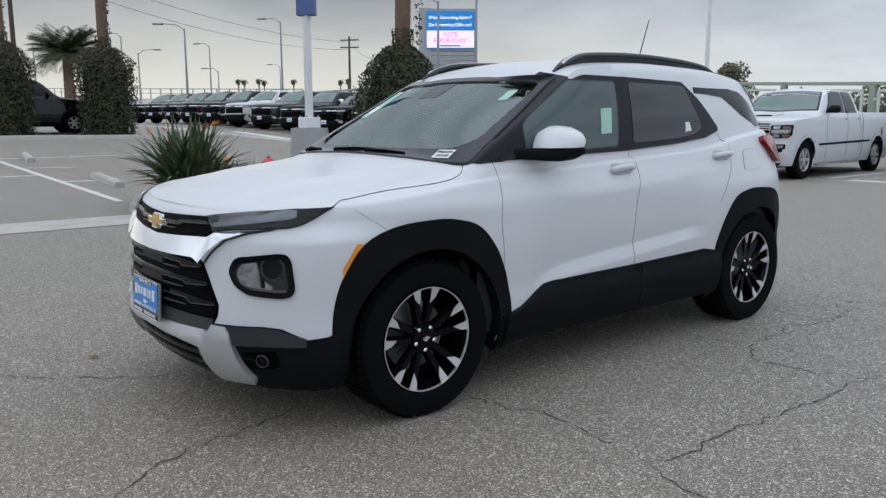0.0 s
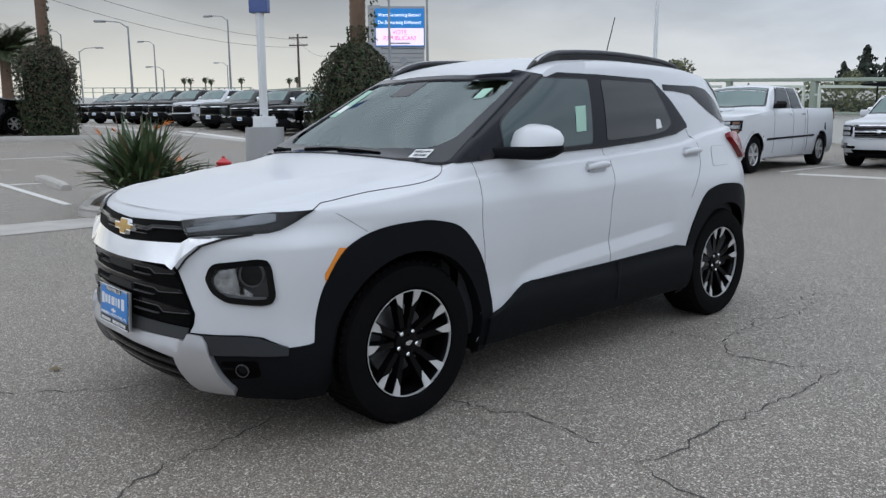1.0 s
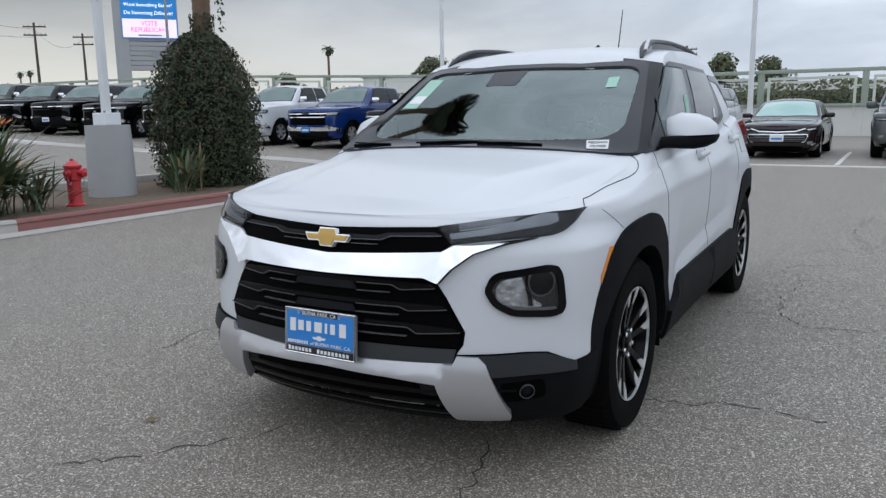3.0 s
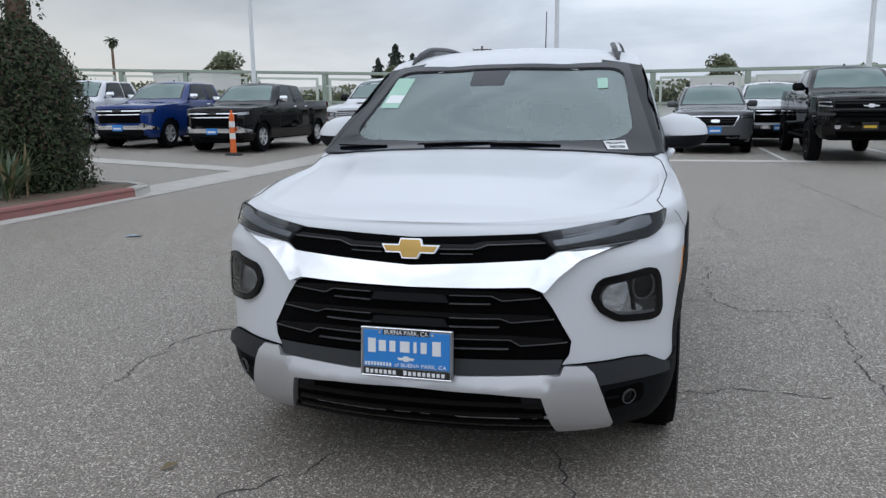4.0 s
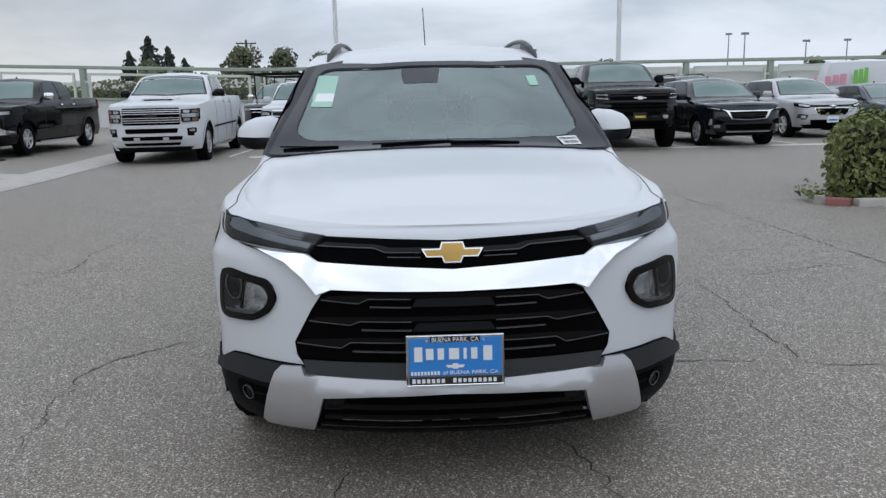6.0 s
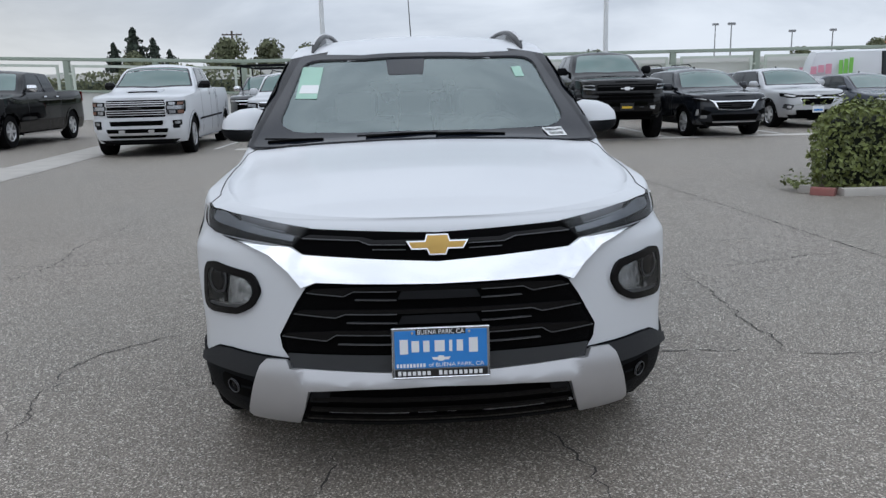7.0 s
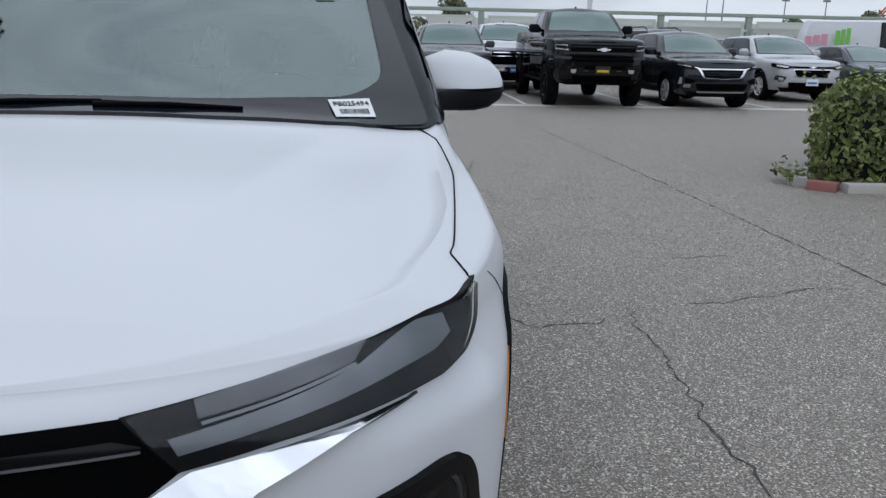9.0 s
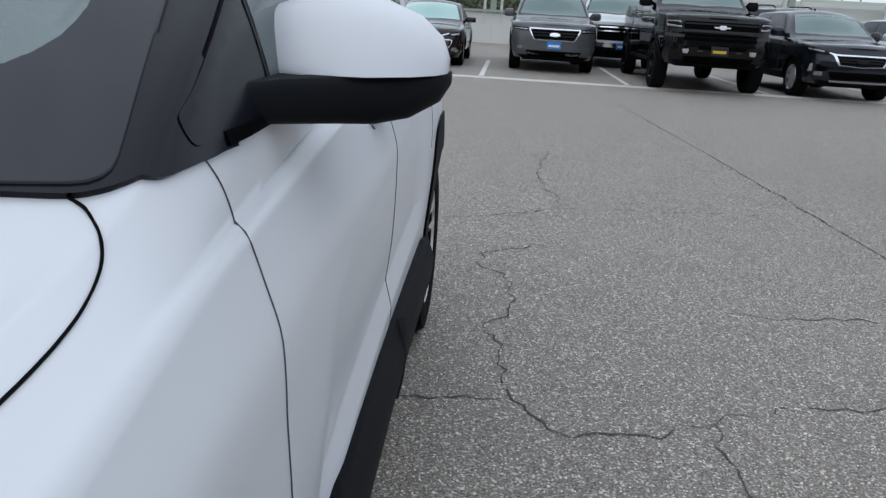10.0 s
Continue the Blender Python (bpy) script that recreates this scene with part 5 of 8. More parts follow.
foot_plate = blob([((0.770, -0.84, 1.104), 0.040, 0.030, 0.7), ((0.790, -0.83, 1.108), 0.034, 0.026, 0.7), ((0.806, -0.80, 1.112), 0.026, 0.020, 0.8)], 16)
both("mirror_foot", foot_plate, M["pillar"], car)
both("mirror_glass", blob([((0.82, -0.531, 1.180), 0.004, 0.038, 0.7), ((0.940, -0.529, 1.178), 0.004, 0.034, 0.7)], 12), M["chrome"], car)

# roof rails and aerial
rail_pts = []
for y, h in poly_line([(-0.29, 0.003), (-0.22, 0.018), (-0.14, 0.032), (-0.02, 0.040), (0.40, 0.040), (0.75, 0.037), (1.00, 0.030), (1.14, 0.018), (1.24, 0.004)], 5):
    x = 0.528 + 0.034 * max(0, (-0.02 - y) / 0.28) - 0.02 * max(0, (y - 0.8) / 0.44)
    rail_pts.append((x, y, skin.drop(x, y, "top")[0].z + h))
rail_r = [0.004 + 0.0095 * min(1, i / 7, (len(rail_pts) - 1 - i) / 6) for i in range(len(rail_pts))]
vs, fs = tube(rail_pts, rail_r, 10)
vs = [(q[0] + (q[0] - rail_pts[i // 10][0]) * 0.9, q[1], q[2]) for i, q in enumerate(vs)]
both("roof_rail", (vs, fs), M["rail"], car, "dark roof rail with a silver top")
vs, fs = tube([(x, y, z + 0.6 * r) for (x, y, z), r in zip(rail_pts, rail_r)][4:-3], 0.0075, 8)
both("rail_top", ([(q[0] + (q[0] - 0.53) * 0.5, q[1], q[2]) for q in vs], fs), M["satin_silver"], car, "satin silver top of the roof rail")
foot = []
for i in range(len(rail_pts) - 1):
    p, q = rail_pts[i], rail_pts[i + 1]
    (a, _), (b, _) = skin.drop(p[0] + 0.012, p[1], "top"), skin.drop(q[0] + 0.012, q[1], "top")
    foot.append((p, q, a, b))
vs, fs = [], []
for p, q, a, b in foot:
    o = len(vs)
    for dx in (0.010, -0.012):
        vs += [(p[0] + dx, p[1], p[2] - 0.004), (q[0] + dx, q[1], q[2] - 0.004), (q[0] + dx * 1.6, q[1], b.z - 0.01), (p[0] + dx * 1.6, p[1], a.z - 0.01)]
    fs += [(o, o + 1, o + 2, o + 3), (o + 4, o + 7, o + 6, o + 5)]
both("rail_foot", (vs, fs), M["gloss_black"], car)
p, _ = skin.drop(-0.012, 1.12, "top")
part("aerial_base", lathe([(0.0, 0.03), (0.012, 0.028), (0.03, 0.012), (0.034, 0.0)], 14, "z"), M["cladding"], car).matrix_basis = pose(p.x, p.y, p.z - 0.004)
part("aerial", rod((p.x, p.y, p.z + 0.02), (p.x - 0.012, p.y + 0.13, p.z + 0.34), 0.0042, 0.003, 8), M["ink"], car)
# rear spoiler lip
part("rear_spoiler", skin.patch(rounded([(-0.52, 1.58), (-0.3, 1.62), (0.3, 1.62), (0.52, 1.58), (0.48, 1.79), (-0.48, 1.79)], 0.03), "top", 0.010, 0.03, 0.06), M["white"], car)
part("rear_window", skin.patch(rounded([(-0.44, 1.82), (0.44, 1.82), (0.46, 1.97), (-0.46, 1.97)], 0.04), "top", 0.004, 0.01, 0.06), M["privacy"], car)

# wipers
def wiper(p0, p1, p2, bend):
    pts = [skin.drop(*p, "top")[0] + Vector((0, 0, h)) for p, h in ((p0, 0.012), (((p0[0] + p1[0]) / 2, (p0[1] + p1[1]) / 2 - bend), 0.016), (p1, 0.013))]
    arm = part("wiper", tube(pts, [0.008, 0.006, 0.005], 8), M["grille"], car, "black wiper")
    line = [skin.drop(p2[0] + (p1[0] - p2[0]) * k / 6, p2[1] + (p1[1] - p2[1]) * k / 6, "top")[0] + Vector((0, 0, 0.009)) for k in range(7)]
    part("wiper_blade", tube(line, 0.005, 6), M["grille"], arm)


wiper((0.05, -1.105), (0.36, -1.085), (0.02, -1.078), 0.004)
wiper((-0.26, -1.10), (0.06, -1.083), (-0.30, -1.072), 0.004)
wiper((-0.70, -1.03), (-0.45, -1.075), (-0.72, -0.995), 0.002)

# papers on the glass
def sheet_on_glass(corners, mat, label, out=0.004):
    c = [skin.drop(*p, "top") for p in corners]
    vs = [p + n * out for p, n in c] + [p + n * (out - 0.0015) for p, n in c]
    return part("window_sticker", (vs, [(0, 1, 2, 3), (7, 6, 5, 4), (0, 4, 5, 1), (1, 5, 6, 2), (2, 6, 7, 3), (3, 7, 4, 0)]), mat, car, label, smooth=False)


lab = sheet_on_glass([(0.538, -1.008), (0.631, -0.982), (0.648, -1.046), (0.561, -1.076)], M["paper"], "white stock label on the windscreen", 0.0125)
sheet_on_glass([(-0.600, -0.43), (-0.490, -0.475), (-0.505, -0.742), (-0.612, -0.706)], M["paper_green"], "pale green form on the windscreen", 0.0025)
sheet_on_glass([(-0.590, -0.60), (-0.500, -0.632), (-0.504, -0.70), (-0.598, -0.668)], M["paper"], "white part of the form", 0.004)
sheet_on_glass([(0.470, -0.515), (0.520, -0.493), (0.528, -0.582), (0.480, -0.600)], M["paper_green"], "small pale sticker", 0.003)


def on_label(u0, u1, v0, v1):
    def at(u, v):
        return lq[0].lerp(lq[1], u).lerp(lq[3].lerp(lq[2], u), v) + un * 0.0008
    part("print_bar", ([at(u0, v0), at(u1, v0), at(u1, v1), at(u0, v1)], [(0, 1, 2, 3)]), M["ink"], lab, smooth=False)


lu = [skin.drop(*q, "top") for q in ((0.538, -1.008), (0.631, -0.982), (0.648, -1.046), (0.561, -1.076))]
ux, uy = ((lu[1][0] - lu[0][0]) + (lu[2][0] - lu[3][0])).normalized(), ((lu[0][0] - lu[3][0]) + (lu[1][0] - lu[2][0])).normalized()
un = ux.cross(uy).normalized()
uy = un.cross(ux)
lq = [p + n * 0.0125 for p, n in lu]
lc = sum(lq, Vector()) / 4 + uy * 0.015 + un * 0.0012
lettering("stock_number", "PB025494", 0.026, M["ink"], lab, Matrix((( ux.x, uy.x, un.x, lc.x), (ux.y, uy.y, un.y, lc.y), (ux.z, uy.z, un.z, lc.z), (0, 0, 0, 1))), width=0.082)
random.seed(7)
u = 0.16
while u < 0.88:
    w = random.choice((0.012, 0.02, 0.03))
    on_label(u, u + w, 0.58, 0.86)
    u += w + random.choice((0.014, 0.022))
both("door_sticker", skin.patch([(-0.145, 1.20), (-0.060, 1.205), (-0.035, 1.335), (-0.125, 1.33)], "side", 0.0115, 0.001, 0.1), M["paper_green"], car)
both("door_sticker", skin.patch([(0.60, 1.205), (0.66, 1.21), (0.65, 1.26), (0.61, 1.26)], "side", 0.0115, 0.001, 0.1), M["paper"], car)

# cabin
part("dashboard", blob([((-0.70, -0.88, 0.93), 0.16, 0.12, 0.6), ((-0.66, -0.90, 0.95), 0.20, 0.15, 0.6), ((0.0, -0.92, 0.965), 0.22, 0.15, 0.6), ((0.66, -0.90, 0.95), 0.20, 0.15, 0.6), ((0.70, -0.88, 0.93), 0.16, 0.12, 0.6)], 20), M["interior"], car)
part("rear_view_mirror", blob([((-0.12, -0.56, 1.345), 0.012, 0.02, 0.8), ((-0.10, -0.56, 1.345), 0.020, 0.034, 0.7), ((0.10, -0.56, 1.345), 0.020, 0.034, 0.7), ((0.12, -0.56, 1.345), 0.012, 0.02, 0.8)], 14), M["interior"], car)
part("camera_housing", skin.patch(rounded([(-0.17, -0.47), (0.03, -0.48), (0.015, -0.625), (-0.16, -0.62)], 0.015), "top", 0.0015, 0.05, 0.04), M["frit"], car)
ringpts = [(0.38 + 0.18 * math.cos(a), -0.62 + 0.05 * math.sin(a), 1.02 + 0.17 * math.sin(a)) for a in [2 * math.pi * k / 28 for k in range(29)]]
part("steering_wheel", tube(ringpts, 0.015, 8), M["interior"], car)
part("steering_hub", blob([((0.30, -0.64, 1.01), 0.02, 0.03, 0.8), ((0.38, -0.63, 1.01), 0.035, 0.06, 0.7), ((0.46, -0.64, 1.01), 0.02, 0.03, 0.8)], 14), M["interior"], car)
for sx, sy in ((0.38, 0.0), (-0.38, 0.0), (0.38, 0.85), (-0.38, 0.85), (0.0, 0.88)):
    w = 0.25 if sx else 0.13
    part("seat", blob([((sx - w, sy + 0.14, 0.78), 0.06, 0.26, 0.6), ((sx - w * 0.9, sy + 0.15, 0.80), 0.09, 0.34, 0.6), ((sx + w * 0.9, sy + 0.15, 0.80), 0.09, 0.34, 0.6), ((sx + w, sy + 0.14, 0.78), 0.06, 0.26, 0.6)], 18), M["seat"], car)
    part("seat_cushion", block(sx - w, sx + w, sy - 0.40, sy + 0.12, 0.44, 0.60, 0.05, 3), M["seat"], car)
    part("headrest", blob([((sx - 0.12, sy + 0.22, 1.22), 0.03, 0.05, 0.7), ((sx - 0.10, sy + 0.22, 1.22), 0.05, 0.085, 0.65), ((sx + 0.10, sy + 0.22, 1.22), 0.05, 0.085, 0.65), ((sx + 0.12, sy + 0.22, 1.22), 0.03, 0.05, 0.7)], 16), M["seat"], car)


# the length of the cabin and tail as they stand on the car
def lengthen(co):
    y = co.y
    co.y = y + 0.012 * max(0, min(1, (y + 2.0) / 0.7)) + 0.026 * max(0, y + 1.3)
    co.z += 0.008 * max(0, min(1, (-0.9 - y) / 0.6)) * max(0, min(1, (co.z - 0.2) / 0.3))


for ob in car.children:
    if ob.name.split(".")[0] == "wheel":
        continue
    for sub_part in [ob] + ([] if ob == plate else list(ob.children)):
        if sub_part.matrix_basis == Matrix.Identity(4):
            for v in sub_part.data.vertices:
                lengthen(v.co)
        else:
            at = sub_part.location.copy()
            lengthen(at)
            sub_part.location = at


# ---- the other cars on the lot: each faces -y, with its front axle at y = 0 ----
def auto(name, label, paint_mat, at, fo, wb, ro, w, nose, cowl_z, belt, roof_z, cowl, header, rear_top, rear_base, r=0.36, rim=0.23, lift=0.0, kind="suv", wheels="silver",
         bright=True, plate=None, bed=None, rails=False, group="", front=None, category="car", shade=False, bumper=None, cladding=False):
    ob = thing(name, label, category, at, group)
    f = front or {}
    tail = wb + ro
    plan = [(0, -fo), (w * 0.40, -fo * 0.985), (w * 0.72, -fo * 0.90), (w * 0.90, -fo * 0.72), (w * 0.975, -fo * 0.40), (w, 0.0), (w * 0.985, wb * 0.3), (w * 0.985, wb * 0.7), (w, wb),
            (w * 0.975, wb + ro * 0.5), (w * 0.90, tail - 0.10), (w * 0.6, tail - 0.02), (0, tail)]
    if bed:
        plan[7:8] = [(w * 0.985, rear_top - 0.40), (w * 0.985, rear_top - 0.03), (w * 0.985, rear_base + 0.02)]
    rail = bed[1] if bed else belt + 0.06
    top = [(-fo, nose - 0.04), (-fo * 0.6, nose), (cowl, cowl_z - 0.05), (cowl + 0.45, belt - 0.01), (wb * 0.7, belt + 0.02), (wb, rail), (tail, rail - (0.0 if bed else 0.05))]
    zb = 0.30 + lift if kind != "sedan" else 0.20
    side_in = [(zb, 0.07), (zb + 0.15, 0.02), (zb + 0.35, 0.0), (belt - 0.15, 0.01), (belt, 0.05), (belt + 0.2, 0.09)]
    front_in = [(zb, 0.14), (zb + 0.10, 0.03), (zb + 0.25, 0.0), (nose - 0.2, 0.015), (nose - 0.05, 0.05), (nose + 0.2, 0.12)]
    rear_in = [(zb, 0.12), (zb + 0.2, 0.0), (belt, 0.06), (belt + 0.3, 0.14)]
    roof = [(-fo, 0.84, nose - 0.02, nose), (-fo * 0.82, 0.88, nose + 0.015, nose + 0.045), (cowl - 0.12, 0.90, cowl_z - 0.03, cowl_z + 0.01), (cowl, 0.92, cowl_z, cowl_z + 0.05),
            (header, 0.80, roof_z - 0.13, roof_z - 0.05), (header + 0.35, 0.77, roof_z - 0.075, roof_z), (rear_top, 0.755, roof_z - 0.09, roof_z - 0.02), (rear_base, 0.86, (bed[1] if bed else belt + 0.09), (bed[1] + 0.01 if bed else belt + 0.12)),
            (tail, 0.90, rail + 0.005, rail + 0.015)]
    hull = car_hull(plan, top, side_in, front_in, rear_in, roof, bottom=zb, rows=12, step=5)
    sk = Skin(*hull)
    arch = r * 1.16
    body = part("body", cut(hull, lambda c: abs(c.x) > w * 0.5 and any((c.y - a) ** 2 + (c.z - r) ** 2 < arch * arch for a in (0, wb))), paint_mat, ob, sharp=50)
    part("underbody", block(-w * 0.7, w * 0.7, -fo * 0.85, tail - 0.15, zb - 0.04, zb + 0.10), M["well"], ob)
    for a in (0, wb):
        part("wheel_well", block(-w * 0.90, w * 0.90, a - arch, a + arch, max(0.36, zb), r + arch * 0.98), M["well"], ob)
        for sx in (-1, 1):
            hub = part("wheel", lathe([(-0.2, rim * 0.9), (-0.02, rim * 0.92), (0.0, rim), (-0.012, rim * 1.02)], 24), M["wheel_black"] if wheels == "black" else M["wheel_silver"], ob)
            part("tyre", lathe([(-0.012, rim), (0.012, (r + rim) / 2), (0.0, r * 0.97), (-0.04, r), (-0.22, r), (-0.25, r * 0.95), (-0.24, rim)], 32), M["tyre"], hub)
            part("rim_back", lathe([(-0.09, 0.0), (-0.09, rim * 0.95)], 20), M["well"], hub)
            for k in range(6):
                t = 2 * math.pi * k / 6 + a
                c, s = math.cos(t), math.sin(t)
                pr = []
                for rr, hw, x0, x1 in ((0.0, 0.035, -0.015, -0.07), (rim * 0.96, 0.030, -0.008, -0.06)):
                    pr += [(x0, rr * c - hw * s, rr * s + hw * c), (x0, rr * c + hw * s, rr * s - hw * c), (x1, rr * c + hw * s, rr * s - hw * c), (x1, rr * c - hw * s, rr * s + hw * c)]
                part("spoke", (pr, [(0, 1, 5, 4), (1, 2, 6, 5), (2, 3, 7, 6), (3, 0, 4, 7)]), M["wheel_black"] if wheels == "black" else M["machined"], hub, smooth=False)
            hub.matrix_basis = pose(sx * (w - 0.03 - (0 if lift == 0 else -0.03)), a, r, 0, 0, 180 if sx < 0 else 0)

    def two(nm, poly, view, out, depth, mat, lab="", cell=0.12):
        piece = sk.patch(poly, view, out, depth, cell)
        a, b = part(nm, piece, mat, ob, lab), part(nm, mirrored(piece), mat, ob, lab)
        return a, b

    # glass, with a black border and window surrounds
    head = [(-w * 0.63, header - 0.02), (0, header - 0.09), (w * 0.63, header - 0.02), (w * 0.80, cowl + 0.12), (0, cowl + 0.01), (-w * 0.80, cowl + 0.12)]
    part("windscreen_border", sk.patch(rounded(grow(head, 0.045), 0.05), "top", 0.003, 0.01, 0.10), M["frit"], ob)
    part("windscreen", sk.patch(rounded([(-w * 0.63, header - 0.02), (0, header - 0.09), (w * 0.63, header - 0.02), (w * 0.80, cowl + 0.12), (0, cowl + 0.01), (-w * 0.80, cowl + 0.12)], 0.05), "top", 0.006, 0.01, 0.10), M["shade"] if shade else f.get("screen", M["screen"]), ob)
    mid = (header + rear_top) / 2 + 0.05
    zt = roof_z - 0.125
    back = rear_top - 0.05
    if bed:
        for u0, u1, u2, u3 in ((cowl + 0.36, mid - 0.02, mid - 0.02, header + 0.12), (mid + 0.02, back + 0.03, back - 0.07, mid + 0.02)):
            two("window_surround", rounded([(u0, belt + 0.012), (u1, belt + 0.024), (u2, zt + 0.03), (u3, zt + 0.03)], 0.04), "side", 0.003, 0.01, M["pillar"])
    elif kind == "van":
        two("window_surround", rounded([(cowl + 0.34, belt + 0.012), (mid - 0.55, belt + 0.028), (mid - 0.55, zt + 0.03), (header + 0.12, zt + 0.03)], 0.04), "side", 0.003, 0.01, M["pillar"])
    else:
        two("window_surround", rounded([(cowl + 0.34, belt + 0.012), (mid, belt + 0.028), (tail - 0.42 if kind == "suv" else back + 0.24, belt + (0.09 if kind == "suv" else 0.05)), (tail - 0.60 if kind == "suv" else back - 0.04, zt + 0.02), (mid, zt + 0.03), (header + 0.12, zt + 0.03)], 0.04), "side", 0.003, 0.01, M["pillar"])
    door_end = mid - (0.60 if kind == "van" else 0.05)
    two("side_window", rounded([(cowl + 0.42, belt + 0.045), (door_end, belt + 0.06), (door_end, zt), (header + 0.16, zt)], 0.04), "side", 0.006, 0.01, M["car_glass"])
    if kind != "van":
        two("side_window", rounded([(mid + 0.05, belt + 0.06), (back + (0.0 if bed else 0.12), belt + 0.08), (back - 0.10, zt), (mid + 0.05, zt)], 0.04), "side", 0.006, 0.01, M["car_glass"])
    if kind == "suv" and rear_base - rear_top > 0.1 and not bed:
        two("side_window", rounded([(back + 0.22, belt + 0.09), (tail - 0.45, belt + 0.12), (tail - 0.60, zt - 0.04), (back, zt)], 0.04), "side", 0.006, 0.01, M["car_glass"])
    for y in (cowl + 0.32, mid, back + 0.12):
        piece = sk.strip([(y, belt + 0.02), (y + 0.02, belt - 0.3), (y, zb + 0.12)], "side", 0.010, 0.002, 0.003)
        part("panel_gap", piece, M["ink"], ob), part("panel_gap", mirrored(piece), M["ink"], ob)
    for y in (mid - 0.22, back - 0.10):
        two("door_handle", rounded([(y, belt - 0.13), (y + 0.16, belt - 0.125), (y + 0.16, belt - 0.10), (y, belt - 0.105)], 0.01), "side", 0.03, 0.03, M["chrome"] if bright else paint_mat)
    # mirrors
    mr = blob([((w * 0.90, cowl + 0.45, belt + 0.06), 0.03, 0.03, 0.8), ((w * 0.98, cowl + 0.44, belt + 0.10), 0.06, 0.09 if kind != "sedan" else 0.06, 0.6), ((w + 0.14, cowl + 0.46, belt + 0.10), 0.05, 0.09 if kind != "sedan" else 0.06, 0.6), ((w + 0.18, cowl + 0.47, belt + 0.10), 0.02, 0.05, 0.8)], 14)
    mm = front.get("mirror", paint_mat) if front else paint_mat
    part("door_mirror", mr, mm, ob), part("door_mirror", mirrored(mr), mm, ob)
    # front: grille, lamps, bumper, plate
    f = front or {}
    g0, g1, gx = f.get("grille", (nose - 0.34, nose - 0.06, w * 0.66))
    flare = f.get("flare", 0.0)
    part("grille", sk.patch(rounded([(-gx, g1), (gx, g1), (gx - flare, g0), (-gx + flare, g0)], 0.03), "front", 0.006, 0.02, 0.15), M["grille"], ob)
    for k in range(f.get("bars", 3)):
        z = g0 + (g1 - g0) * (k + 0.6) / f.get("bars", 3)
        xx = gx - flare * (1 - (z - g0) / (g1 - g0)) - 0.02
        part("grille_bar", sk.patch([(-xx, z - 0.012), (xx, z - 0.012), (xx, z + 0.016), (-xx, z + 0.016)], "front", 0.02, 0.02, 0.2), f.get("bar_mat", M["chrome"] if bright else M["gloss_black"]), ob)
    if f.get("rim"):
        rimp = rounded([(-gx, g1), (gx, g1), (gx - flare, g0), (-gx + flare, g0)], 0.03)
        part("grille_rim", sk.strip(rimp + [rimp[0]], "front", 0.026, 0.022, 0.02), M["chrome"], ob)
    if f.get("badge", 1) is not None:
        part("badge", sk.patch([(-0.11, (g0 + g1) / 2 - 0.02), (-0.04, (g0 + g1) / 2 - 0.04), (0.04, (g0 + g1) / 2 - 0.04), (0.11, (g0 + g1) / 2 - 0.02), (0.11, (g0 + g1) / 2 + 0.02), (0.04, (g0 + g1) / 2 + 0.04), (-0.04, (g0 + g1) / 2 + 0.04), (-0.11, (g0 + g1) / 2 + 0.02)], "front", 0.035, 0.02, 0.2), f.get("badge", M["chrome"]), ob)
    if f.get("extra"):
        f["extra"](sk, ob, two)
    h0, h1 = f.get("lamp", (g1 - 0.16, g1 + 0.0))
    hx = f.get("lamp_out", w * 0.93)
    lp = rounded([(gx + 0.015, h0 + 0.02), (hx, h0 + 0.04), (hx + 0.005, h1 + 0.015), (gx + 0.015, h1)], 0.02)
    two("headlight", lp, "front", 0.010, 0.03, M["lamp_dark"], cell=0.06)
    two("headlight_reflector", grow(lp, -0.022), "front", 0.014, 0.004, M["lamp_plain"], cell=0.06)
    bm_mat = bumper or paint_mat
    b0, b1 = f.get("bumper", (zb + 0.06, g0 - 0.04))
    part("bumper", sk.patch(rounded([(-w * 0.93, b1 - 0.02), (-gx, b1), (gx, b1), (w * 0.93, b1 - 0.02), (w * 0.90, b0 + 0.05), (gx * 0.8, b0), (-gx * 0.8, b0), (-w * 0.90, b0 + 0.05)], 0.03), "front", 0.030, 0.05, 0.10), bm_mat, ob)
    i0, i1 = f.get("intake", (b0 - 0.05, b0 + 0.06))
    part("intake", sk.patch(rounded([(-w * 0.62, i1), (w * 0.62, i1), (w * 0.55, i0), (-w * 0.55, i0)], 0.03), "front", 0.036, 0.02, 0.15), M["grille"], ob)
    part("air_dam", sk.patch([(-w * 0.80, zb + 0.07), (w * 0.80, zb + 0.07), (w * 0.72, zb + 0.005), (-w * 0.72, zb + 0.005)], "front", 0.012, 0.02, 0.15), M["cladding"], ob)
    two("fog_lamp", rounded([(w * 0.70, b0 + 0.10), (w * 0.82, b0 + 0.10), (w * 0.82, b0 + 0.17), (w * 0.70, b0 + 0.17)], 0.02), "front", 0.036, 0.02, M["lamp_dark"] if lift or kind == "pickup" else M["lamp_plain"], cell=0.06)
    if plate:
        z = f.get("plate", (b0 + b1) / 2)
        p, _ = sk.drop(0, z, "front")
        pl = part("plate", block(-0.155, 0.155, -0.012, 0.0, -0.08, 0.08, 0.004), plate, ob)
        pl.matrix_basis = pose(0, p.y - 0.036, z)
        part("print_bar", block(-0.12, 0.12, -0.015, -0.011, -0.038, 0.010), M["plate_white"] if plate != M["plate_white"] and plate != M["plate_black"] else (M["plate_gold"] if plate == M["plate_black"] else M["plate_blue"]), pl)
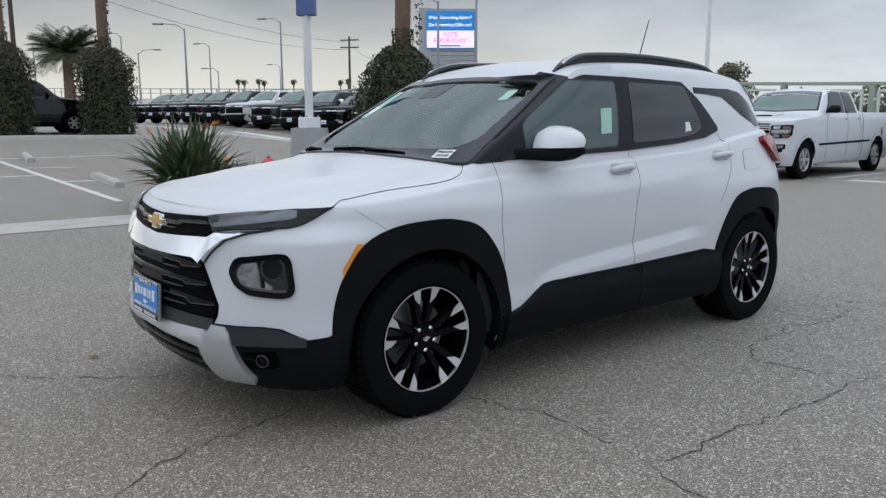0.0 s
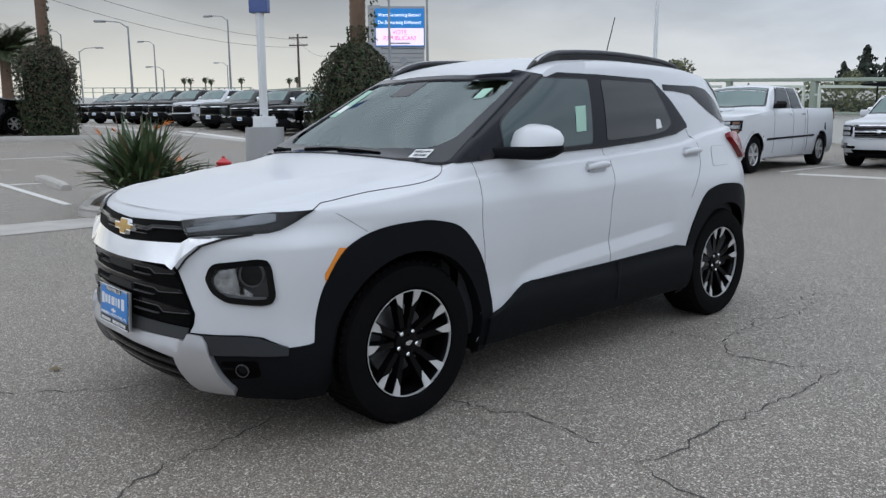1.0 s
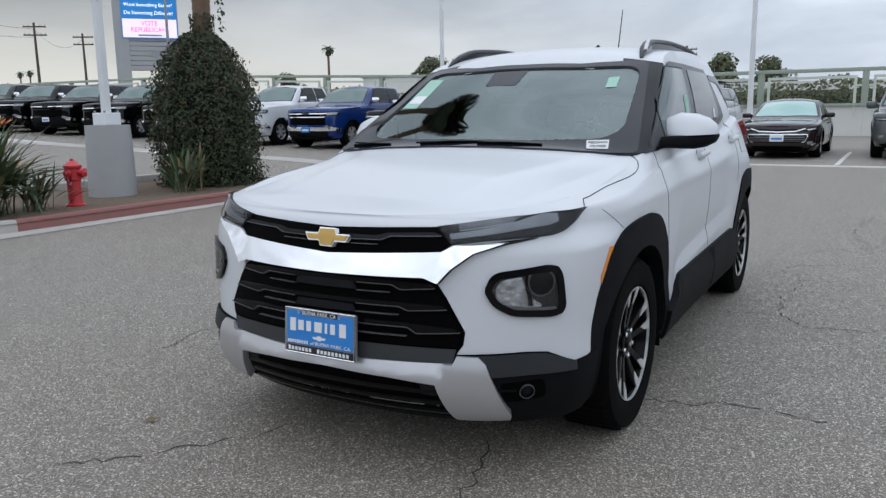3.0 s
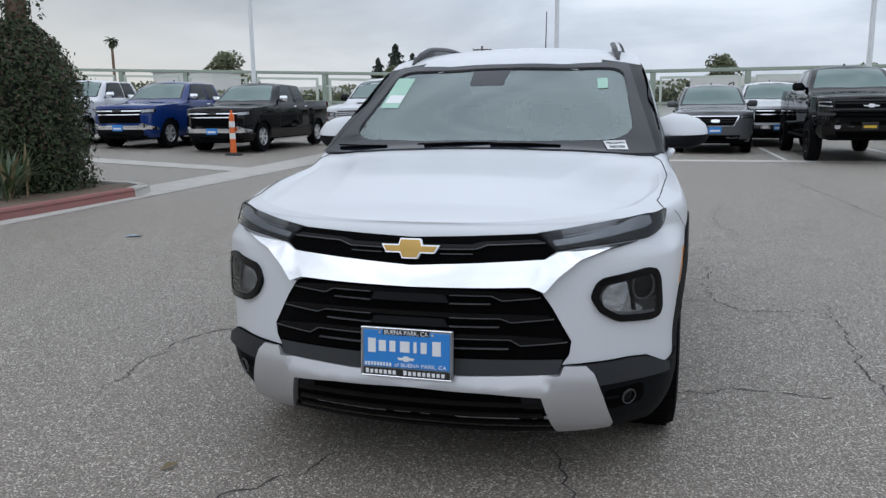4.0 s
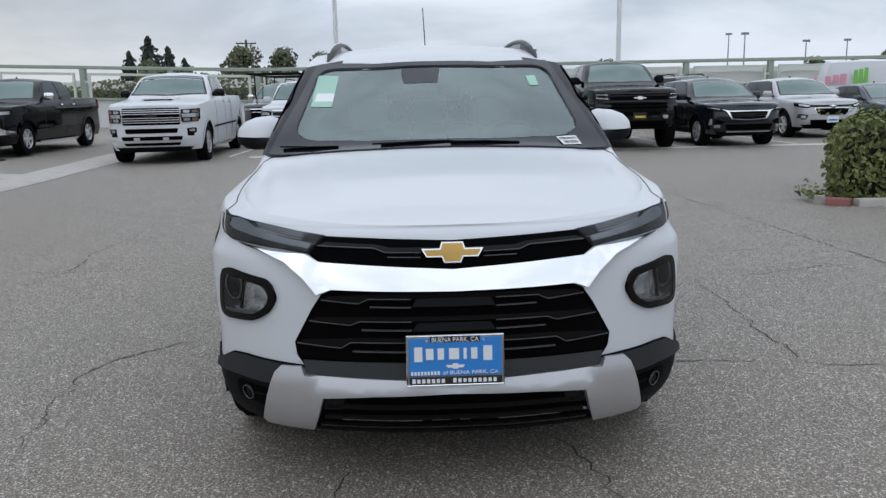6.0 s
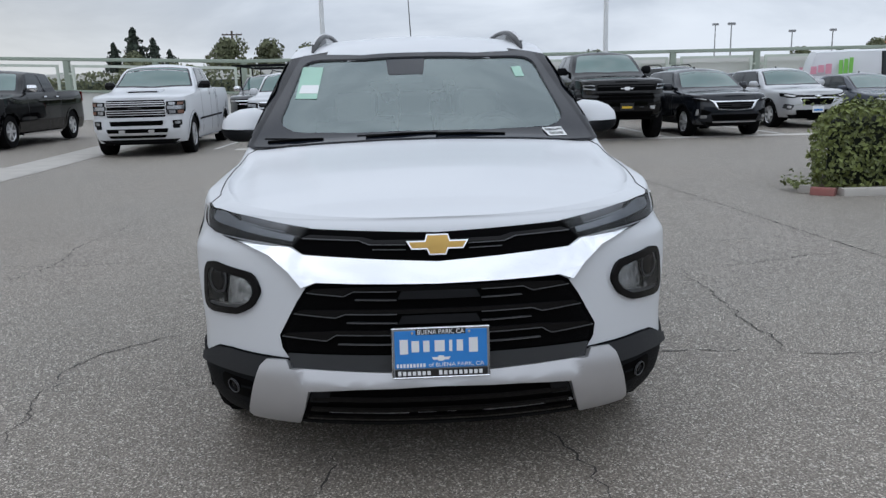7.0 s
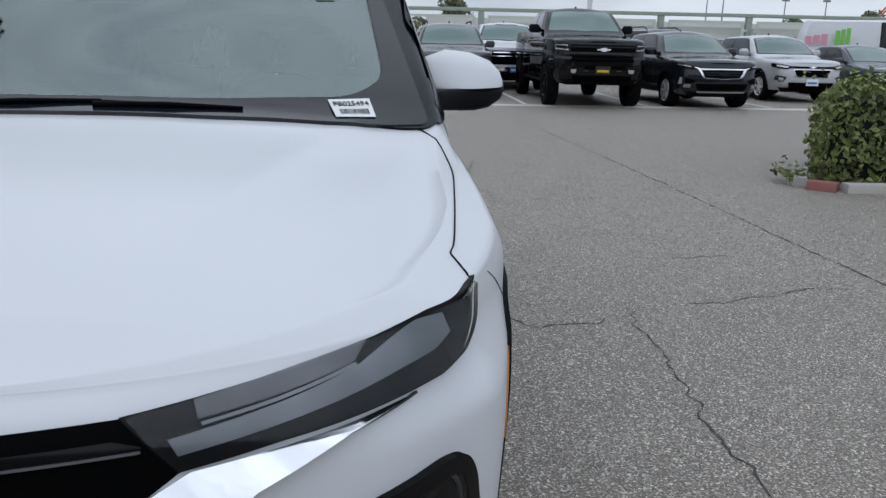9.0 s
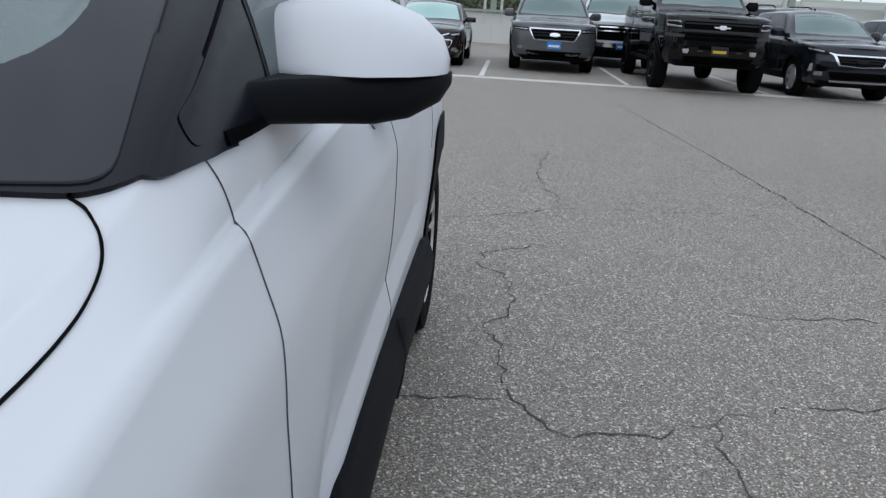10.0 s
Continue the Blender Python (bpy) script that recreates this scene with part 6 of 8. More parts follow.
    two("tail_light", rounded([(tail - 0.12, belt - 0.28), (tail - 0.02, belt - 0.26), (tail - 0.02, belt + 0.02), (tail - 0.10, belt + 0.04)], 0.02), "side", 0.006, 0.02, M["red_lens"])
    if cladding:
        two("sill_cladding", [(arch + 0.02, zb + 0.01), (wb - arch - 0.02, zb + 0.01), (wb - arch - 0.02, zb + 0.13), (arch + 0.02, zb + 0.13)], "side", 0.012, 0.03, M["cladding"])
    for a in (0, wb):
        ring_o = [(a + arch * 1.10 * math.cos(t), r + arch * 1.10 * math.sin(t)) for t in [math.pi * (0.02 + 0.96 * k / 16) for k in range(17)]]
        ring_i = [(a + arch * 0.98 * math.cos(t), r + arch * 0.98 * math.sin(t)) for t in [math.pi * (0.98 - 0.96 * k / 16) for k in range(17)]]
        two("arch_lip", [p for p in ring_o + ring_i if p[1] > zb], "side", 0.012, 0.04, M["cladding"] if cladding or lift else paint_mat)
    if bed:
        gap = sk.strip([(bed[0], bed[1] - 0.01), (bed[0] + 0.01, belt - 0.4), (bed[0], zb + 0.10)], "side", 0.022, 0.002, 0.003)
        part("cab_gap", gap, M["ink"], ob), part("cab_gap", mirrored(gap), M["ink"], ob)
        part("bed_cover", sk.patch([(-w * 0.80, bed[0] + 0.06), (w * 0.80, bed[0] + 0.06), (w * 0.80, tail - 0.12), (-w * 0.80, tail - 0.12)], "top", 0.004, 0.004, 0.3), M["cladding"], ob)
        two("side_step", [(arch + 0.15, zb - 0.02), (bed[0] - 0.1, zb - 0.02), (bed[0] - 0.1, zb + 0.03), (arch + 0.15, zb + 0.03)], "side", 0.05, 0.10, M["chrome"] if bright else M["cladding"])
    if rails:
        pts = [(w * 0.60, header + 0.35, roof_z - 0.02), (w * 0.61, header + 0.5, roof_z + 0.045), (w * 0.61, rear_top - 0.3, roof_z + 0.045), (w * 0.60, rear_top - 0.1, roof_z - 0.02)]
        vs, fs = tube(pts, 0.018, 6)
        part("roof_rail", (vs, fs), M["cladding"], ob), part("roof_rail", mirrored((vs, fs)), M["cladding"], ob)
    part("aerial", lathe([(0, 0.035), (0.02, 0.03), (0.055, 0.008), (0.06, 0.0)], 8, "z"), M["gloss_black"], ob).matrix_basis = pose(0, header + 0.45, roof_z - 0.01)
    return ob


def pickup(label, paint_mat, at, **kw):
    d = dict(fo=0.98, wb=3.75, ro=1.18, w=1.01, nose=1.16, cowl_z=1.30, belt=1.32, roof_z=1.90, cowl=0.72, header=1.42, rear_top=2.92, rear_base=3.06, r=0.40, rim=0.235, kind="pickup", bed=(3.08, 1.36),
             category="pickup truck", front=dict(grille=(0.70, 1.08, 0.66), lamp=(0.94, 1.08), bumper=(0.50, 0.64), bars=1, badge=None, intake=(0.36, 0.46), mirror=M["chrome"], extra=new_truck_front), bumper=M["chrome"], plate=M["plate_blue"])
    d.update(kw)
    return auto("pickup_truck", label, paint_mat, at, **d)


def suv(label, paint_mat, at, **kw):
    d = dict(fo=0.93, wb=2.73, ro=1.0, w=0.92, nose=0.98, cowl_z=1.10, belt=1.08, roof_z=1.64, cowl=0.42, header=1.20, rear_top=2.95, rear_base=3.55, r=0.355, rim=0.235, kind="suv", category="suv",
             front=dict(grille=(0.62, 0.86, 0.50), flare=0.14, lamp=(0.80, 0.90), bumper=(0.36, 0.56), bars=3, rim=True, intake=(0.34, 0.46), bar_mat=M["gloss_black"]), cladding=True, plate=M["plate_white"])
    d.update(kw)
    return auto("suv", label, paint_mat, at, **d)


def sedan(label, paint_mat, at, **kw):
    d = dict(fo=0.98, wb=2.83, ro=1.10, w=0.92, nose=0.80, cowl_z=0.95, belt=0.92, roof_z=1.45, cowl=0.35, header=1.25, rear_top=2.45, rear_base=3.35, r=0.335, rim=0.225, kind="sedan", category="sedan",
             front=dict(grille=(0.42, 0.56, 0.52), flare=0.10, lamp=(0.64, 0.73), lamp_out=0.84, bumper=(0.26, 0.40), bars=0, badge=None, intake=(0.24, 0.32), plate=0.50, extra=ringed_front), plate=M["plate_white"])
    d.update(kw)
    return auto("sedan", label, paint_mat, at, **d)


def parked(x, y, turn=0.0, z=None):
    return pose(x, y, ground_z(x, y) if z is None else z, 0, 0, turn)


def flat(sk, ob, name, poly, mat, out=0.02, depth=0.02, label=""):
    """A piece laid on a car's nose, given by its outline from the front."""
    return part(name, sk.patch(poly, "front", out, depth, 0.15), mat, ob, label)


def cross_badge(z, w, h):
    """A plain stepped badge outline, w wide and h high, about the height z."""
    return [(-w, z + h * 0.3), (-w * 0.4, z + h * 0.3), (-w * 0.34, z + h), (w * 0.34, z + h), (w * 0.4, z + h * 0.3), (w, z + h * 0.3),
            (w * 0.84, z - h * 0.35), (w * 0.36, z - h * 0.35), (w * 0.28, z - h), (-w * 0.28, z - h), (-w * 0.36, z - h * 0.35), (-w * 0.84, z - h * 0.35)]


def heavy_duty_front(sk, ob, two):
    # two bright bands with dark mesh, stacked lamps with amber corners, hooks and a scoop
    for z0, z1 in ((0.885, 0.995), (1.065, 1.165)):
        flat(sk, ob, "grille_band", rounded([(-0.62, z1), (0.62, z1), (0.62, z0), (-0.62, z0)], 0.02), M["satin_silver"], 0.022)
        flat(sk, ob, "grille_mesh", rounded([(-0.60, z1 - 0.016), (0.60, z1 - 0.016), (0.60, z0 + 0.016), (-0.60, z0 + 0.016)], 0.015), M["grille"], 0.026, 0.004)
        flat(sk, ob, "grille_bar", [(-0.59, (z0 + z1) / 2 + 0.009), (0.59, (z0 + z1) / 2 + 0.009), (0.59, (z0 + z1) / 2 - 0.009), (-0.59, (z0 + z1) / 2 - 0.009)], M["satin_silver"], 0.034, 0.012)
        two("headlight", rounded([(0.64, z0), (0.93, z0 + 0.01), (0.94, z1), (0.64, z1 - 0.005)], 0.02), "front", 0.016, 0.03, M["lamp_dark"], cell=0.06)
        two("headlight_reflector", rounded([(0.67, z0 + 0.02), (0.79, z0 + 0.02), (0.79, z1 - 0.02), (0.67, z1 - 0.02)], 0.02), "front", 0.021, 0.006, M["lamp_plain"], cell=0.06)
        two("side_marker", [(0.83, z0 + 0.02), (0.92, z0 + 0.025), (0.925, z1 - 0.02), (0.83, z1 - 0.02)], "front", 0.021, 0.006, M["amber_dim"], cell=0.06)
    flat(sk, ob, "badge", cross_badge(1.030, 0.15, 0.038), M["ink"], 0.040)
    flat(sk, ob, "bumper_slot", rounded([(-0.55, 0.765), (0.55, 0.765), (0.53, 0.665), (-0.53, 0.665)], 0.02), M["grille"], 0.036)
    two("fog_recess", rounded([(0.72, 0.765), (0.88, 0.77), (0.88, 0.66), (0.73, 0.66)], 0.02), "front", 0.038, 0.02, M["grille"], cell=0.06)
    two("fog_lens", rounded([(0.755, 0.745), (0.85, 0.748), (0.85, 0.685), (0.76, 0.685)], 0.015), "front", 0.043, 0.006, M["lamp_plain"], cell=0.06)
    flat(sk, ob, "tow_bar", rounded([(-0.62, 0.52), (0.62, 0.52), (0.58, 0.475), (-0.58, 0.475)], 0.015), M["satin_silver"], 0.045)
    for sx in (-1, 1):
        flat(sk, ob, "tow_hook", rounded([(sx * 0.30 - 0.06, 0.58), (sx * 0.30 + 0.06, 0.58), (sx * 0.30 + 0.045, 0.49), (sx * 0.30 - 0.045, 0.49)], 0.02), M["satin_silver"], 0.085, 0.05)
    p, n = sk.drop(0, -0.15, "top")
    scoop = part("hood_scoop", block(-0.36, 0.36, -0.07, 0.45, -0.03, 0.035, 0.02, 2), M["white"], ob)
    scoop.matrix_basis = pose(p.x, p.y, p.z, 3)
    part("scoop_slot", block(-0.31, 0.31, -0.078, -0.06, -0.006, 0.026, 0.006), M["grille"], scoop)
    moulding = sk.strip([(0.62, 0.74), (3.6, 0.78)], "side", 0.045, 0.012, 0.012)
    part("door_moulding", moulding, M["cladding"], ob), part("door_moulding", mirrored(moulding), M["cladding"], ob)
    two("wheel_lip", rounded([(4.32, 0.72), (4.36, 1.08), (4.42, 1.10), (4.50, 0.72)], 0.02), "side", 0.004, 0.01, M["cladding"])


def chrome_wing_front(sk, ob, two):
    # wide bright surround that runs out under slim lamps, and a bright strip low down
    ring = [(-0.60, 0.875), (-0.47, 0.845), (0.47, 0.845), (0.60, 0.875), (0.515, 0.82), (0.415, 0.648), (0.0, 0.626), (-0.415, 0.648), (-0.515, 0.82)]
    hole = [(-0.465, 0.818), (-0.388, 0.664), (0.0, 0.640), (0.388, 0.664), (0.465, 0.818), (0.0, 0.824)]
    part("grille_surround", sk.patch(ring, "front", 0.024, 0.03, 0.12, hole=hole), M["chrome"], ob)
    two("headlight", [(0.58, 0.845), (0.66, 0.90), (0.86, 0.935), (0.875, 0.90), (0.80, 0.85), (0.62, 0.815)], "front", 0.018, 0.02, M["lamp_dark"], cell=0.06)
    two("light_strip", [(0.66, 0.885), (0.85, 0.925), (0.85, 0.912), (0.67, 0.872)], "front", 0.022, 0.005, M["machined"], cell=0.06)
    two("lower_lamp", rounded([(0.785, 0.53), (0.83, 0.52), (0.815, 0.66), (0.79, 0.66)], 0.012), "front", 0.036, 0.02, M["machined"], cell=0.06)
    two("side_intake", rounded([(0.56, 0.60), (0.75, 0.66), (0.75, 0.52), (0.60, 0.54)], 0.02), "front", 0.034, 0.02, M["grille"], cell=0.06)
    flat(sk, ob, "bumper_strip", [(-0.52, 0.396), (0.52, 0.396), (0.50, 0.378), (-0.50, 0.378)], M["satin_silver"], 0.05)


def double_port_front(sk, ob, two):
    # slim upper slot with the badge, larger port below with a bright rim
    flat(sk, ob, "upper_port", rounded([(-0.50, 0.875), (0.50, 0.875), (0.46, 0.825), (-0.46, 0.825)], 0.02), M["gloss_black"], 0.018)
    port = rounded([(-0.46, 0.79), (0.46, 0.79), (0.36, 0.625), (-0.36, 0.625)], 0.04)
    flat(sk, ob, "lower_port_rim", grow(port, 0.018), M["chrome"], 0.016)
    flat(sk, ob, "lower_port", port, M["grille"], 0.022)
    flat(sk, ob, "badge", cross_badge(0.851, 0.10, 0.021), M["chrome"], 0.03)
    two("headlight", [(0.49, 0.835), (0.52, 0.875), (0.70, 0.915), (0.86, 0.94), (0.86, 0.87), (0.78, 0.82), (0.62, 0.80)], "front", 0.018, 0.02, M["lamp_dark"], cell=0.06)
    two("headlight_reflector", [(0.56, 0.86), (0.80, 0.91), (0.80, 0.865), (0.62, 0.83)], "front", 0.022, 0.005, M["machined"], cell=0.06)
    two("fog_recess", rounded([(0.60, 0.62), (0.80, 0.66), (0.82, 0.54), (0.64, 0.53)], 0.03), "front", 0.034, 0.02, M["cladding_grey"], cell=0.06)
    two("fog_lamp", rounded([(0.66, 0.60), (0.75, 0.61), (0.75, 0.55), (0.67, 0.545)], 0.03), "front", 0.040, 0.01, M["machined"], cell=0.06)


def ringed_front(sk, ob, two):
    # slim bright upper line and a wide bright ring below
    flat(sk, ob, "upper_port", [(-0.56, 0.715), (0.0, 0.695), (0.56, 0.715), (0.50, 0.655), (0.0, 0.640), (-0.50, 0.655)], M["grille"], 0.014)
    part("bright_line", sk.strip([(-0.60, 0.72), (-0.40, 0.655), (0.0, 0.640), (0.40, 0.655), (0.60, 0.72)], "front", 0.022, 0.024, 0.02), M["chrome"], ob)
    ring = rounded([(-0.66, 0.575), (0.66, 0.575), (0.60, 0.43), (0.50, 0.395), (-0.50, 0.395), (-0.60, 0.43)], 0.04)
    flat(sk, ob, "grille_ring", grow(ring, 0.02), M["chrome"], 0.018)
    flat(sk, ob, "lower_grille", ring, M["grille"], 0.024)
    for z in (0.435, 0.475, 0.515, 0.55):
        flat(sk, ob, "grille_bar", [(-0.60, z + 0.006), (0.60, z + 0.006), (0.60, z - 0.006), (-0.60, z - 0.006)], M["steel"], 0.034)
    two("headlight", [(0.54, 0.675), (0.60, 0.725), (0.84, 0.76), (0.84, 0.70), (0.70, 0.66)], "front", 0.016, 0.02, M["lamp_dark"], cell=0.06)
    two("headlight_reflector", [(0.62, 0.70), (0.80, 0.735), (0.80, 0.705), (0.68, 0.68)], "front", 0.020, 0.005, M["machined"], cell=0.06)
    two("light_strip", [(0.72, 0.36), (0.80, 0.40), (0.81, 0.38), (0.74, 0.335)], "front", 0.036, 0.01, M["chrome"], cell=0.06)


def stacked_lamp_front(sk, ob, two):
    # bright framed grille in two tiers with a badge on the bar between them, tall clear lamps, slim fog lamps
    ring = rounded([(-0.60, 1.02), (0.60, 1.02), (0.57, 0.72), (-0.57, 0.72)], 0.04)
    part("grille_surround", sk.patch(grow(ring, 0.016), "front", 0.022, 0.03, 0.15, hole=grow(ring, -0.016)[::-1]), M["chrome"], ob)
    flat(sk, ob, "grille_bar", [(-0.57, 0.895), (0.57, 0.895), (0.57, 0.862), (-0.57, 0.862)], M["chrome"], 0.03)
    flat(sk, ob, "badge", cross_badge(0.878, 0.13, 0.036), M["chrome"], 0.042)
    for z in (0.765, 0.805, 0.935, 0.975):
        flat(sk, ob, "grille_slat", [(-0.56, z + 0.006), (0.56, z + 0.006), (0.56, z - 0.006), (-0.56, z - 0.006)], M["slat_edge"], 0.016, 0.01)
    two("headlight", rounded([(0.635, 0.76), (0.92, 0.78), (0.94, 1.03), (0.635, 1.02)], 0.03), "front", 0.020, 0.03, M["lamp_dark"], cell=0.06)
    for z0, z1 in ((0.79, 0.87), (0.91, 0.99)):
        two("headlight_reflector", rounded([(0.66, z0), (0.88, z0 + 0.01), (0.90, z1), (0.66, z1)], 0.02), "front", 0.025, 0.006, M["lamp_clear"], cell=0.06)
    two("fog_recess", rounded([(0.50, 0.535), (0.90, 0.545), (0.90, 0.485), (0.52, 0.475)], 0.02), "front", 0.036, 0.02, M["grille"], cell=0.06)
    two("fog_lens", rounded([(0.72, 0.528), (0.86, 0.53), (0.86, 0.495), (0.72, 0.492)], 0.012), "front", 0.042, 0.01, M["lamp_plain"], cell=0.06)


def off_road_front(sk, ob, two):
    flat(sk, ob, "grille_beam", rounded([(-0.66, 1.13), (0.66, 1.13), (0.64, 1.06), (-0.64, 1.06)], 0.02), M["black_paint"], 0.035)
    flat(sk, ob, "badge", cross_badge(1.180, 0.15, 0.035), M["machined"], 0.05)
    two("headlight", [(0.66, 1.20), (0.70, 1.29), (0.94, 1.29), (0.94, 1.22), (0.76, 1.19)], "front", 0.018, 0.03, M["lamp_dark"], cell=0.06)
    two("light_strip", [(0.70, 1.24), (0.72, 1.275), (0.92, 1.275), (0.92, 1.262), (0.76, 1.255)], "front", 0.022, 0.005, M["lamp_plain"], cell=0.06)
    two("fog_lamp", rounded([(0.62, 1.04), (0.92, 1.06), (0.92, 1.0), (0.64, 0.99)], 0.015), "front", 0.03, 0.02, M["cladding_grey"], cell=0.06)
    for sx in (-1, 1):
        flat(sk, ob, "tow_hook", rounded([(sx * 0.58 - 0.055, 0.795), (sx * 0.58 + 0.05, 0.795), (sx * 0.58 + 0.04, 0.73), (sx * 0.58 - 0.04, 0.73)], 0.015), M["satin_silver"], 0.08, 0.05)
        flat(sk, ob, "sensor_slot", [(sx * 0.34 - 0.05, 0.78), (sx * 0.34 + 0.05, 0.78), (sx * 0.34 + 0.05, 0.76), (sx * 0.34 - 0.05, 0.76)], M["cladding_grey"], 0.038, 0.01)


def new_truck_front(sk, ob, two):
    # bright upper bar with a black badge, second bar below, upswept bumper ends
    flat(sk, ob, "upper_bar", rounded([(-0.70, 1.040), (0.70, 1.040), (0.68, 1.012), (-0.68, 1.012)], 0.01), M["chrome"], 0.036)
    flat(sk, ob, "badge", cross_badge(1.026, 0.15, 0.036), M["ink"], 0.045)
    two("bumper_end", [(0.62, 0.66), (0.80, 0.54), (0.95, 0.52), (0.95, 0.60), (0.84, 0.64), (0.70, 0.70)], "front", 0.040, 0.05, M["chrome"], cell=0.08)
    flat(sk, ob, "bumper_lower", rounded([(-0.72, 0.53), (0.72, 0.53), (0.70, 0.36), (-0.70, 0.36)], 0.03), M["cladding"], 0.037)


M["amber_dim"] = material("amber_marker_lens", (0.16, 0.07, 0.04), 0.3, coat=0.5, vary=0.2, scale=20)
# windscreen takes the turquoise of the sunshade behind it
M["shade"] = material("turquoise_sunshade_windscreen", (0.22, 0.42, 0.38), 0.08, coat=1.0, vary=0.15, scale=2)
ROW = "cars parked along the far line"
pickup("white heavy-duty crew cab pickup with chrome grille bars and hood scoop", M["white"], parked(-5.98, 13.35, 4), wb=4.15, ro=1.25, w=1.03, nose=1.26, cowl_z=1.42, belt=1.42, roof_z=2.02, rear_base=3.14, bed=(3.16, 1.46), r=0.42, rim=0.25, group=ROW,
       bumper=M["white"], plate=None, front=dict(grille=(0.84, 1.20, 0.60), lamp=(0.90, 1.16), bumper=(0.50, 0.82), bars=0, badge=None, intake=(0.42, 0.60), mirror=M["gloss_black"], extra=heavy_duty_front))
suv("large white suv with chrome framed grille parked facing the aisle", M["white"], parked(-3.55, 17.6, 0), fo=0.95, wb=2.95, ro=1.2, w=1.0, nose=1.10, cowl_z=1.24, belt=1.22, roof_z=1.87, cowl=0.55, header=1.2, rear_top=3.6, rear_base=4.05, r=0.40, rim=0.26, cladding=False, rails=True, group=ROW,
    plate=None, front=dict(grille=(0.72, 1.02, 0.60), lamp=(0.80, 1.0), bumper=(0.44, 0.69), bars=0, badge=None, intake=(0.38, 0.46), extra=stacked_lamp_front))
sedan("dark plum sedan with a turquoise sunshade in its windscreen", M["plum_paint"], parked(-0.88, 16.95, 0), shade=True, group=ROW)
suv("grey metallic suv with blue dealer plate", M["grey_paint"], parked(2.04, 17.2, 0), w=0.98, wb=3.0, fo=0.98, ro=1.15, nose=1.05, cowl_z=1.17, belt=1.15, roof_z=1.78, rear_top=3.4, rear_base=4.0, r=0.38, rails=True, plate=M["plate_blue"], group=ROW,
    front=dict(grille=(0.70, 0.94, 0.56), flare=0.12, lamp=(0.86, 0.95), bumper=(0.40, 0.62), bars=4, rim=True, intake=(0.36, 0.48), bar_mat=M["gloss_black"], plate=0.60))
pickup("black lifted crew cab pickup with black wheels and yellow plate", M["black_paint"], parked(4.83, 14.15, 0), lift=0.22, nose=1.36, cowl_z=1.50, belt=1.52, roof_z=2.10, rear_base=3.06, bed=(3.08, 1.56), r=0.445, rim=0.25, wheels="black", bright=False, bumper=M["black_paint"], plate=M["plate_black"], group=ROW,
       front=dict(grille=(0.94, 1.28, 0.66), lamp=(1.12, 1.27), bumper=(0.66, 0.90), bars=3, intake=(0.56, 0.68), badge=None, mirror=M["cladding"], extra=off_road_front))
suv("dark charcoal compact suv with chrome grille surround", M["charcoal_paint"], parked(7.45, 14.4, 2), rails=False, plate=None, group=ROW,
    front=dict(grille=(0.64, 0.83, 0.46), flare=0.10, lamp=(0.80, 0.88), bumper=(0.36, 0.60), bars=4, badge=M["gloss_black"], intake=(0.42, 0.54), bar_mat=M["gloss_black"], extra=chrome_wing_front))
suv("silver compact suv with black grille", M["silver_paint"], parked(10.75, 16.9, 0), rails=False, group=ROW,
    front=dict(grille=(0.64, 0.78, 0.36), lamp=(0.80, 0.88), bumper=(0.40, 0.60), bars=0, badge=None, intake=(0.32, 0.50), extra=double_port_front))
sedan("dark grey-blue sedan half hidden by the hedge", M["navy_paint"], parked(13.6, 17.4, 0), group=ROW)
pickup("white pickup parked behind the black lifted one", M["white"], parked(3.95, 20.3, 0), group=ROW)
suv("dark suv with roof rails parked in the second row", M["charcoal_paint"], parked(9.75, 21.6, 16), w=1.0, belt=1.22, roof_z=1.84, rails=True, group=ROW)
suv("dark compact suv in the second row", M["navy_paint"], parked(13.0, 23.5, 0), group=ROW)
rack_truck = pickup("dark grey pickup with a ladder rack in the second row", M["grey_paint"], parked(-5.0, 22.0, 0), group=ROW)
for x in (-0.85, 0.85):
    for y in (0.9, 2.9, 4.6):
        part("rack_post", rod((x, y, 1.3), (x, y, 2.16), 0.025, n=6), M["cladding"], rack_truck)
    part("rack_rail", rod((x, -0.4, 2.16), (x, 4.8, 2.16), 0.028, n=6), M["cladding"], rack_truck)
for y in (-0.4, 0.9, 2.9, 4.6):
    part("rack_bar", rod((-0.85, y, 2.16), (0.85, y, 2.16), 0.025, n=6), M["cladding"], rack_truck)
# white delivery van with coloured graphics, side on
van = auto("delivery_van", "white delivery van with pink and green graphics", M["white"], parked(19.0, 23.4, 74, 0.0), 0.85, 3.4, 1.2, 0.98, 1.10, 1.30, 1.32, 2.30, 0.35, 0.95, 4.2, 4.5, kind="van", category="van", bright=False, group=ROW)
for x0, x1, z0, z1, mt in ((3.75, 4.5, 1.45, 1.80, "van_pink"), (3.05, 3.55, 1.25, 2.0, "van_green")):
    for k in range(3):
        a = x0 + (x1 - x0) * k / 3
        part("graphic", block(-1.008, -1.0, a, a + (x1 - x0) / 3 * 0.8, z0 + 0.05 * (k % 2), z1 - 0.04 * k), M[mt], van)
        part("graphic", block(1.0, 1.008, a, a + (x1 - x0) / 3 * 0.8, z0 + 0.05 * (k % 2), z1 - 0.04 * k), M[mt], van)

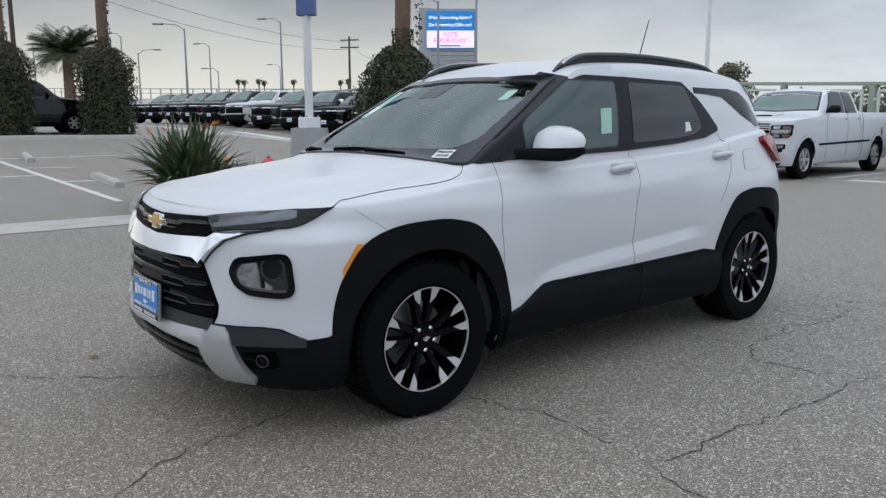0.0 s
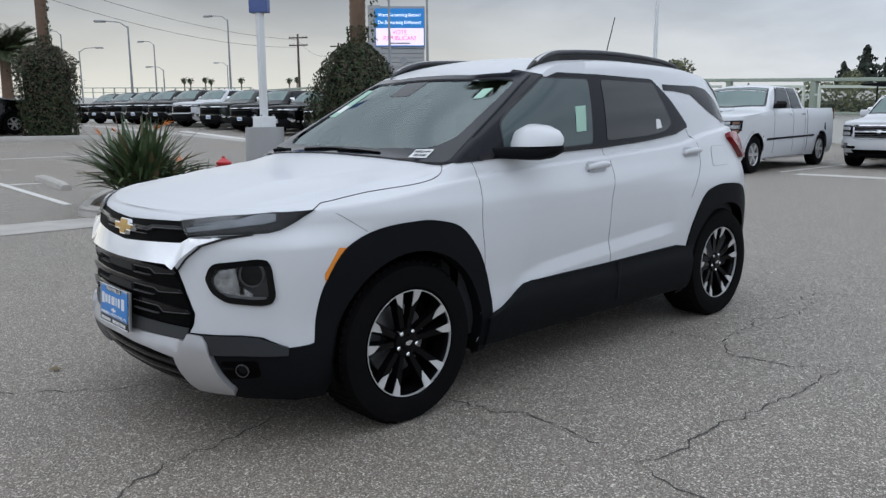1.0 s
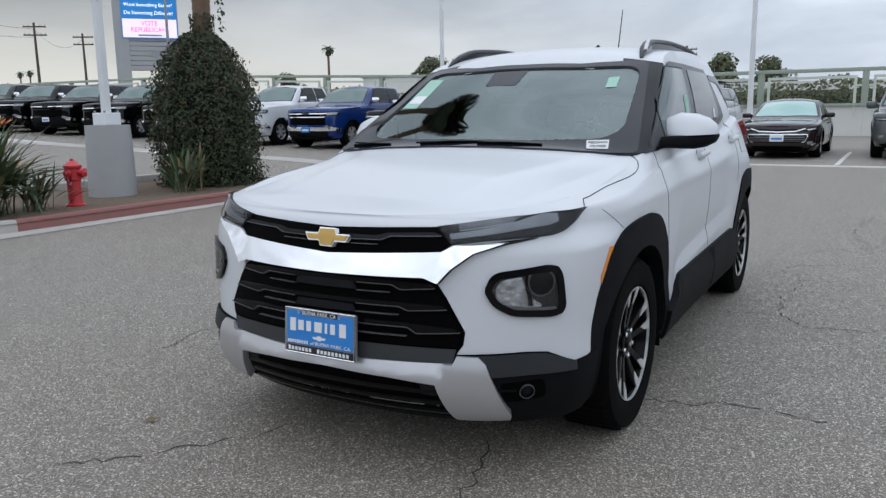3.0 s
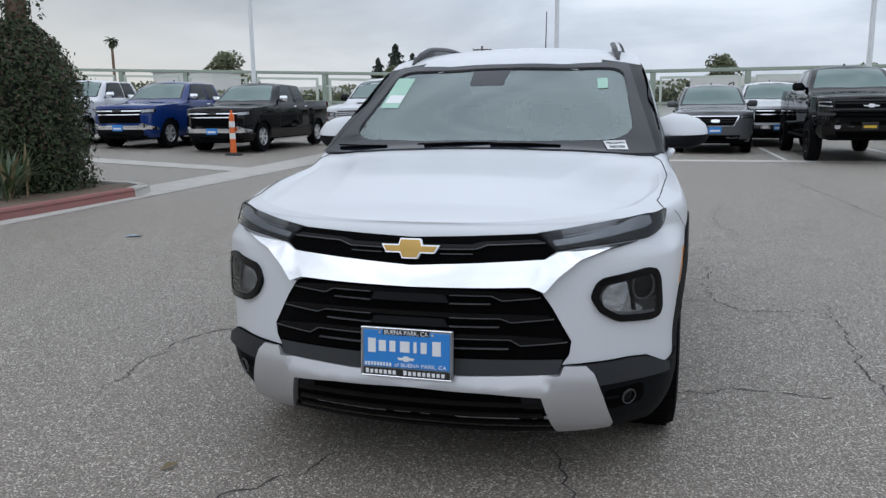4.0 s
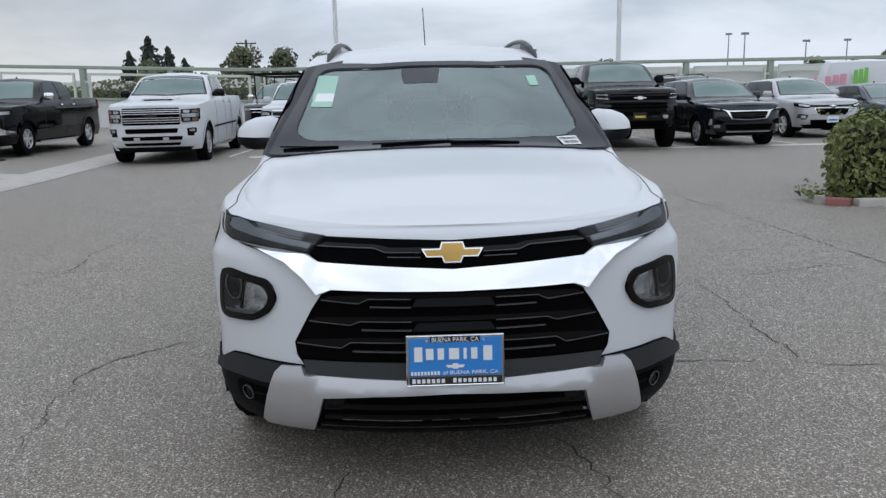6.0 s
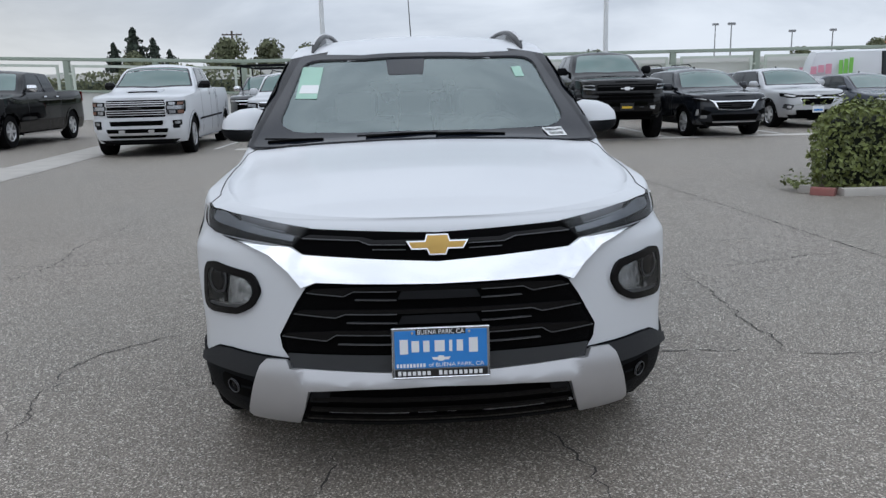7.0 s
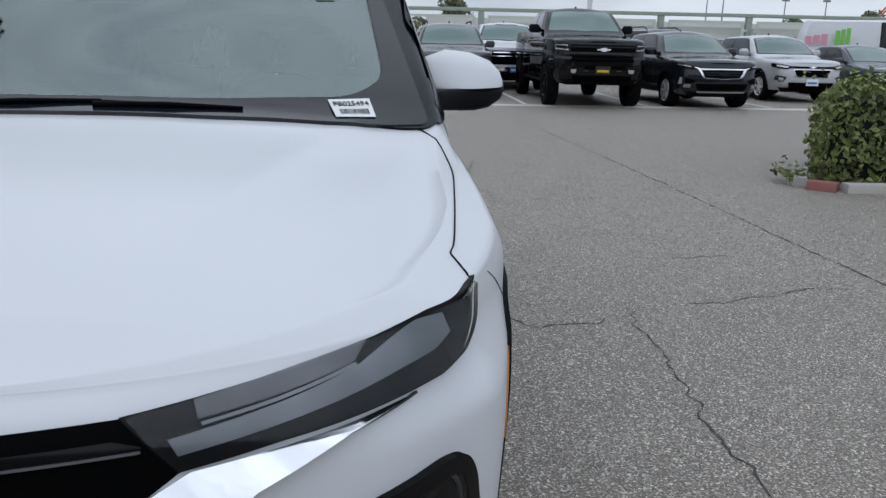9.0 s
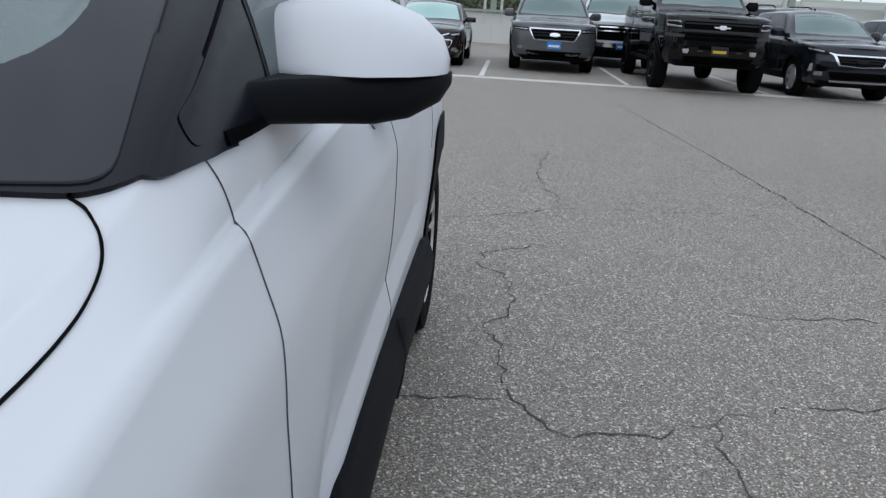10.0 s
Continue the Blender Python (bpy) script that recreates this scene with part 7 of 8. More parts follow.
# the long row of new pickups beyond the gutter
LONG = "row of new pickups beyond the planter"
pickup("black crew cab pickup with chrome bumper", M["black_paint"], parked(-10.85, 14.75, 2), group=LONG)
pickup("blue crew cab pickup with chrome bumper", M["blue_paint"], parked(-13.75, 14.7, 2), group=LONG)
far_white = pickup("white crew cab pickup with dark bumper", M["white"], parked(-16.4, 14.4, 6), bright=False, bumper=M["cladding"], plate=None, group=LONG)
far_green = pickup("dark green crew cab pickup with dark grille", M["green_paint"], parked(-19.8, 14.2, 10), bright=False, bumper=M["cladding"], plate=M["plate_white"], group=LONG)
far_black = pickup("black crew cab pickup in the long row", M["black_paint"], parked(-22.7, 14.0, 12), bright=False, bumper=M["cladding"], plate=M["plate_white"], group=LONG)
for k, (src, x) in enumerate(((far_black, -25.6), (far_black, -28.5), (far_green, -31.4), (far_white, -34.3), (far_black, -37.2), (far_black, -40.1), (far_green, -43.0), (far_black, -45.9), (far_black, -48.8))):
    copy_thing(src, parked(x, 13.9 - 0.10 * k, 14 + 0.6 * k))
suv("black suv behind the ivy-covered palms", M["black_paint"], parked(-30.0, 4.35, 180), group="", roof_z=2.08, belt=1.38, nose=1.22, cowl_z=1.36, w=0.98, r=0.40)


# ---- gutter, kerbs, lines ----
def strip_on_ground(points, width, up):
    """A flat band along a line on the ground."""
    pts = [Vector(p) for p in points]
    fine = []
    for p, q in zip(pts, pts[1:]):
        k = max(1, int((q - p).length / 0.6))
        fine += [p.lerp(q, j / k) for j in range(k)]
    fine.append(pts[-1])
    vs, fs = [], []
    for i, p in enumerate(fine):
        d = (fine[min(i + 1, len(fine) - 1)] - fine[max(i - 1, 0)]).normalized()
        n = Vector((-d.y, d.x)) * width / 2
        for q in (p + n, p - n):
            vs.append((q.x, q.y, ground_z(q.x, q.y) + up))
    for i in range(len(fine) - 1):
        fs.append((2 * i, 2 * i + 1, 2 * i + 3, 2 * i + 2))
    return vs, fs


# concrete gutter slabs, end to end
def slab_run(points, width, length=3.0):
    a, b = Vector(points[0]), Vector(points[1])
    d = (b - a)
    n = max(1, round(d.length / length))
    obs = []
    for k in range(n):
        p, q = a + d * (k / n) + d.normalized() * 0.006, a + d * ((k + 1) / n) - d.normalized() * 0.006
        vs, fs = strip_on_ground([p, q], width, 0.006)
        obs.append((vs, fs))
    return obs


gutter = tagged(part("gutter", strip_on_ground([(-6.62, -40), (-6.95, 1.5), (-7.25, 9.5), (-7.85, 17)], 1.0, 0.004), M["concrete"]), "worn concrete gutter strip across the asphalt", "gutter", kind="structure")
for piece in slab_run([(-6.62, -40), (-6.80, -12)], 0.98, 4) + slab_run([(-6.80, -12), (-6.95, 1.5)], 0.98, 3.4) + slab_run([(-6.95, 1.5), (-7.25, 9.5)], 0.98, 4) + slab_run([(-7.25, 9.5), (-7.85, 17)], 0.98, 3.7):
    part("slab", piece, M["concrete"], gutter)
branch = tagged(part("gutter_branch", strip_on_ground([(-7.7, 10.1), (-12.0, 10.6), (-40, 9.6)], 0.8, 0.008), M["concrete"]), "concrete gutter branch", "gutter", kind="structure")
tagged(part("gutter_strip", strip_on_ground([(-4.2, 13.88), (16, 13.88)], 0.46, 0.005), M["concrete_pale"]), "pale concrete strip in front of the parked cars", "gutter", kind="structure")
for x in (-4.75, -2.2, 0.55, 3.45, 6.15, 9.0, 12.2):
    tagged(part("stall_line", strip_on_ground([(x, 14.22), (x, 19.5)], 0.10, 0.005), M["line"]), "faded white stall line", "line", kind="structure")
for a, b, w in (((-8.91, 0.20), (-21.0, -0.30), 0.12), ((-12.1, 0.10), (-12.0, 0.74), 0.11), ((-17.8, -0.08), (-18.2, 4.6), 0.11), ((-17.75, -0.22), (-17.6, -3.5), 0.11), ((-13.42, -0.08), (-13.35, -3.2), 0.11), ((-15.19, 0.03), (-14.89, 0.95), 0.08), ((-14.0, 10.0), (-30.0, 11.2), 0.5)):
    tagged(part("parking_line", strip_on_ground([a, b], w, 0.006), M["line"]), "worn white parking line", "line", kind="structure")


def wheel_stop(x, y, turn):
    bm = bmesh.new()
    ring = [(-0.09, 0.0), (-0.075, 0.09), (-0.045, 0.125), (0.045, 0.125), (0.075, 0.09), (0.09, 0.0)]
    vs, fs = [], []
    for i in range(9):
        u = -0.92 + 1.84 * i / 8
        for a, b in ring:
            vs.append((u, a, b * (0.75 if i in (0, 8) else 1.0)))
    for i in range(8):
        for k in range(5):
            fs.append((i * 6 + k, i * 6 + k + 1, i * 6 + k + 7, i * 6 + k + 6))
    fs += [tuple(range(6)), tuple(range(48, 54))[::-1]]
    bm.free()
    ob = part("wheel_stop", (vs, fs), M["concrete"], sharp=30)
    ob.matrix_basis = pose(x, y, ground_z(x, y), 0, 2, turn)
    return tagged(ob, "worn concrete wheel stop on the asphalt", "wheel stop", "wheel stops")


wheel_stop(-11.65, 0.75, -2)
wheel_stop(-17.65, 0.56, -6)

# cracks in the asphalt
def crack(points, width=0.014, seed=1):
    wander = 0.006 if width > 0.015 else 0.017
    rnd = random.Random(seed)
    pts = [Vector(p) for p in points]
    fine = []
    for p, q in zip(pts, pts[1:]):
        L = (q - p).length
        k = max(2, int(L / 0.035))
        n = Vector((-(q - p).y, (q - p).x)).normalized()
        wob = 0.0
        for j in range(k):
            wob = wob * 0.7 + rnd.uniform(-wander, wander)
            fine.append(p.lerp(q, j / k) + n * wob * math.sin(math.pi * j / k) * 2)
    fine.append(pts[-1])
    vs, fs = [], []
    for i, p in enumerate(fine):
        d = (fine[min(i + 1, len(fine) - 1)] - fine[max(i - 1, 0)]).normalized()
        t = min(i, len(fine) - 1 - i) / max(1, len(fine) - 1)
        h = width * 0.5 * min(1, 0.35 + 6 * t) * rnd.uniform(0.25, 1.4)
        n = Vector((-d.y, d.x)) * h
        for q in (p + n, p - n):
            vs.append((q.x, q.y, ground_z(q.x, q.y) + 0.0025))
    for i in range(len(fine) - 1):
        if noise.noise(Vector((i * 0.31, seed * 3.7, 0))) > -0.42:
            fs.append((2 * i, 2 * i + 1, 2 * i + 3, 2 * i + 2))
    return tagged(part("crack", (vs, fs), M["crack"], smooth=False), "dark dirt-filled crack in the asphalt", "crack", kind="structure")


CRACKS = [[(2.88, 11.0), (3.21, 6.2), (3.38, 2.9), (3.46, 1.2), (3.62, -2.2)],
          [(1.52, 2.55), (1.20, 2.47), (1.03, 2.18), (1.21, 1.91), (1.22, 1.65), (1.09, 1.36), (1.17, 1.18), (1.17, 0.84), (1.31, 0.56), (1.54, 0.57), (1.83, 0.65)],
          [(1.83, 0.65), (2.01, 0.75), (2.14, 0.84), (2.49, 0.90), (2.86, 1.05), (3.23, 1.08)], [(1.85, 0.70), (1.85, 0.35), (1.82, -0.05), (1.79, -0.50), (1.76, -0.96)],
          [(1.76, -0.96), (2.05, -1.04), (2.60, -0.95)], [(1.76, -0.96), (1.63, -0.96), (1.30, -0.90), (1.03, -1.0), (0.77, -1.04)],
          [(0.79, 3.02), (1.21, 3.24), (1.59, 3.48), (1.98, 3.56), (2.56, 3.64), (3.13, 3.75)], [(0.82, 0.69), (1.0, 0.71), (1.17, 0.73)], [(2.16, 1.72), (2.37, 1.68), (2.62, 1.75), (2.86, 1.73)],
          [(-3.14, 0.60), (-3.08, 1.08), (-2.93, 1.64), (-3.03, 2.49), (-2.95, 3.40), (-3.02, 4.15)], [(-1.70, -1.64), (-1.79, -1.22), (-1.78, -0.78), (-1.59, -0.47), (-1.32, -0.34)],
          [(-3.58, 1.70), (-2.90, 1.62), (-1.94, 1.66)], [(-0.92, -2.67), (-0.67, -2.47), (-0.61, -2.32), (-0.41, -2.14), (-0.40, -1.88)],
          [(0.77, -2.61), (0.60, -2.40), (0.54, -2.27), (0.54, -2.06), (0.40, -1.72)], [(1.59, 3.48), (1.45, 4.6), (1.62, 5.8)]]
for i, c in enumerate(CRACKS):
    crack(c, 0.016 if i == 0 else 0.0085, i + 3)


# ---- planter with kerb, post, hydrant and plants ----
KX, KY0, KY1, KBACK = -6.78, -0.15, 6.3, -10.1


def kerb_piece(a, b, mat, up=0.15, wide=0.16, z0=0.0):
    a, b = Vector(a), Vector(b)
    d = (b - a).normalized()
    n = Vector((-d.y, d.x))
    prof = [(0.0, -0.02), (-0.012, up - 0.03), (-0.035, up), (-wide + 0.01, up), (-wide, up - 0.02), (-wide, -0.02)]
    vs = []
    for p in (a, b):
        for u, z in prof:
            q = p - n * u
            vs.append((q.x, q.y, z + z0 + max(0, ground_z(q.x, q.y))))
    k = len(prof)
    fs = [(i, i + 1, k + i + 1, k + i) for i in range(k - 1)] + [tuple(range(k))[::-1], tuple(range(k, 2 * k))]
    return vs, fs


def planter(name, outline, mats, label, soil, up=0.15):
    ob = tagged(part(name, ([(x, y, ground_z(x, y) * 0 + soil) for x, y in outline], [tuple(range(len(outline)))]), M["soil"], smooth=False), label, "planter", kind="structure")
    n = len(outline)
    for i in range(n):
        part("kerb", kerb_piece(outline[i], outline[(i + 1) % n], mats[i], up), mats[i], ob)
    return ob


outline = [(KX, 0.75), (KX, 2.35), (KX, 3.95), (KX - 0.02, 5.4), (KX - 0.2, 6.0), (KX - 0.6, 6.25), (KBACK + 0.3, 6.3), (KBACK, 5.6), (KBACK, 3.3), (KBACK, 1.6), (KBACK + 0.8, 0.8), (-8.35, 0.25), (-7.75, -0.02), (KX - 0.1, 0.1)]
planter("planter", outline, [M["kerb_red"]] * 3 + [M["concrete"]] * 11, "raised planter with red and grey kerb", 0.10, 0.135)
outline2 = [(4.60, 4.30), (4.80, 4.14), (10.5, 4.05), (11.8, 6.2), (6.2, 6.2), (5.7, 5.9)]
planter("hedge_planter", outline2[::-1], [M["concrete"], M["concrete"], M["concrete"], M["concrete"], M["kerb_red"], M["concrete"]], "low kerbed bed of the clipped hedge", 0.04, 0.085)
back_kerb = tagged(part("back_kerb", kerb_piece((-26.2, -6), (-25.0, 9.0), M["concrete"]), M["concrete"]), "concrete kerb in front of the ivy-covered palms", "kerb", kind="structure")

# sign post on a concrete base
post = thing("sign_post", "grey steel sign post with a blue sign on a concrete base", "sign post", pose(-8.44, 3.24, 0.08))
cb = bmesh.new()
bmesh.ops.create_cone(cb, cap_ends=True, segments=28, radius1=0.345, radius2=0.315, depth=1.06, matrix=Matrix.Translation((0, 0, 0.53)))
part("concrete_base", cb, M["concrete_base"], post, "round grey concrete base")
part("steel_foot", block(-0.14, 0.14, -0.14, 0.14, 1.06, 1.24, 0.01), M["pole"], post)
part("post", block(-0.052, 0.052, -0.052, 0.052, 1.24, 5.2, 0.015, 2), M["pole"], post)
part("sign_panel", block(-0.155, 0.155, -0.075, 0.075, 2.90, 4.6, 0.01), M["sign_blue"], post, "blue sign panel").matrix_basis = pose(0, 0, 0, 0, 0, 38)
for x in (-0.11, 0.11):
    for y in (-0.11, 0.11):
        part("bolt", rod((x, y, 1.22), (x, y, 1.27), 0.018, n=6), M["galv"], post)

# fire hydrant
hyd = thing("fire_hydrant", "red fire hydrant with chained caps", "fire hydrant", pose(-7.72, 2.12, 0.10))
hyd.scale = (0.83, 0.83, 0.83)
part("barrel", lathe([(0.0, 0.15), (0.03, 0.15), (0.03, 0.115), (0.07, 0.105), (0.40, 0.105), (0.42, 0.13), (0.45, 0.13), (0.46, 0.115), (0.60, 0.12), (0.62, 0.14), (0.65, 0.14), (0.66, 0.11), (0.70, 0.075), (0.72, 0.03), (0.75, 0.028), (0.75, 0.0)], 24, "z"), M["hydrant"], hyd)
for k, (a, rr, L) in enumerate(((25, 0.075, 0.20), (115, 0.055, 0.19), (-65, 0.055, 0.19))):
    m = Matrix.Translation((0, 0, 0.53)) @ Matrix.Rotation(radians(a), 4, "Z")
    part("outlet", moved(lathe([(0.08, rr * 0.8), (L - 0.06, rr * 0.8), (L - 0.06, rr), (L, rr), (L + 0.005, rr * 0.5), (L + 0.03, rr * 0.3), (L + 0.03, 0.0)], 16), m), M["hydrant"], hyd)
    c = [m @ Vector((L - 0.02, 0.0, -rr)), m @ Vector((L * 0.75, 0.02, -rr - 0.12)), m @ Vector((0.10, 0.03, -rr - 0.06))]
    part("chain", tube([tuple(p) for p in poly_line([tuple(q) for q in c], 5)], 0.006, 5), M["galv"], hyd)
for k in range(8):
    a = 2 * math.pi * k / 8
    part("bolt", rod((0.125 * math.cos(a), 0.125 * math.sin(a), 0.44), (0.125 * math.cos(a), 0.125 * math.sin(a), 0.475), 0.012, n=6), M["hydrant"], hyd)


# ---- plants ----
def leaf_cloud(points, normals, size, rnd, droop=0.3, aspect=0.55):
    """Small folded leaves at points, facing roughly along normals."""
    n = len(points)
    P, N = np.array(points), np.array(normals)
    R = rnd.normal(size=(n, 3))
    N = N + R * 0.55
    N /= np.linalg.norm(N, axis=1)[:, None]
    D = rnd.normal(size=(n, 3)) + np.array([0, 0, -droop])
    D -= N * np.sum(D * N, axis=1)[:, None]
    D /= np.linalg.norm(D, axis=1)[:, None] + 1e-9
    S = np.cross(N, D)
    L = size * rnd.uniform(0.6, 1.25, n)[:, None]
    W = L * aspect
    v = np.stack([P - D * L * 0.5, P + S * W * 0.5 + N * L * 0.10, P + D * L * 0.5, P - S * W * 0.5 + N * L * 0.10, P - N * 0.0], axis=1)
    vs = v[:, :4].reshape(-1, 3)
    fs = []
    for i in range(n):
        o = 4 * i
        fs.append((o, o + 1, o + 2))
        fs.append((o, o + 2, o + 3))
    return [tuple(p) for p in vs], fs


def lumpy(u, seed):
    return 1 + 0.22 * noise.noise(Vector(u) * 2.2 + Vector((seed, 0, 0))) + 0.08 * noise.noise(Vector(u) * 5.5 + Vector((0, seed, 0)))


def ivy_mound(name, label, at, rx, ry, h, count, leaf, seed, red=0.0, trunk=(0.17, 6.0), lean=0.02, group="", taper=0.36, power=2.0):
    """A palm trunk wrapped in a tall mound of climbing leaves."""
    rnd = np.random.RandomState(seed)
    ob = thing(name, label, "ivy palm", at, group)
    pts, nrm, pts2, nrm2 = [], [], [], []
    while len(pts) + len(pts2) < count:
        t, z = rnd.uniform(0, 2 * math.pi), rnd.uniform(0, 1)
        prof = (1.0 - 0.12 * (1 - z) ** 2) * (1 - max(0, (z - taper) / (1 - taper)) ** power * 0.74)
        if z > 0.97 and rnd.uniform() < 0.6:
            continue
        k = prof * lumpy((math.cos(t) * 1.5, math.sin(t) * 1.5, z * 3), seed) * rnd.uniform(0.82, 1.10) * (1.0 + (0.12 * rnd.uniform(0, 1) if rnd.uniform() < 0.06 else 0.0))
        p = (rx * k * math.cos(t), ry * k * math.sin(t), h * z)
        q = (math.cos(t), math.sin(t), 0.25 + 0.9 * max(0, z - 0.5))
        if rnd.uniform() < red * (0.3 + z):
            pts2.append(p), nrm2.append(q)
        else:
            pts.append(p), nrm.append(q)
    tagged(part("foliage", leaf_cloud(pts, nrm, leaf, rnd), M["ivy"], ob, "dense dark green climbing leaves", smooth=False), kind="stuff")
    if pts2:
        tagged(part("young_foliage", leaf_cloud(pts2, nrm2, leaf, rnd), M["red_leaf"], ob, "reddish young leaves", smooth=False), kind="stuff")
    # solid dark core added behind the leaves, coloured as the shade between them
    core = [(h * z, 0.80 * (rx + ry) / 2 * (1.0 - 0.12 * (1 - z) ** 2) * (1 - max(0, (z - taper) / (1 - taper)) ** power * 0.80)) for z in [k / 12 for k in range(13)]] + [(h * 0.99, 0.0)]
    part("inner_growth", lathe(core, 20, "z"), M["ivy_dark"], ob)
    r, L = trunk
    rings = []
    for k in range(int(L / 0.12)):
        z = k * 0.12
        rings += [(z, r * (1.06 - 0.012 * z)), (z + 0.09, r * (1.0 - 0.012 * z))]
    vs, fs = lathe(rings, 16, "z")
    vs = [(v[0] + lean * v[2], v[1], v[2]) for v in vs]
    part("trunk", (vs, fs), M["trunk"], ob, "ringed brown palm trunk")
    # stray runners up the trunk
    p2, n2 = [], []
    for k in range(int(count * 0.022)):
        z = h + rnd.uniform(-0.25, 0.3)
        a = rnd.uniform(0, 2 * math.pi)
        p2.append((r * 1.3 * math.cos(a) + lean * z, r * 1.3 * math.sin(a), z)), n2.append((math.cos(a), math.sin(a), 0.2))
    for k in range(int(count * 0.008)):
        z = h + rnd.uniform(0, 1.7)
        p2.append((r * 0.6 + 0.24 + rnd.normal() * 0.04 + lean * z, 0.10 + rnd.normal() * 0.05, z)), n2.append((1, 0, 0.2))
    tagged(part("runner", leaf_cloud(p2, n2, leaf, rnd), M["ivy"], ob, smooth=False), kind="stuff")
    return ob


near_ivy = ivy_mound("ivy_palm", "palm trunk wrapped in a tall mound of dark green ivy", pose(-8.46, 5.17, 0.10), 0.88, 0.88, 2.5, 15000, 0.07, 5, 0.20, (0.145, 11.6), taper=0.42, power=2.3)
fa = ivy_mound("ivy_palm", "distant palm trunk wrapped in reddish green ivy", pose(-27.95, 5.28, ground_z(-27.9, 5)), 1.0, 1.0, 3.35, 8500, 0.11, 9, 0.45, (0.20, 9.0), group="ivy palms by the back kerb", taper=0.66, power=2.6)
copy_thing(fa, pose(-28.3, 1.85, ground_z(-28.3, 1.8), 0, 0, 130))


def frond_crown(h, L, count, seed, low=-0.6, bend=0.075):
    """Feather leaves round a palm's top: a bent rib with paired narrow leaflets."""
    rnd = random.Random(seed)
    out = []
    for k in range(count):
        a, up = rnd.uniform(0, 2 * math.pi), rnd.uniform(low, 1.3)
        d, p = Vector((math.cos(a), math.sin(a), 0)), Vector((0, 0, h))
        s = Vector((-d.y, d.x, 0))
        vs, fs = [], []
        for j in range(26):
            t = j / 25
            along = d * math.cos(up) + Vector((0, 0, 1)) * math.sin(up)
            w = L * 0.26 * math.sin(math.pi * min(1, 0.12 + 0.88 * t)) ** 0.7
            for sg in (-1, 1):
                o = len(vs)
                tip = p + s * sg * w + along * w * 0.5 - Vector((0, 0, w * 0.35))
                vs += [p, p + along * 0.035 + s * sg * w * 0.5, tip, p - along * 0.03 + s * sg * w * 0.5]
                fs.append((o, o + 1, o + 2, o + 3))
            p = p + along * L / 26
            up -= bend
        out.append((vs, fs))
    return joined(*out)


tagged(part("crown", moved(frond_crown(11.6, 1.5, 46, 77), Matrix.Translation((0.23, 0, 0))), M["frond"], near_ivy, "drooping green palm fronds", smooth=False), kind="stuff")


def strap_plant(name, label, at, count, length, width, seed, spread=1.0, flowers=0, dry=0.1):
    """A clump of long stiff leaves, each bent over by its weight."""
    rnd = random.Random(seed)
    ob = thing(name, label, "plant", at)
    green, brown = [], []
    for k in range(count):
        a = rnd.uniform(0, 2 * math.pi)
        lean = rnd.uniform(0.02, 1.0) ** 0.75 * 1.15 * spread
        L = length * rnd.uniform(0.6, 1.1)
        bx, by = rnd.gauss(0, 0.12), rnd.gauss(0, 0.12)
        d = Vector((math.cos(a), math.sin(a), 0))
        s = Vector((-math.sin(a), math.cos(a), 0))
        pts, w = [], []
        p = Vector((bx, by, 0))
        ang = lean * 0.55
        for j in range(7):
            pts.append(p.copy())
            t = j / 6
            w.append(width * (0.35 + 0.65 * math.sin(min(1, t * 1.5) * math.pi / 2)) * (1 if t < 0.7 else (1 - (t - 0.7) / 0.3 * 0.92)) if t > 0.35 else width * 0.28)
            p = p + (d * math.sin(ang) + Vector((0, 0, 1)) * math.cos(ang)) * L / 6
            ang += lean * 0.16
        vs = []
        for q, ww in zip(pts, w):
            vs += [q - s * ww / 2 + Vector((0, 0, ww * 0.18)), q, q + s * ww / 2 + Vector((0, 0, ww * 0.18))]
        fs = []
        for j in range(6):
            fs += [(3 * j, 3 * j + 1, 3 * j + 4, 3 * j + 3), (3 * j + 1, 3 * j + 2, 3 * j + 5, 3 * j + 4)]
        (brown if rnd.random() < dry else green).append((vs, fs))
    part("leaves", joined(*green), M["strap_leaf"], ob, "long grey-green leaves")
    if brown:
        part("dry_leaves", joined(*brown), M["dry_leaf"], ob, "dry brown leaves")
    for k in range(flowers):
        a = rnd.uniform(0, 2 * math.pi)
        q = Vector((math.cos(a), math.sin(a), 0)) * length * rnd.uniform(0.2, 0.55)
        top = q + Vector((0, 0, length * rnd.uniform(0.75, 1.0)))
        part("stalk", tube([q * 0.15, q * 0.6 + Vector((0, 0, top.z * 0.6)), top], 0.008, 5), M["strap_leaf"], ob)
        petals = []
        for j in range(4):
            b = a + rnd.uniform(-0.9, 0.9)
            e = Vector((math.cos(b), math.sin(b), rnd.uniform(0.3, 1.3))).normalized() * rnd.uniform(0.10, 0.16)
            n = e.cross(Vector((0, 0, 1))).normalized() * 0.018
            petals.append(([top, top + e * 0.5 + n, top + e, top + e * 0.5 - n], [(0, 1, 2), (0, 2, 3)]))
        part("flower", joined(*petals), M["flower"], ob, "orange bird-of-paradise flower", smooth=False)
    return ob


strap_plant("bird_of_paradise", "large bird-of-paradise clump with a few orange flowers", pose(-7.84, 0.90, 0.10), 330, 1.22, 0.072, 11, 1.15, 6)
strap_plant("bird_of_paradise", "small bird-of-paradise clump beside the hydrant", pose(-7.7, 1.55, 0.10), 46, 0.62, 0.05, 12, 1.0, 2)
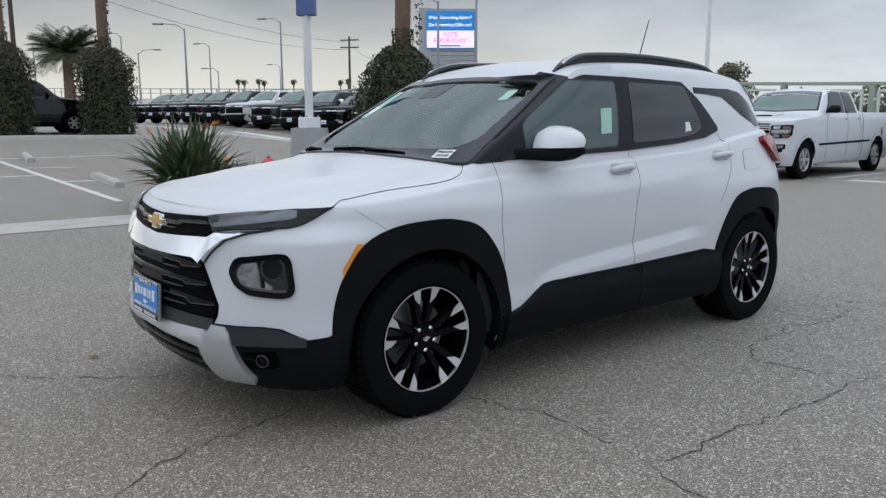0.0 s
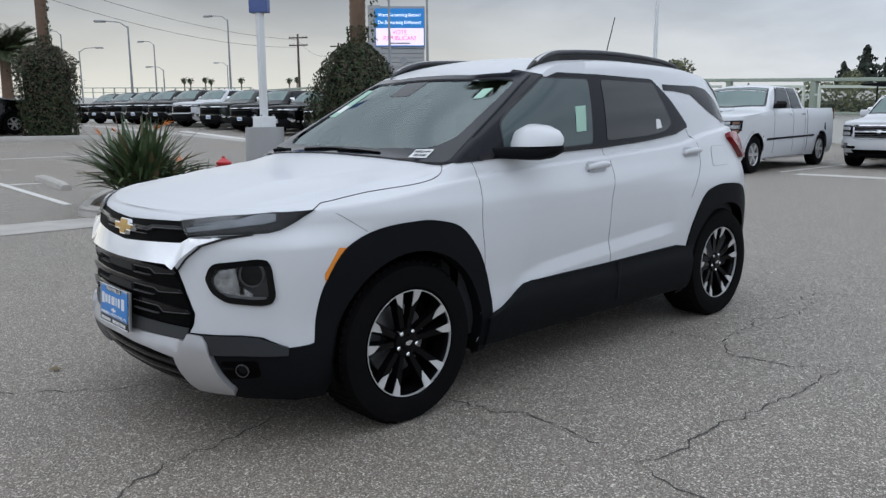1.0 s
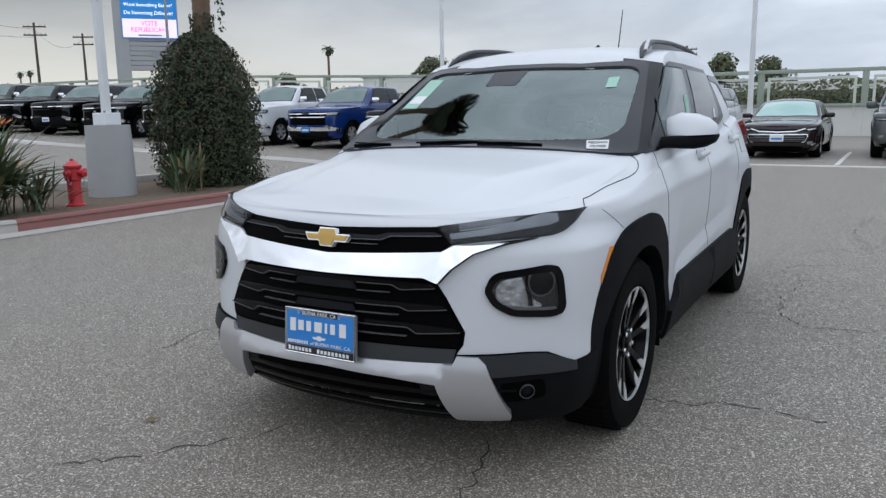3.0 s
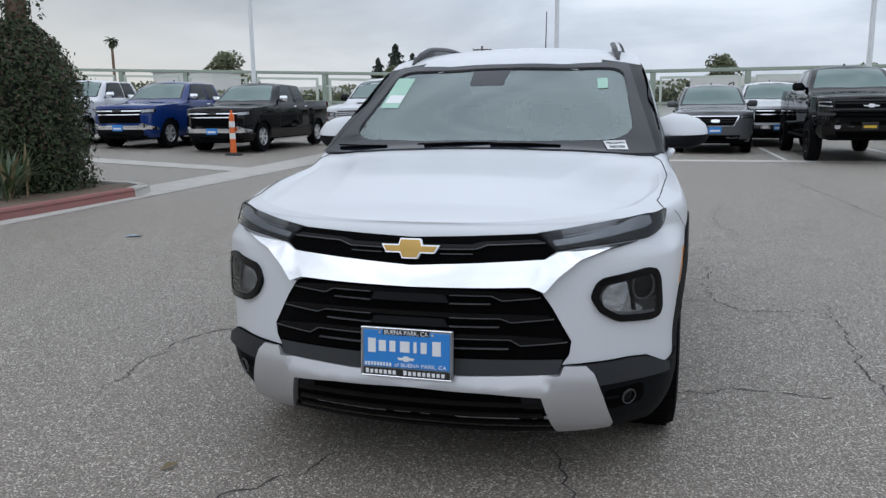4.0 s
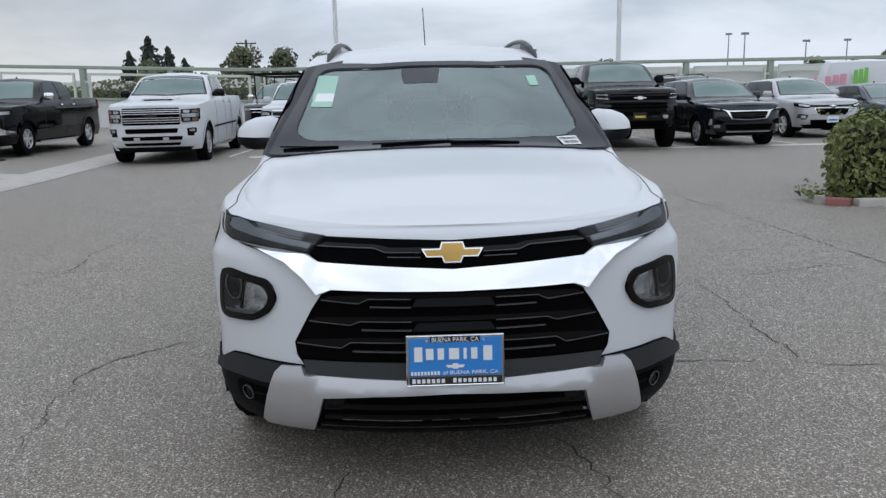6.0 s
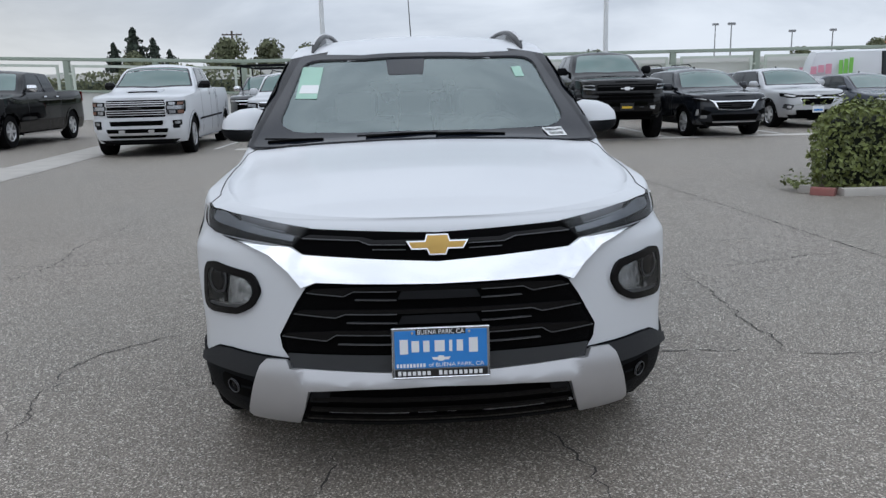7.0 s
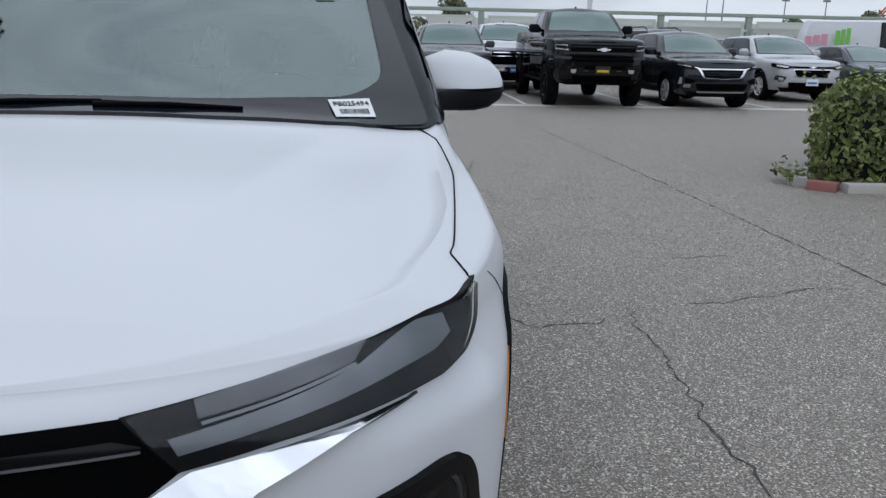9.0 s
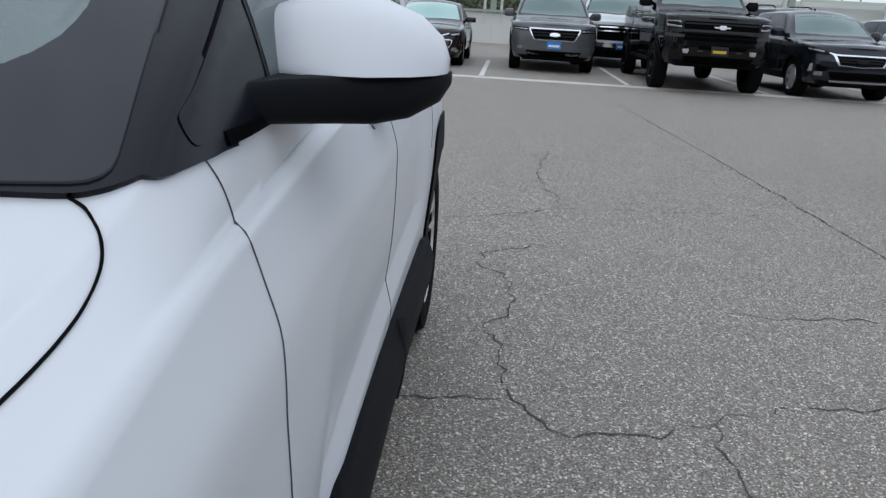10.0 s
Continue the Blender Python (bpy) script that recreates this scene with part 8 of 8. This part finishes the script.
strap_plant("bird_of_paradise", "young bird-of-paradise clump under the ivy", pose(-7.8, 4.05, 0.10), 50, 0.75, 0.06, 13, 0.9, 0, 0.2)


def leaf_box(name, label, at, sx, sy, h, count, leaf, seed, mat, shear=0.0):
    rnd = np.random.RandomState(seed)
    ob = thing(name, label, "hedge", at)
    pts, nrm = [], []
    faces = [((1, 0, 0), sy * h), ((-1, 0, 0), sy * h), ((0, 1, 0), sx * h), ((0, -1, 0), sx * h * 1.3), ((0, 0, 1), sx * sy * 1.2)]
    prob = np.array([f[1] for f in faces])
    prob = prob / prob.sum()
    while len(pts) < count:
        f = faces[rnd.choice(5, p=prob)][0]
        p = np.array([rnd.uniform(-sx / 2, sx / 2), rnd.uniform(-sy / 2, sy / 2), rnd.uniform(0.02, h)])
        for a in range(3):
            if f[a]:
                half = (sx / 2, sy / 2, h)[a]
                p[a] = half * f[a] if a < 2 else h
        k = noise.noise(Vector(p) * 1.7 + Vector((seed, 0, 0))) * 0.13 + noise.noise(Vector(p) * 4.5) * 0.06 + rnd.normal() * 0.03
        p = p + np.array(f) * k
        # rounded shoulders
        over = max(0, p[2] - h * 0.75) / (h * 0.25)
        p[0] *= 1 - 0.06 * over ** 2
        p[1] *= 1 - 0.06 * over ** 2
        p[0] += shear * p[1]
        pts.append(tuple(p)), nrm.append(f)
    for k in range(count // 30):
        a = rnd.uniform(-sx / 2, sx / 2)
        pts.append((a, -sy / 2 + rnd.uniform(0, sy), h + rnd.uniform(0.0, 0.14))), nrm.append((0, 0, 1))
    tagged(part("foliage", leaf_cloud(pts, nrm, leaf, rnd), mat, ob, "small yellow-green leaves", smooth=False), kind="stuff")
    # dark block inside the hedge; its colour gives the shade among the leaves
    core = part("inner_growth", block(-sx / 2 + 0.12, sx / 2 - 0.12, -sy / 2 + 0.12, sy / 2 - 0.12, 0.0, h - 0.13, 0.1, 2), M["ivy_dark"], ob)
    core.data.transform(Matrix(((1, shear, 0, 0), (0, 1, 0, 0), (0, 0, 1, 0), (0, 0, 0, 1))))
    # a few low suckers at the corner
    p3, n3 = [], []
    for k in range(110):
        a = rnd.uniform(-0.22, 0.1)
        p3.append((-sx / 2 + a - shear * sy / 2, -sy / 2 + rnd.uniform(0.0, 0.45), abs(rnd.normal()) * 0.07 + 0.02)), n3.append((0, -0.3, 1))
    tagged(part("low_growth", leaf_cloud(p3, n3, leaf, rnd), mat, ob, smooth=False), kind="stuff")
    return ob


leaf_box("hedge", "clipped leafy green hedge in a kerbed bed", pose(7.74, 5.10, 0.03), 5.3, 1.5, 0.93, 17000, 0.075, 21, M["hedge_leaf"], 0.62)

# orange delineator
cone = thing("delineator_post", "orange delineator post with white bands on a black base", "traffic post", pose(-9.95, 13.55, ground_z(-9.95, 13.5)))
part("base", lathe([(0.0, 0.24), (0.03, 0.24), (0.05, 0.18), (0.07, 0.09)], 8, "z"), M["rubber"], cone)
part("tube", lathe([(0.05, 0.085), (0.35, 0.075), (0.9, 0.065), (1.05, 0.065), (1.06, 0.03), (1.14, 0.028), (1.15, 0.0)], 16, "z"), M["orange"], cone)
for z in (0.42, 0.72):
    part("band", lathe([(z, 0.0765), (z + 0.15, 0.0745)], 16, "z"), M["white_band"], cone, "white reflective band")

# litter
lit = tagged(part("litter", ([(0, 0, 0.006), (0.17, 0.02, 0.02), (0.18, 0.07, 0.008), (0.03, 0.09, 0.015)], [(0, 1, 2), (0, 2, 3)]), M["debris"], smooth=False), "scrap of pale blue litter on the asphalt", "litter")
lit.matrix_basis = pose(-4.53, 2.2, 0.002)
leafp = tagged(part("dry_leaf", ([(0, 0, 0.004), (0.04, 0.015, 0.02), (0.08, 0.0, 0.006), (0.04, -0.015, 0.012)], [(0, 1, 2), (0, 2, 3)]), M["dry_leaf"], smooth=False), "pale dry leaf on the asphalt", "leaf")
leafp.matrix_basis = pose(-0.95, -2.25, 0.002, 0, 0, 60)


# ---- fence, poles and distance ----
def fence_bay(x0, x1, y, z0, z1, top, solid):
    """One bay of the barrier, which rises from z0 to z1: a heavy post, the top beam, an inner frame and a screen."""
    ob = thing("barrier_bay", "pale green steel barrier bay with a framed screen", "fence", pose(0, 0, 0), "barrier along the lot")

    def bar(name, xa, xb, ya, yb, za, zb, mat, bevel=0.0):
        bm = block(xa, xb, ya, yb, za, zb, bevel)
        for v in bm.verts:
            v.co.z += z0 + (z1 - z0) * (v.co.x - x0) / (x1 - x0)
        part(name, bm, M[mat], ob)

    bar("post", x0 - 0.12, x0 + 0.12, y - 0.12, y + 0.12, 0, top - 0.067, "fence_green")
    bar("top_beam", x0, x1, y - 0.14, y + 0.14, top - 0.065, top + 0.085, "fence_green", 0.02)
    for x, s in ((x0 + 0.34, 1), (x1 - 0.34, -1)):
        bar("upright", x - 0.05, x + 0.05, y - 0.26, y - 0.16, 0.8, top - 0.34, "fence_pale")
        bar("frame_bracket", min(x, x - s * 0.20), max(x, x - s * 0.20), y - 0.24, y - 0.14, top - 0.66, top - 0.58, "fence_pale")
    bar("frame_rail", x0 + 0.29, x1 - 0.29, y - 0.26, y - 0.16, top - 0.34, top - 0.23, "fence_pale")
    bar("lower_rail", x0, x1, y - 0.30, y - 0.19, 1.22, 1.32, "fence_green")
    bar("barrier_wall", x0, x1, y - 0.18, y + 0.18, -0.3, 1.20, "far_wall", 0.02)
    if solid:
        bar("screen", x0 + 0.14, x1 - 0.14, y + 0.2, y + 0.24, 1.2, top - 0.5, "fence_mesh")
    return ob


for k in range(34):
    x = -66 + 3.9 * k
    fence_bay(x, x + 3.9, 31.5, max(0, ground_z(x, 31)), max(0, ground_z(x + 3.9, 31)), 2.64, x > 2)


def lot_light(x, y, label="tall pale steel lot light pole"):
    ob = thing("light_pole", label, "light pole", pose(x, y, ground_z(x, y)), "lot light poles")
    part("footing", lathe([(0, 0.32), (0.75, 0.30), (0.76, 0.0)], 16, "z"), M["concrete_base"], ob)
    part("pole", lathe([(0.75, 0.115), (8.5, 0.075), (8.52, 0.0)], 12, "z"), M["pole"], ob)
    for s in (-1, 1):
        part("lamp_head", block(s * 0.25, s * 1.0, -0.2, 0.2, 8.35, 8.5, 0.03), M["pole"], ob)
        part("arm", block(min(0, s * 0.3), max(0, s * 0.3), -0.04, 0.04, 8.4, 8.48), M["pole"], ob)
    return ob


for x, y in ((-18.15, 29.6), (-3.7, 29.6), (8.35, 29.4), (22.0, 29.4)):
    lot_light(x, y)


def street_lamp(x, y, h, turn):
    ob = thing("street_lamp", "grey street lamp with a short arm, far off", "street lamp", pose(x, y, ground_z(x, y), 0, 0, turn), "distant street lamps")
    part("pole", lathe([(0, 0.10), (h, 0.05), (h + 0.02, 0.0)], 10, "z"), M["galv"], ob)
    part("arm", tube([(0, 0, h - 0.1), (0.5, 0, h + 0.25), (1.6, 0, h + 0.35)], 0.035, 6), M["galv"], ob)
    part("lamp_head", block(1.4, 2.1, -0.14, 0.14, h + 0.25, h + 0.38, 0.03), M["galv"], ob)
    return ob


for x, y, h, a in ((-48.3, 15.6, 6.1, 230), (-71.0, 26.2, 7.2, 200), (-50.3, 23.5, 7.3, 205), (-75.2, 11.6, 6.8, 40), (-63.9, 16.0, 6.9, 200), (-73.1, 20.1, 6.4, 60), (-76.0, 29.0, 5.2, 210), (-28.3, 21.2, 6.4, 215), (-30.9, 25.9, 9.0, 20), (-84.0, 40.0, 6.5, 200)):
    street_lamp(x, y, h, a)


def utility_pole(x, y, h, turn, arms=2):
    ob = thing("utility_pole", "wooden utility pole with crossarms", "utility pole", pose(x, y, ground_z(x, y), 0, 0, turn), "distant utility poles")
    part("pole", lathe([(0, 0.19), (h, 0.12), (h + 0.02, 0.0)], 10, "z"), M["timber"], ob)
    for k in range(arms):
        part("crossarm", block(-1.2, 1.2, 0.10, 0.22, h - 0.5 - 0.9 * k, h - 0.35 - 0.9 * k), M["timber"], ob)
        for s in (-1.1, -0.6, 0.6, 1.1):
            part("insulator", rod((s, 0.16, h - 0.35 - 0.9 * k), (s, 0.16, h - 0.2 - 0.9 * k), 0.04, n=6), M["galv"], ob)
    return ob


for x, y, h, a in ((-55.8, 6.8, 11.5, 70), (-82.6, 48.9, 10.5, 40), (-88.2, 58.7, 10.4, 40), (-22.0, 93.0, 8.0, 10)):
    utility_pole(x, y, h, a)
# cables between the poles
cables = thing("overhead_cables", "thin black overhead cables between the poles", "cable")
for p, q, sag in (((-55.8, 6.8, 12.3), (-82.6, 48.9, 10.9), 1.2), ((-55.8, 6.8, 11.2), (-82.6, 48.9, 10.0), 1.4), ((-82.6, 48.9, 10.9), (-88.2, 58.7, 10.8), 1.5), ((-55.8, 6.8, 12.3), (-60, -60, 12), 1.5), ((-55.8, 6.8, 11.2), (-60, -60, 11), 1.5)):
    P, Q = Vector(p), Vector(q)
    part("cable", tube([P.lerp(Q, k / 12) - Vector((0, 0, sag * 4 * (k / 12) * (1 - k / 12))) for k in range(13)], 0.017, 4), M["wire"], cables)

# sign pylon with a lit board
py = thing("sign_pylon", "grey sign pylon with a lit advertising board", "sign", pose(-113.3, 90.3, -1.2, 0, 0, 52))
py.scale = (3.15, 3.15, 3.15)
part("upright", block(-1.75, -1.0, -0.35, 0.35, 0, 7.3, 0.02), M["pylon"], py)
part("upright", block(0.85, 1.55, -0.35, 0.35, 0, 4.2, 0.02), M["pylon"], py)
for k in range(6):
    part("cladding_panel", block(-1.0, 1.55, -0.33, 0.33, 3.25 + 0.26 * k, 3.49 + 0.26 * k, 0.01), M["pylon"], py)
part("head", block(-1.0, 1.6, -0.30, 0.30, 4.82, 7.25, 0.02), M["pylon"], py)
board = part("lit_board", block(-1.32, 1.55, -0.42, -0.33, 4.95, 7.1, 0.01), M["led_blue"], py, "lit board with advertising words")
part("lit_panel", block(-1.28, 1.51, -0.432, -0.424, 5.0, 5.98), M["led_white"], py, "lit white panel")
lettering("lettering", "Want Something Better?", 0.26, M["led_text"], py, pose(0.1, -0.436, 6.72, 90), width=2.5)
lettering("lettering", "Do Something Different!", 0.26, M["led_text"], py, pose(0.1, -0.436, 6.30, 90), width=2.5)
lettering("lettering", "VOTE", 0.36, M["led_pink"], py, pose(0.1, -0.440, 5.74, 90), width=0.85)
lettering("lettering", "REPUBLICAN!", 0.36, M["led_pink"], py, pose(0.1, -0.440, 5.40, 90), width=1.9)
part("print_bar", block(-0.5, 0.7, -0.44, -0.434, 5.07, 5.16), M["pylon"], py)
part("round_emblem", moved(lathe([(0.0, 0.22), (0.02, 0.22), (0.02, 0.0)], 20, "z"), Matrix.Translation((0.3, -0.335, 4.1)) @ Matrix.Rotation(radians(90), 4, "X")), M["galv"], py)


# far trees
def far_tree(name, label, x, y, z0, h, r, seed, kind="round", group="distant trees"):
    rnd = np.random.RandomState(seed)
    ob = thing(name, label, "tree", pose(x, y, z0), group)
    part("trunk", rod((0, 0, 0), (0, 0, h * 0.55), 0.03 * h, 0.015 * h, 8), M["bark"], ob)
    pts, nrm = [], []
    if kind == "conifer":
        for k in range(1300):
            z = rnd.uniform(0.12, 1.0)
            a = rnd.uniform(0, 2 * math.pi)
            whorl = 0.80 + 0.22 * math.sin(z * 46 + 1.2 * math.sin(2 * a + seed))
            k2 = r * (1 - z) ** 0.70 * whorl * (0.75 + 0.9 * noise.noise(Vector((math.cos(a) * 1.6, math.sin(a) * 1.6, z * 5 + seed)))) * rnd.uniform(0.35, 1.2)
            pts.append((k2 * math.cos(a), k2 * math.sin(a), h * z)), nrm.append((math.cos(a), math.sin(a), 0.1))
        mat, lf = M["pine_leaf"], 0.066 * h
    else:
        clumps = [(rnd.normal() * r * 0.45, rnd.normal() * r * 0.45, h * rnd.uniform(0.45, 0.88), r * rnd.uniform(0.35, 0.6)) for k in range(14)]
        for k in range(2200):
            c = clumps[rnd.randint(14)]
            v = rnd.normal(size=3)
            v /= np.linalg.norm(v)
            rr = c[3] * rnd.uniform(0.7, 1.08)
            pts.append((c[0] + v[0] * rr, c[1] + v[1] * rr, c[2] + v[2] * rr * 0.8)), nrm.append(tuple(v))
        mat, lf = M["tree_leaf"], 0.055 * h
    for k in range(3):
        a = 2.1 * k
        part("limb", rod((0, 0, h * 0.35), (r * 0.5 * math.cos(a), r * 0.5 * math.sin(a), h * 0.7), 0.012 * h, 0.006 * h, 6), M["bark"], ob)
    tagged(part("crown", leaf_cloud(pts, nrm, lf, rnd, aspect=0.8), mat, ob, smooth=False), kind="stuff")
    return ob


t1 = far_tree("tree", "leafy tree beyond the barrier", -100.8, 166.9, 0, 15.4, 5.2, 31)
t2 = far_tree("conifer", "dark conifer beyond the barrier", -52.7, 151.0, 0, 13.6, 5.0, 32, "conifer")
for x, y, s in ((-56.3, 150.2, 0.80), (-49.4, 152.0, 0.86), (-46.5, 152.5, 0.70)):
    copy_thing(t2, pose(x, y, 0, 0, 0, 40 * x) @ Matrix.Scale(s, 4)).scale = (s, s, s)
for x, y, s in ((6.3, 85.3, 0.43), (-15, 84, 0.47), (-19, 82, 0.48), (-11.0, 88, 0.45), (60, 95, 0.42), (-90, 100, 0.55), (-36, 100, 0.46), (20.5, 84, 0.34), (-70, 110, 0.5), (78, 90, 0.45), (48, 92, 0.35)):
    copy_thing(t1, pose(x, y, 0, 0, 0, 77 * x)).scale = (s, s, s)
# plain showroom front that closes the lot behind the camera
tagged(part("wall_south", block(-45, 60, -30.6, -30.0, 0, 6.5, 0.05), M["showroom"]), "plain grey showroom wall closing the lot", "wall", kind="structure")
# low green bank behind the barrier
rnd = np.random.RandomState(77)
pts, nrm = [], []
for k in range(20000):
    x = rnd.uniform(-70, 3)
    z = rnd.uniform(0.0, 1.0) ** 0.7 * (2.4 + 0.8 * noise.noise(Vector((x * 0.12, 3, 0))) + 0.5 * noise.noise(Vector((x * 0.5, 8, 0))))
    pts.append((x, 36 + rnd.uniform(-0.6, 0.6) + (3 - z), max(0, z))), nrm.append((0, -1, 0.4))
# plain slab added so the gaps between leaves read as dark shade
shade = tagged(part("shrub_bank", block(-74, 1.5, 38.6, 39.2, 0, 2.0, 0.2, 1), M["pine_leaf"]), "dark slab added behind the shrubs as shade between the leaves", "shrubs", kind="structure")
bank = tagged(part("shrub_bank", leaf_cloud(pts, nrm, 0.19, rnd, aspect=0.8), M["tree_leaf"], smooth=False), "band of green shrubs behind the barrier", "shrubs", kind="stuff")
tagged(part("far_wall", block(-75, 2, 44, 44.4, 0, 2.6), M["far_wall"]), "long pale wall behind the shrubs", "wall", kind="structure")
tagged(part("far_wall", block(2, 90, 35.5, 35.9, 0, 2.45), M["far_wall"]), "long pale wall behind the barrier", "wall", kind="structure")
bld = thing("far_building", "long pale low building far behind the barrier", "building", pose(-65, 96, 0))
part("wall", block(-5, 4.5, -2, 6, 0, 6.3), M["far_wall"], bld)
part("roof", block(-5.2, 4.7, -2.2, 6.2, 6.3, 6.5), M["galv"], bld)


# palms
def palm(name, label, x, y, z0, h, crown, seed, trunk=0.16, group="distant palms"):
    rnd = random.Random(seed)
    ob = thing(name, label, "palm tree", pose(x, y, z0), group)
    part("trunk", lathe([(0, trunk * 1.2), (h * 0.5, trunk), (h, trunk * 0.8), (h + 0.02, 0)], 10, "z"), M["trunk"], ob)
    fr = []
    for k in range(34):
        a = rnd.uniform(0, 2 * math.pi)
        up = rnd.uniform(-0.7, 1.2)
        d = Vector((math.cos(a), math.sin(a), 0))
        p = Vector((0, 0, h))
        s = Vector((-d.y, d.x, 0))
        vs, fs = [], []
        for j in range(7):
            t = j / 6
            w = crown * 0.16 * math.sin(math.pi * min(1, 0.15 + t * 0.85)) + 0.01
            vs += [p - s * w - Vector((0, 0, w * 0.5)), p, p + s * w - Vector((0, 0, w * 0.5))]
            p = p + (d * math.cos(up) + Vector((0, 0, 1)) * math.sin(up)) * crown / 6
            up -= 0.28
        for j in range(6):
            if j % 1 == 0:
                fs += [(3 * j, 3 * j + 1, 3 * j + 4, 3 * j + 3), (3 * j + 1, 3 * j + 2, 3 * j + 5, 3 * j + 4)]
        fr.append((vs, fs))
    tagged(part("crown", joined(*fr), M["frond"], ob, smooth=False), kind="stuff")
    return ob


bushy = thing("palm_tree", "bushy feather palm beyond the ivy mounds", "palm tree", pose(-50.3, 8.8, 1.0), "distant palms")
part("trunk", lathe([(0, 0.36), (2.1, 0.32), (4.3, 0.28), (4.32, 0)], 10, "z"), M["trunk"], bushy)
tagged(part("crown", frond_crown(4.3, 2.6, 90, 41, -0.3, 0.034), M["frond"], bushy, smooth=False), kind="stuff")
fp = palm("palm_tree", "slender tall fan palm far away", -73.6, 89.0, 0, 10.6, 1.3, 42, 0.2)
for x, y, s in ((-148.3, 62.5, 0.76), (-147.7, 63.5, 0.75), (-146.1, 65.9, 0.77), (-145.5, 66.8, 0.74), (-142.2, 71.7, 0.76), (-136.0, 79.0, 0.75), (-135.0, 80.2, 0.77)):
    copy_thing(fp, pose(x, y, 1.0, 0, 0, x)).scale = (s, s, s)


# floodlight masts and a crane boom, far to the side
def flood_mast(x, y, h):
    ob = thing("floodlight_mast", "thin floodlight mast beyond the wall", "light pole", pose(x, y, 0), "floodlight masts")
    part("pole", lathe([(0, 0.14), (h, 0.07), (h + 0.02, 0)], 8, "z"), M["galv"], ob)
    for s in (-1, 0, 1):
        part("lamp_head", block(s * 0.34 - 0.13, s * 0.34 + 0.13, -0.15, 0.15, h - 0.1, h + 0.2, 0.03), M["galv"], ob)
    part("arm", block(-0.5, 0.5, -0.05, 0.05, h - 0.12, h - 0.04), M["galv"], ob)


for x, y, h in ((41.5, 97.1, 8.3), (46.9, 116.4, 9.6), (52.4, 103.0, 7.6), (59.7, 106.0, 7.8)):
    flood_mast(x, y, h)
crane = thing("crane", "red crane boom far behind the wall", "crane", pose(66, 98, 0))
part("boom", tube([(-4, 0, 5.0), (1.5, 0, 10.5)], 0.12, 6), M["crane"], crane)
part("boom", tube([(-4, 0.8, 5.0), (1.5, 0.8, 10.5)], 0.12, 6), M["crane"], crane)
part("cab", block(-6.0, -3.2, -1.2, 1.8, 0.0, 4.8, 0.1), M["crane"], crane)

# raised road with its railing, beyond the long row
ramp = tagged(part("raised_road", ([(-66, 34, 1.1), (-66, 46, 1.1), (-170, 60, 1.1), (-170, 20, 1.1), (-66, 34, 3.0), (-66, 46, 3.0), (-170, 60, 6.0), (-170, 20, 6.0)], [(0, 1, 5, 4), (1, 2, 6, 5), (2, 3, 7, 6), (3, 0, 4, 7), (4, 5, 6, 7)]), M["far_wall"], smooth=False), "pale concrete side of a raised road", "road", kind="structure")
for k in range(40):
    t = k / 39
    x, y, z = -66 - 104 * t, 34 - 14 * t, 3.0 + 3.0 * t
    tagged(part("railing_post", block(x - 0.06, x + 0.06, y - 0.06, y + 0.06, z, z + 1.3), M["fence_green"]), "steel railing post of the raised road", "railing post", "railing posts")
tagged(part("railing", joined(tube([(-66, 34, 4.25), (-170, 20, 7.25)], 0.06, 6), tube([(-66, 34, 3.7), (-170, 20, 6.7)], 0.04, 6)), M["fence_green"]), "pale green railing of the raised road", "railing", kind="structure")


# the lot lies turned a little against the white car
lot = Matrix.Translation((0.035, -0.018, 0)) @ Matrix.Rotation(radians(-0.67), 4, "Z")
for ob in scene.objects:
    if ob.parent is None and ob != car and ob.type in ("MESH", "EMPTY") and ob.name.split(".")[0] != "crack":
        kind_name = ob.name.split(".")[0]
        swing = radians(-0.4) if kind_name in ("pickup_truck", "street_lamp", "utility_pole", "palm_tree", "overhead_cables") and (ob.location.x < -7 or kind_name == "overhead_cables") else 0.0
        ob.matrix_basis = lot @ Matrix.Rotation(swing, 4, "Z") @ ob.matrix_basis
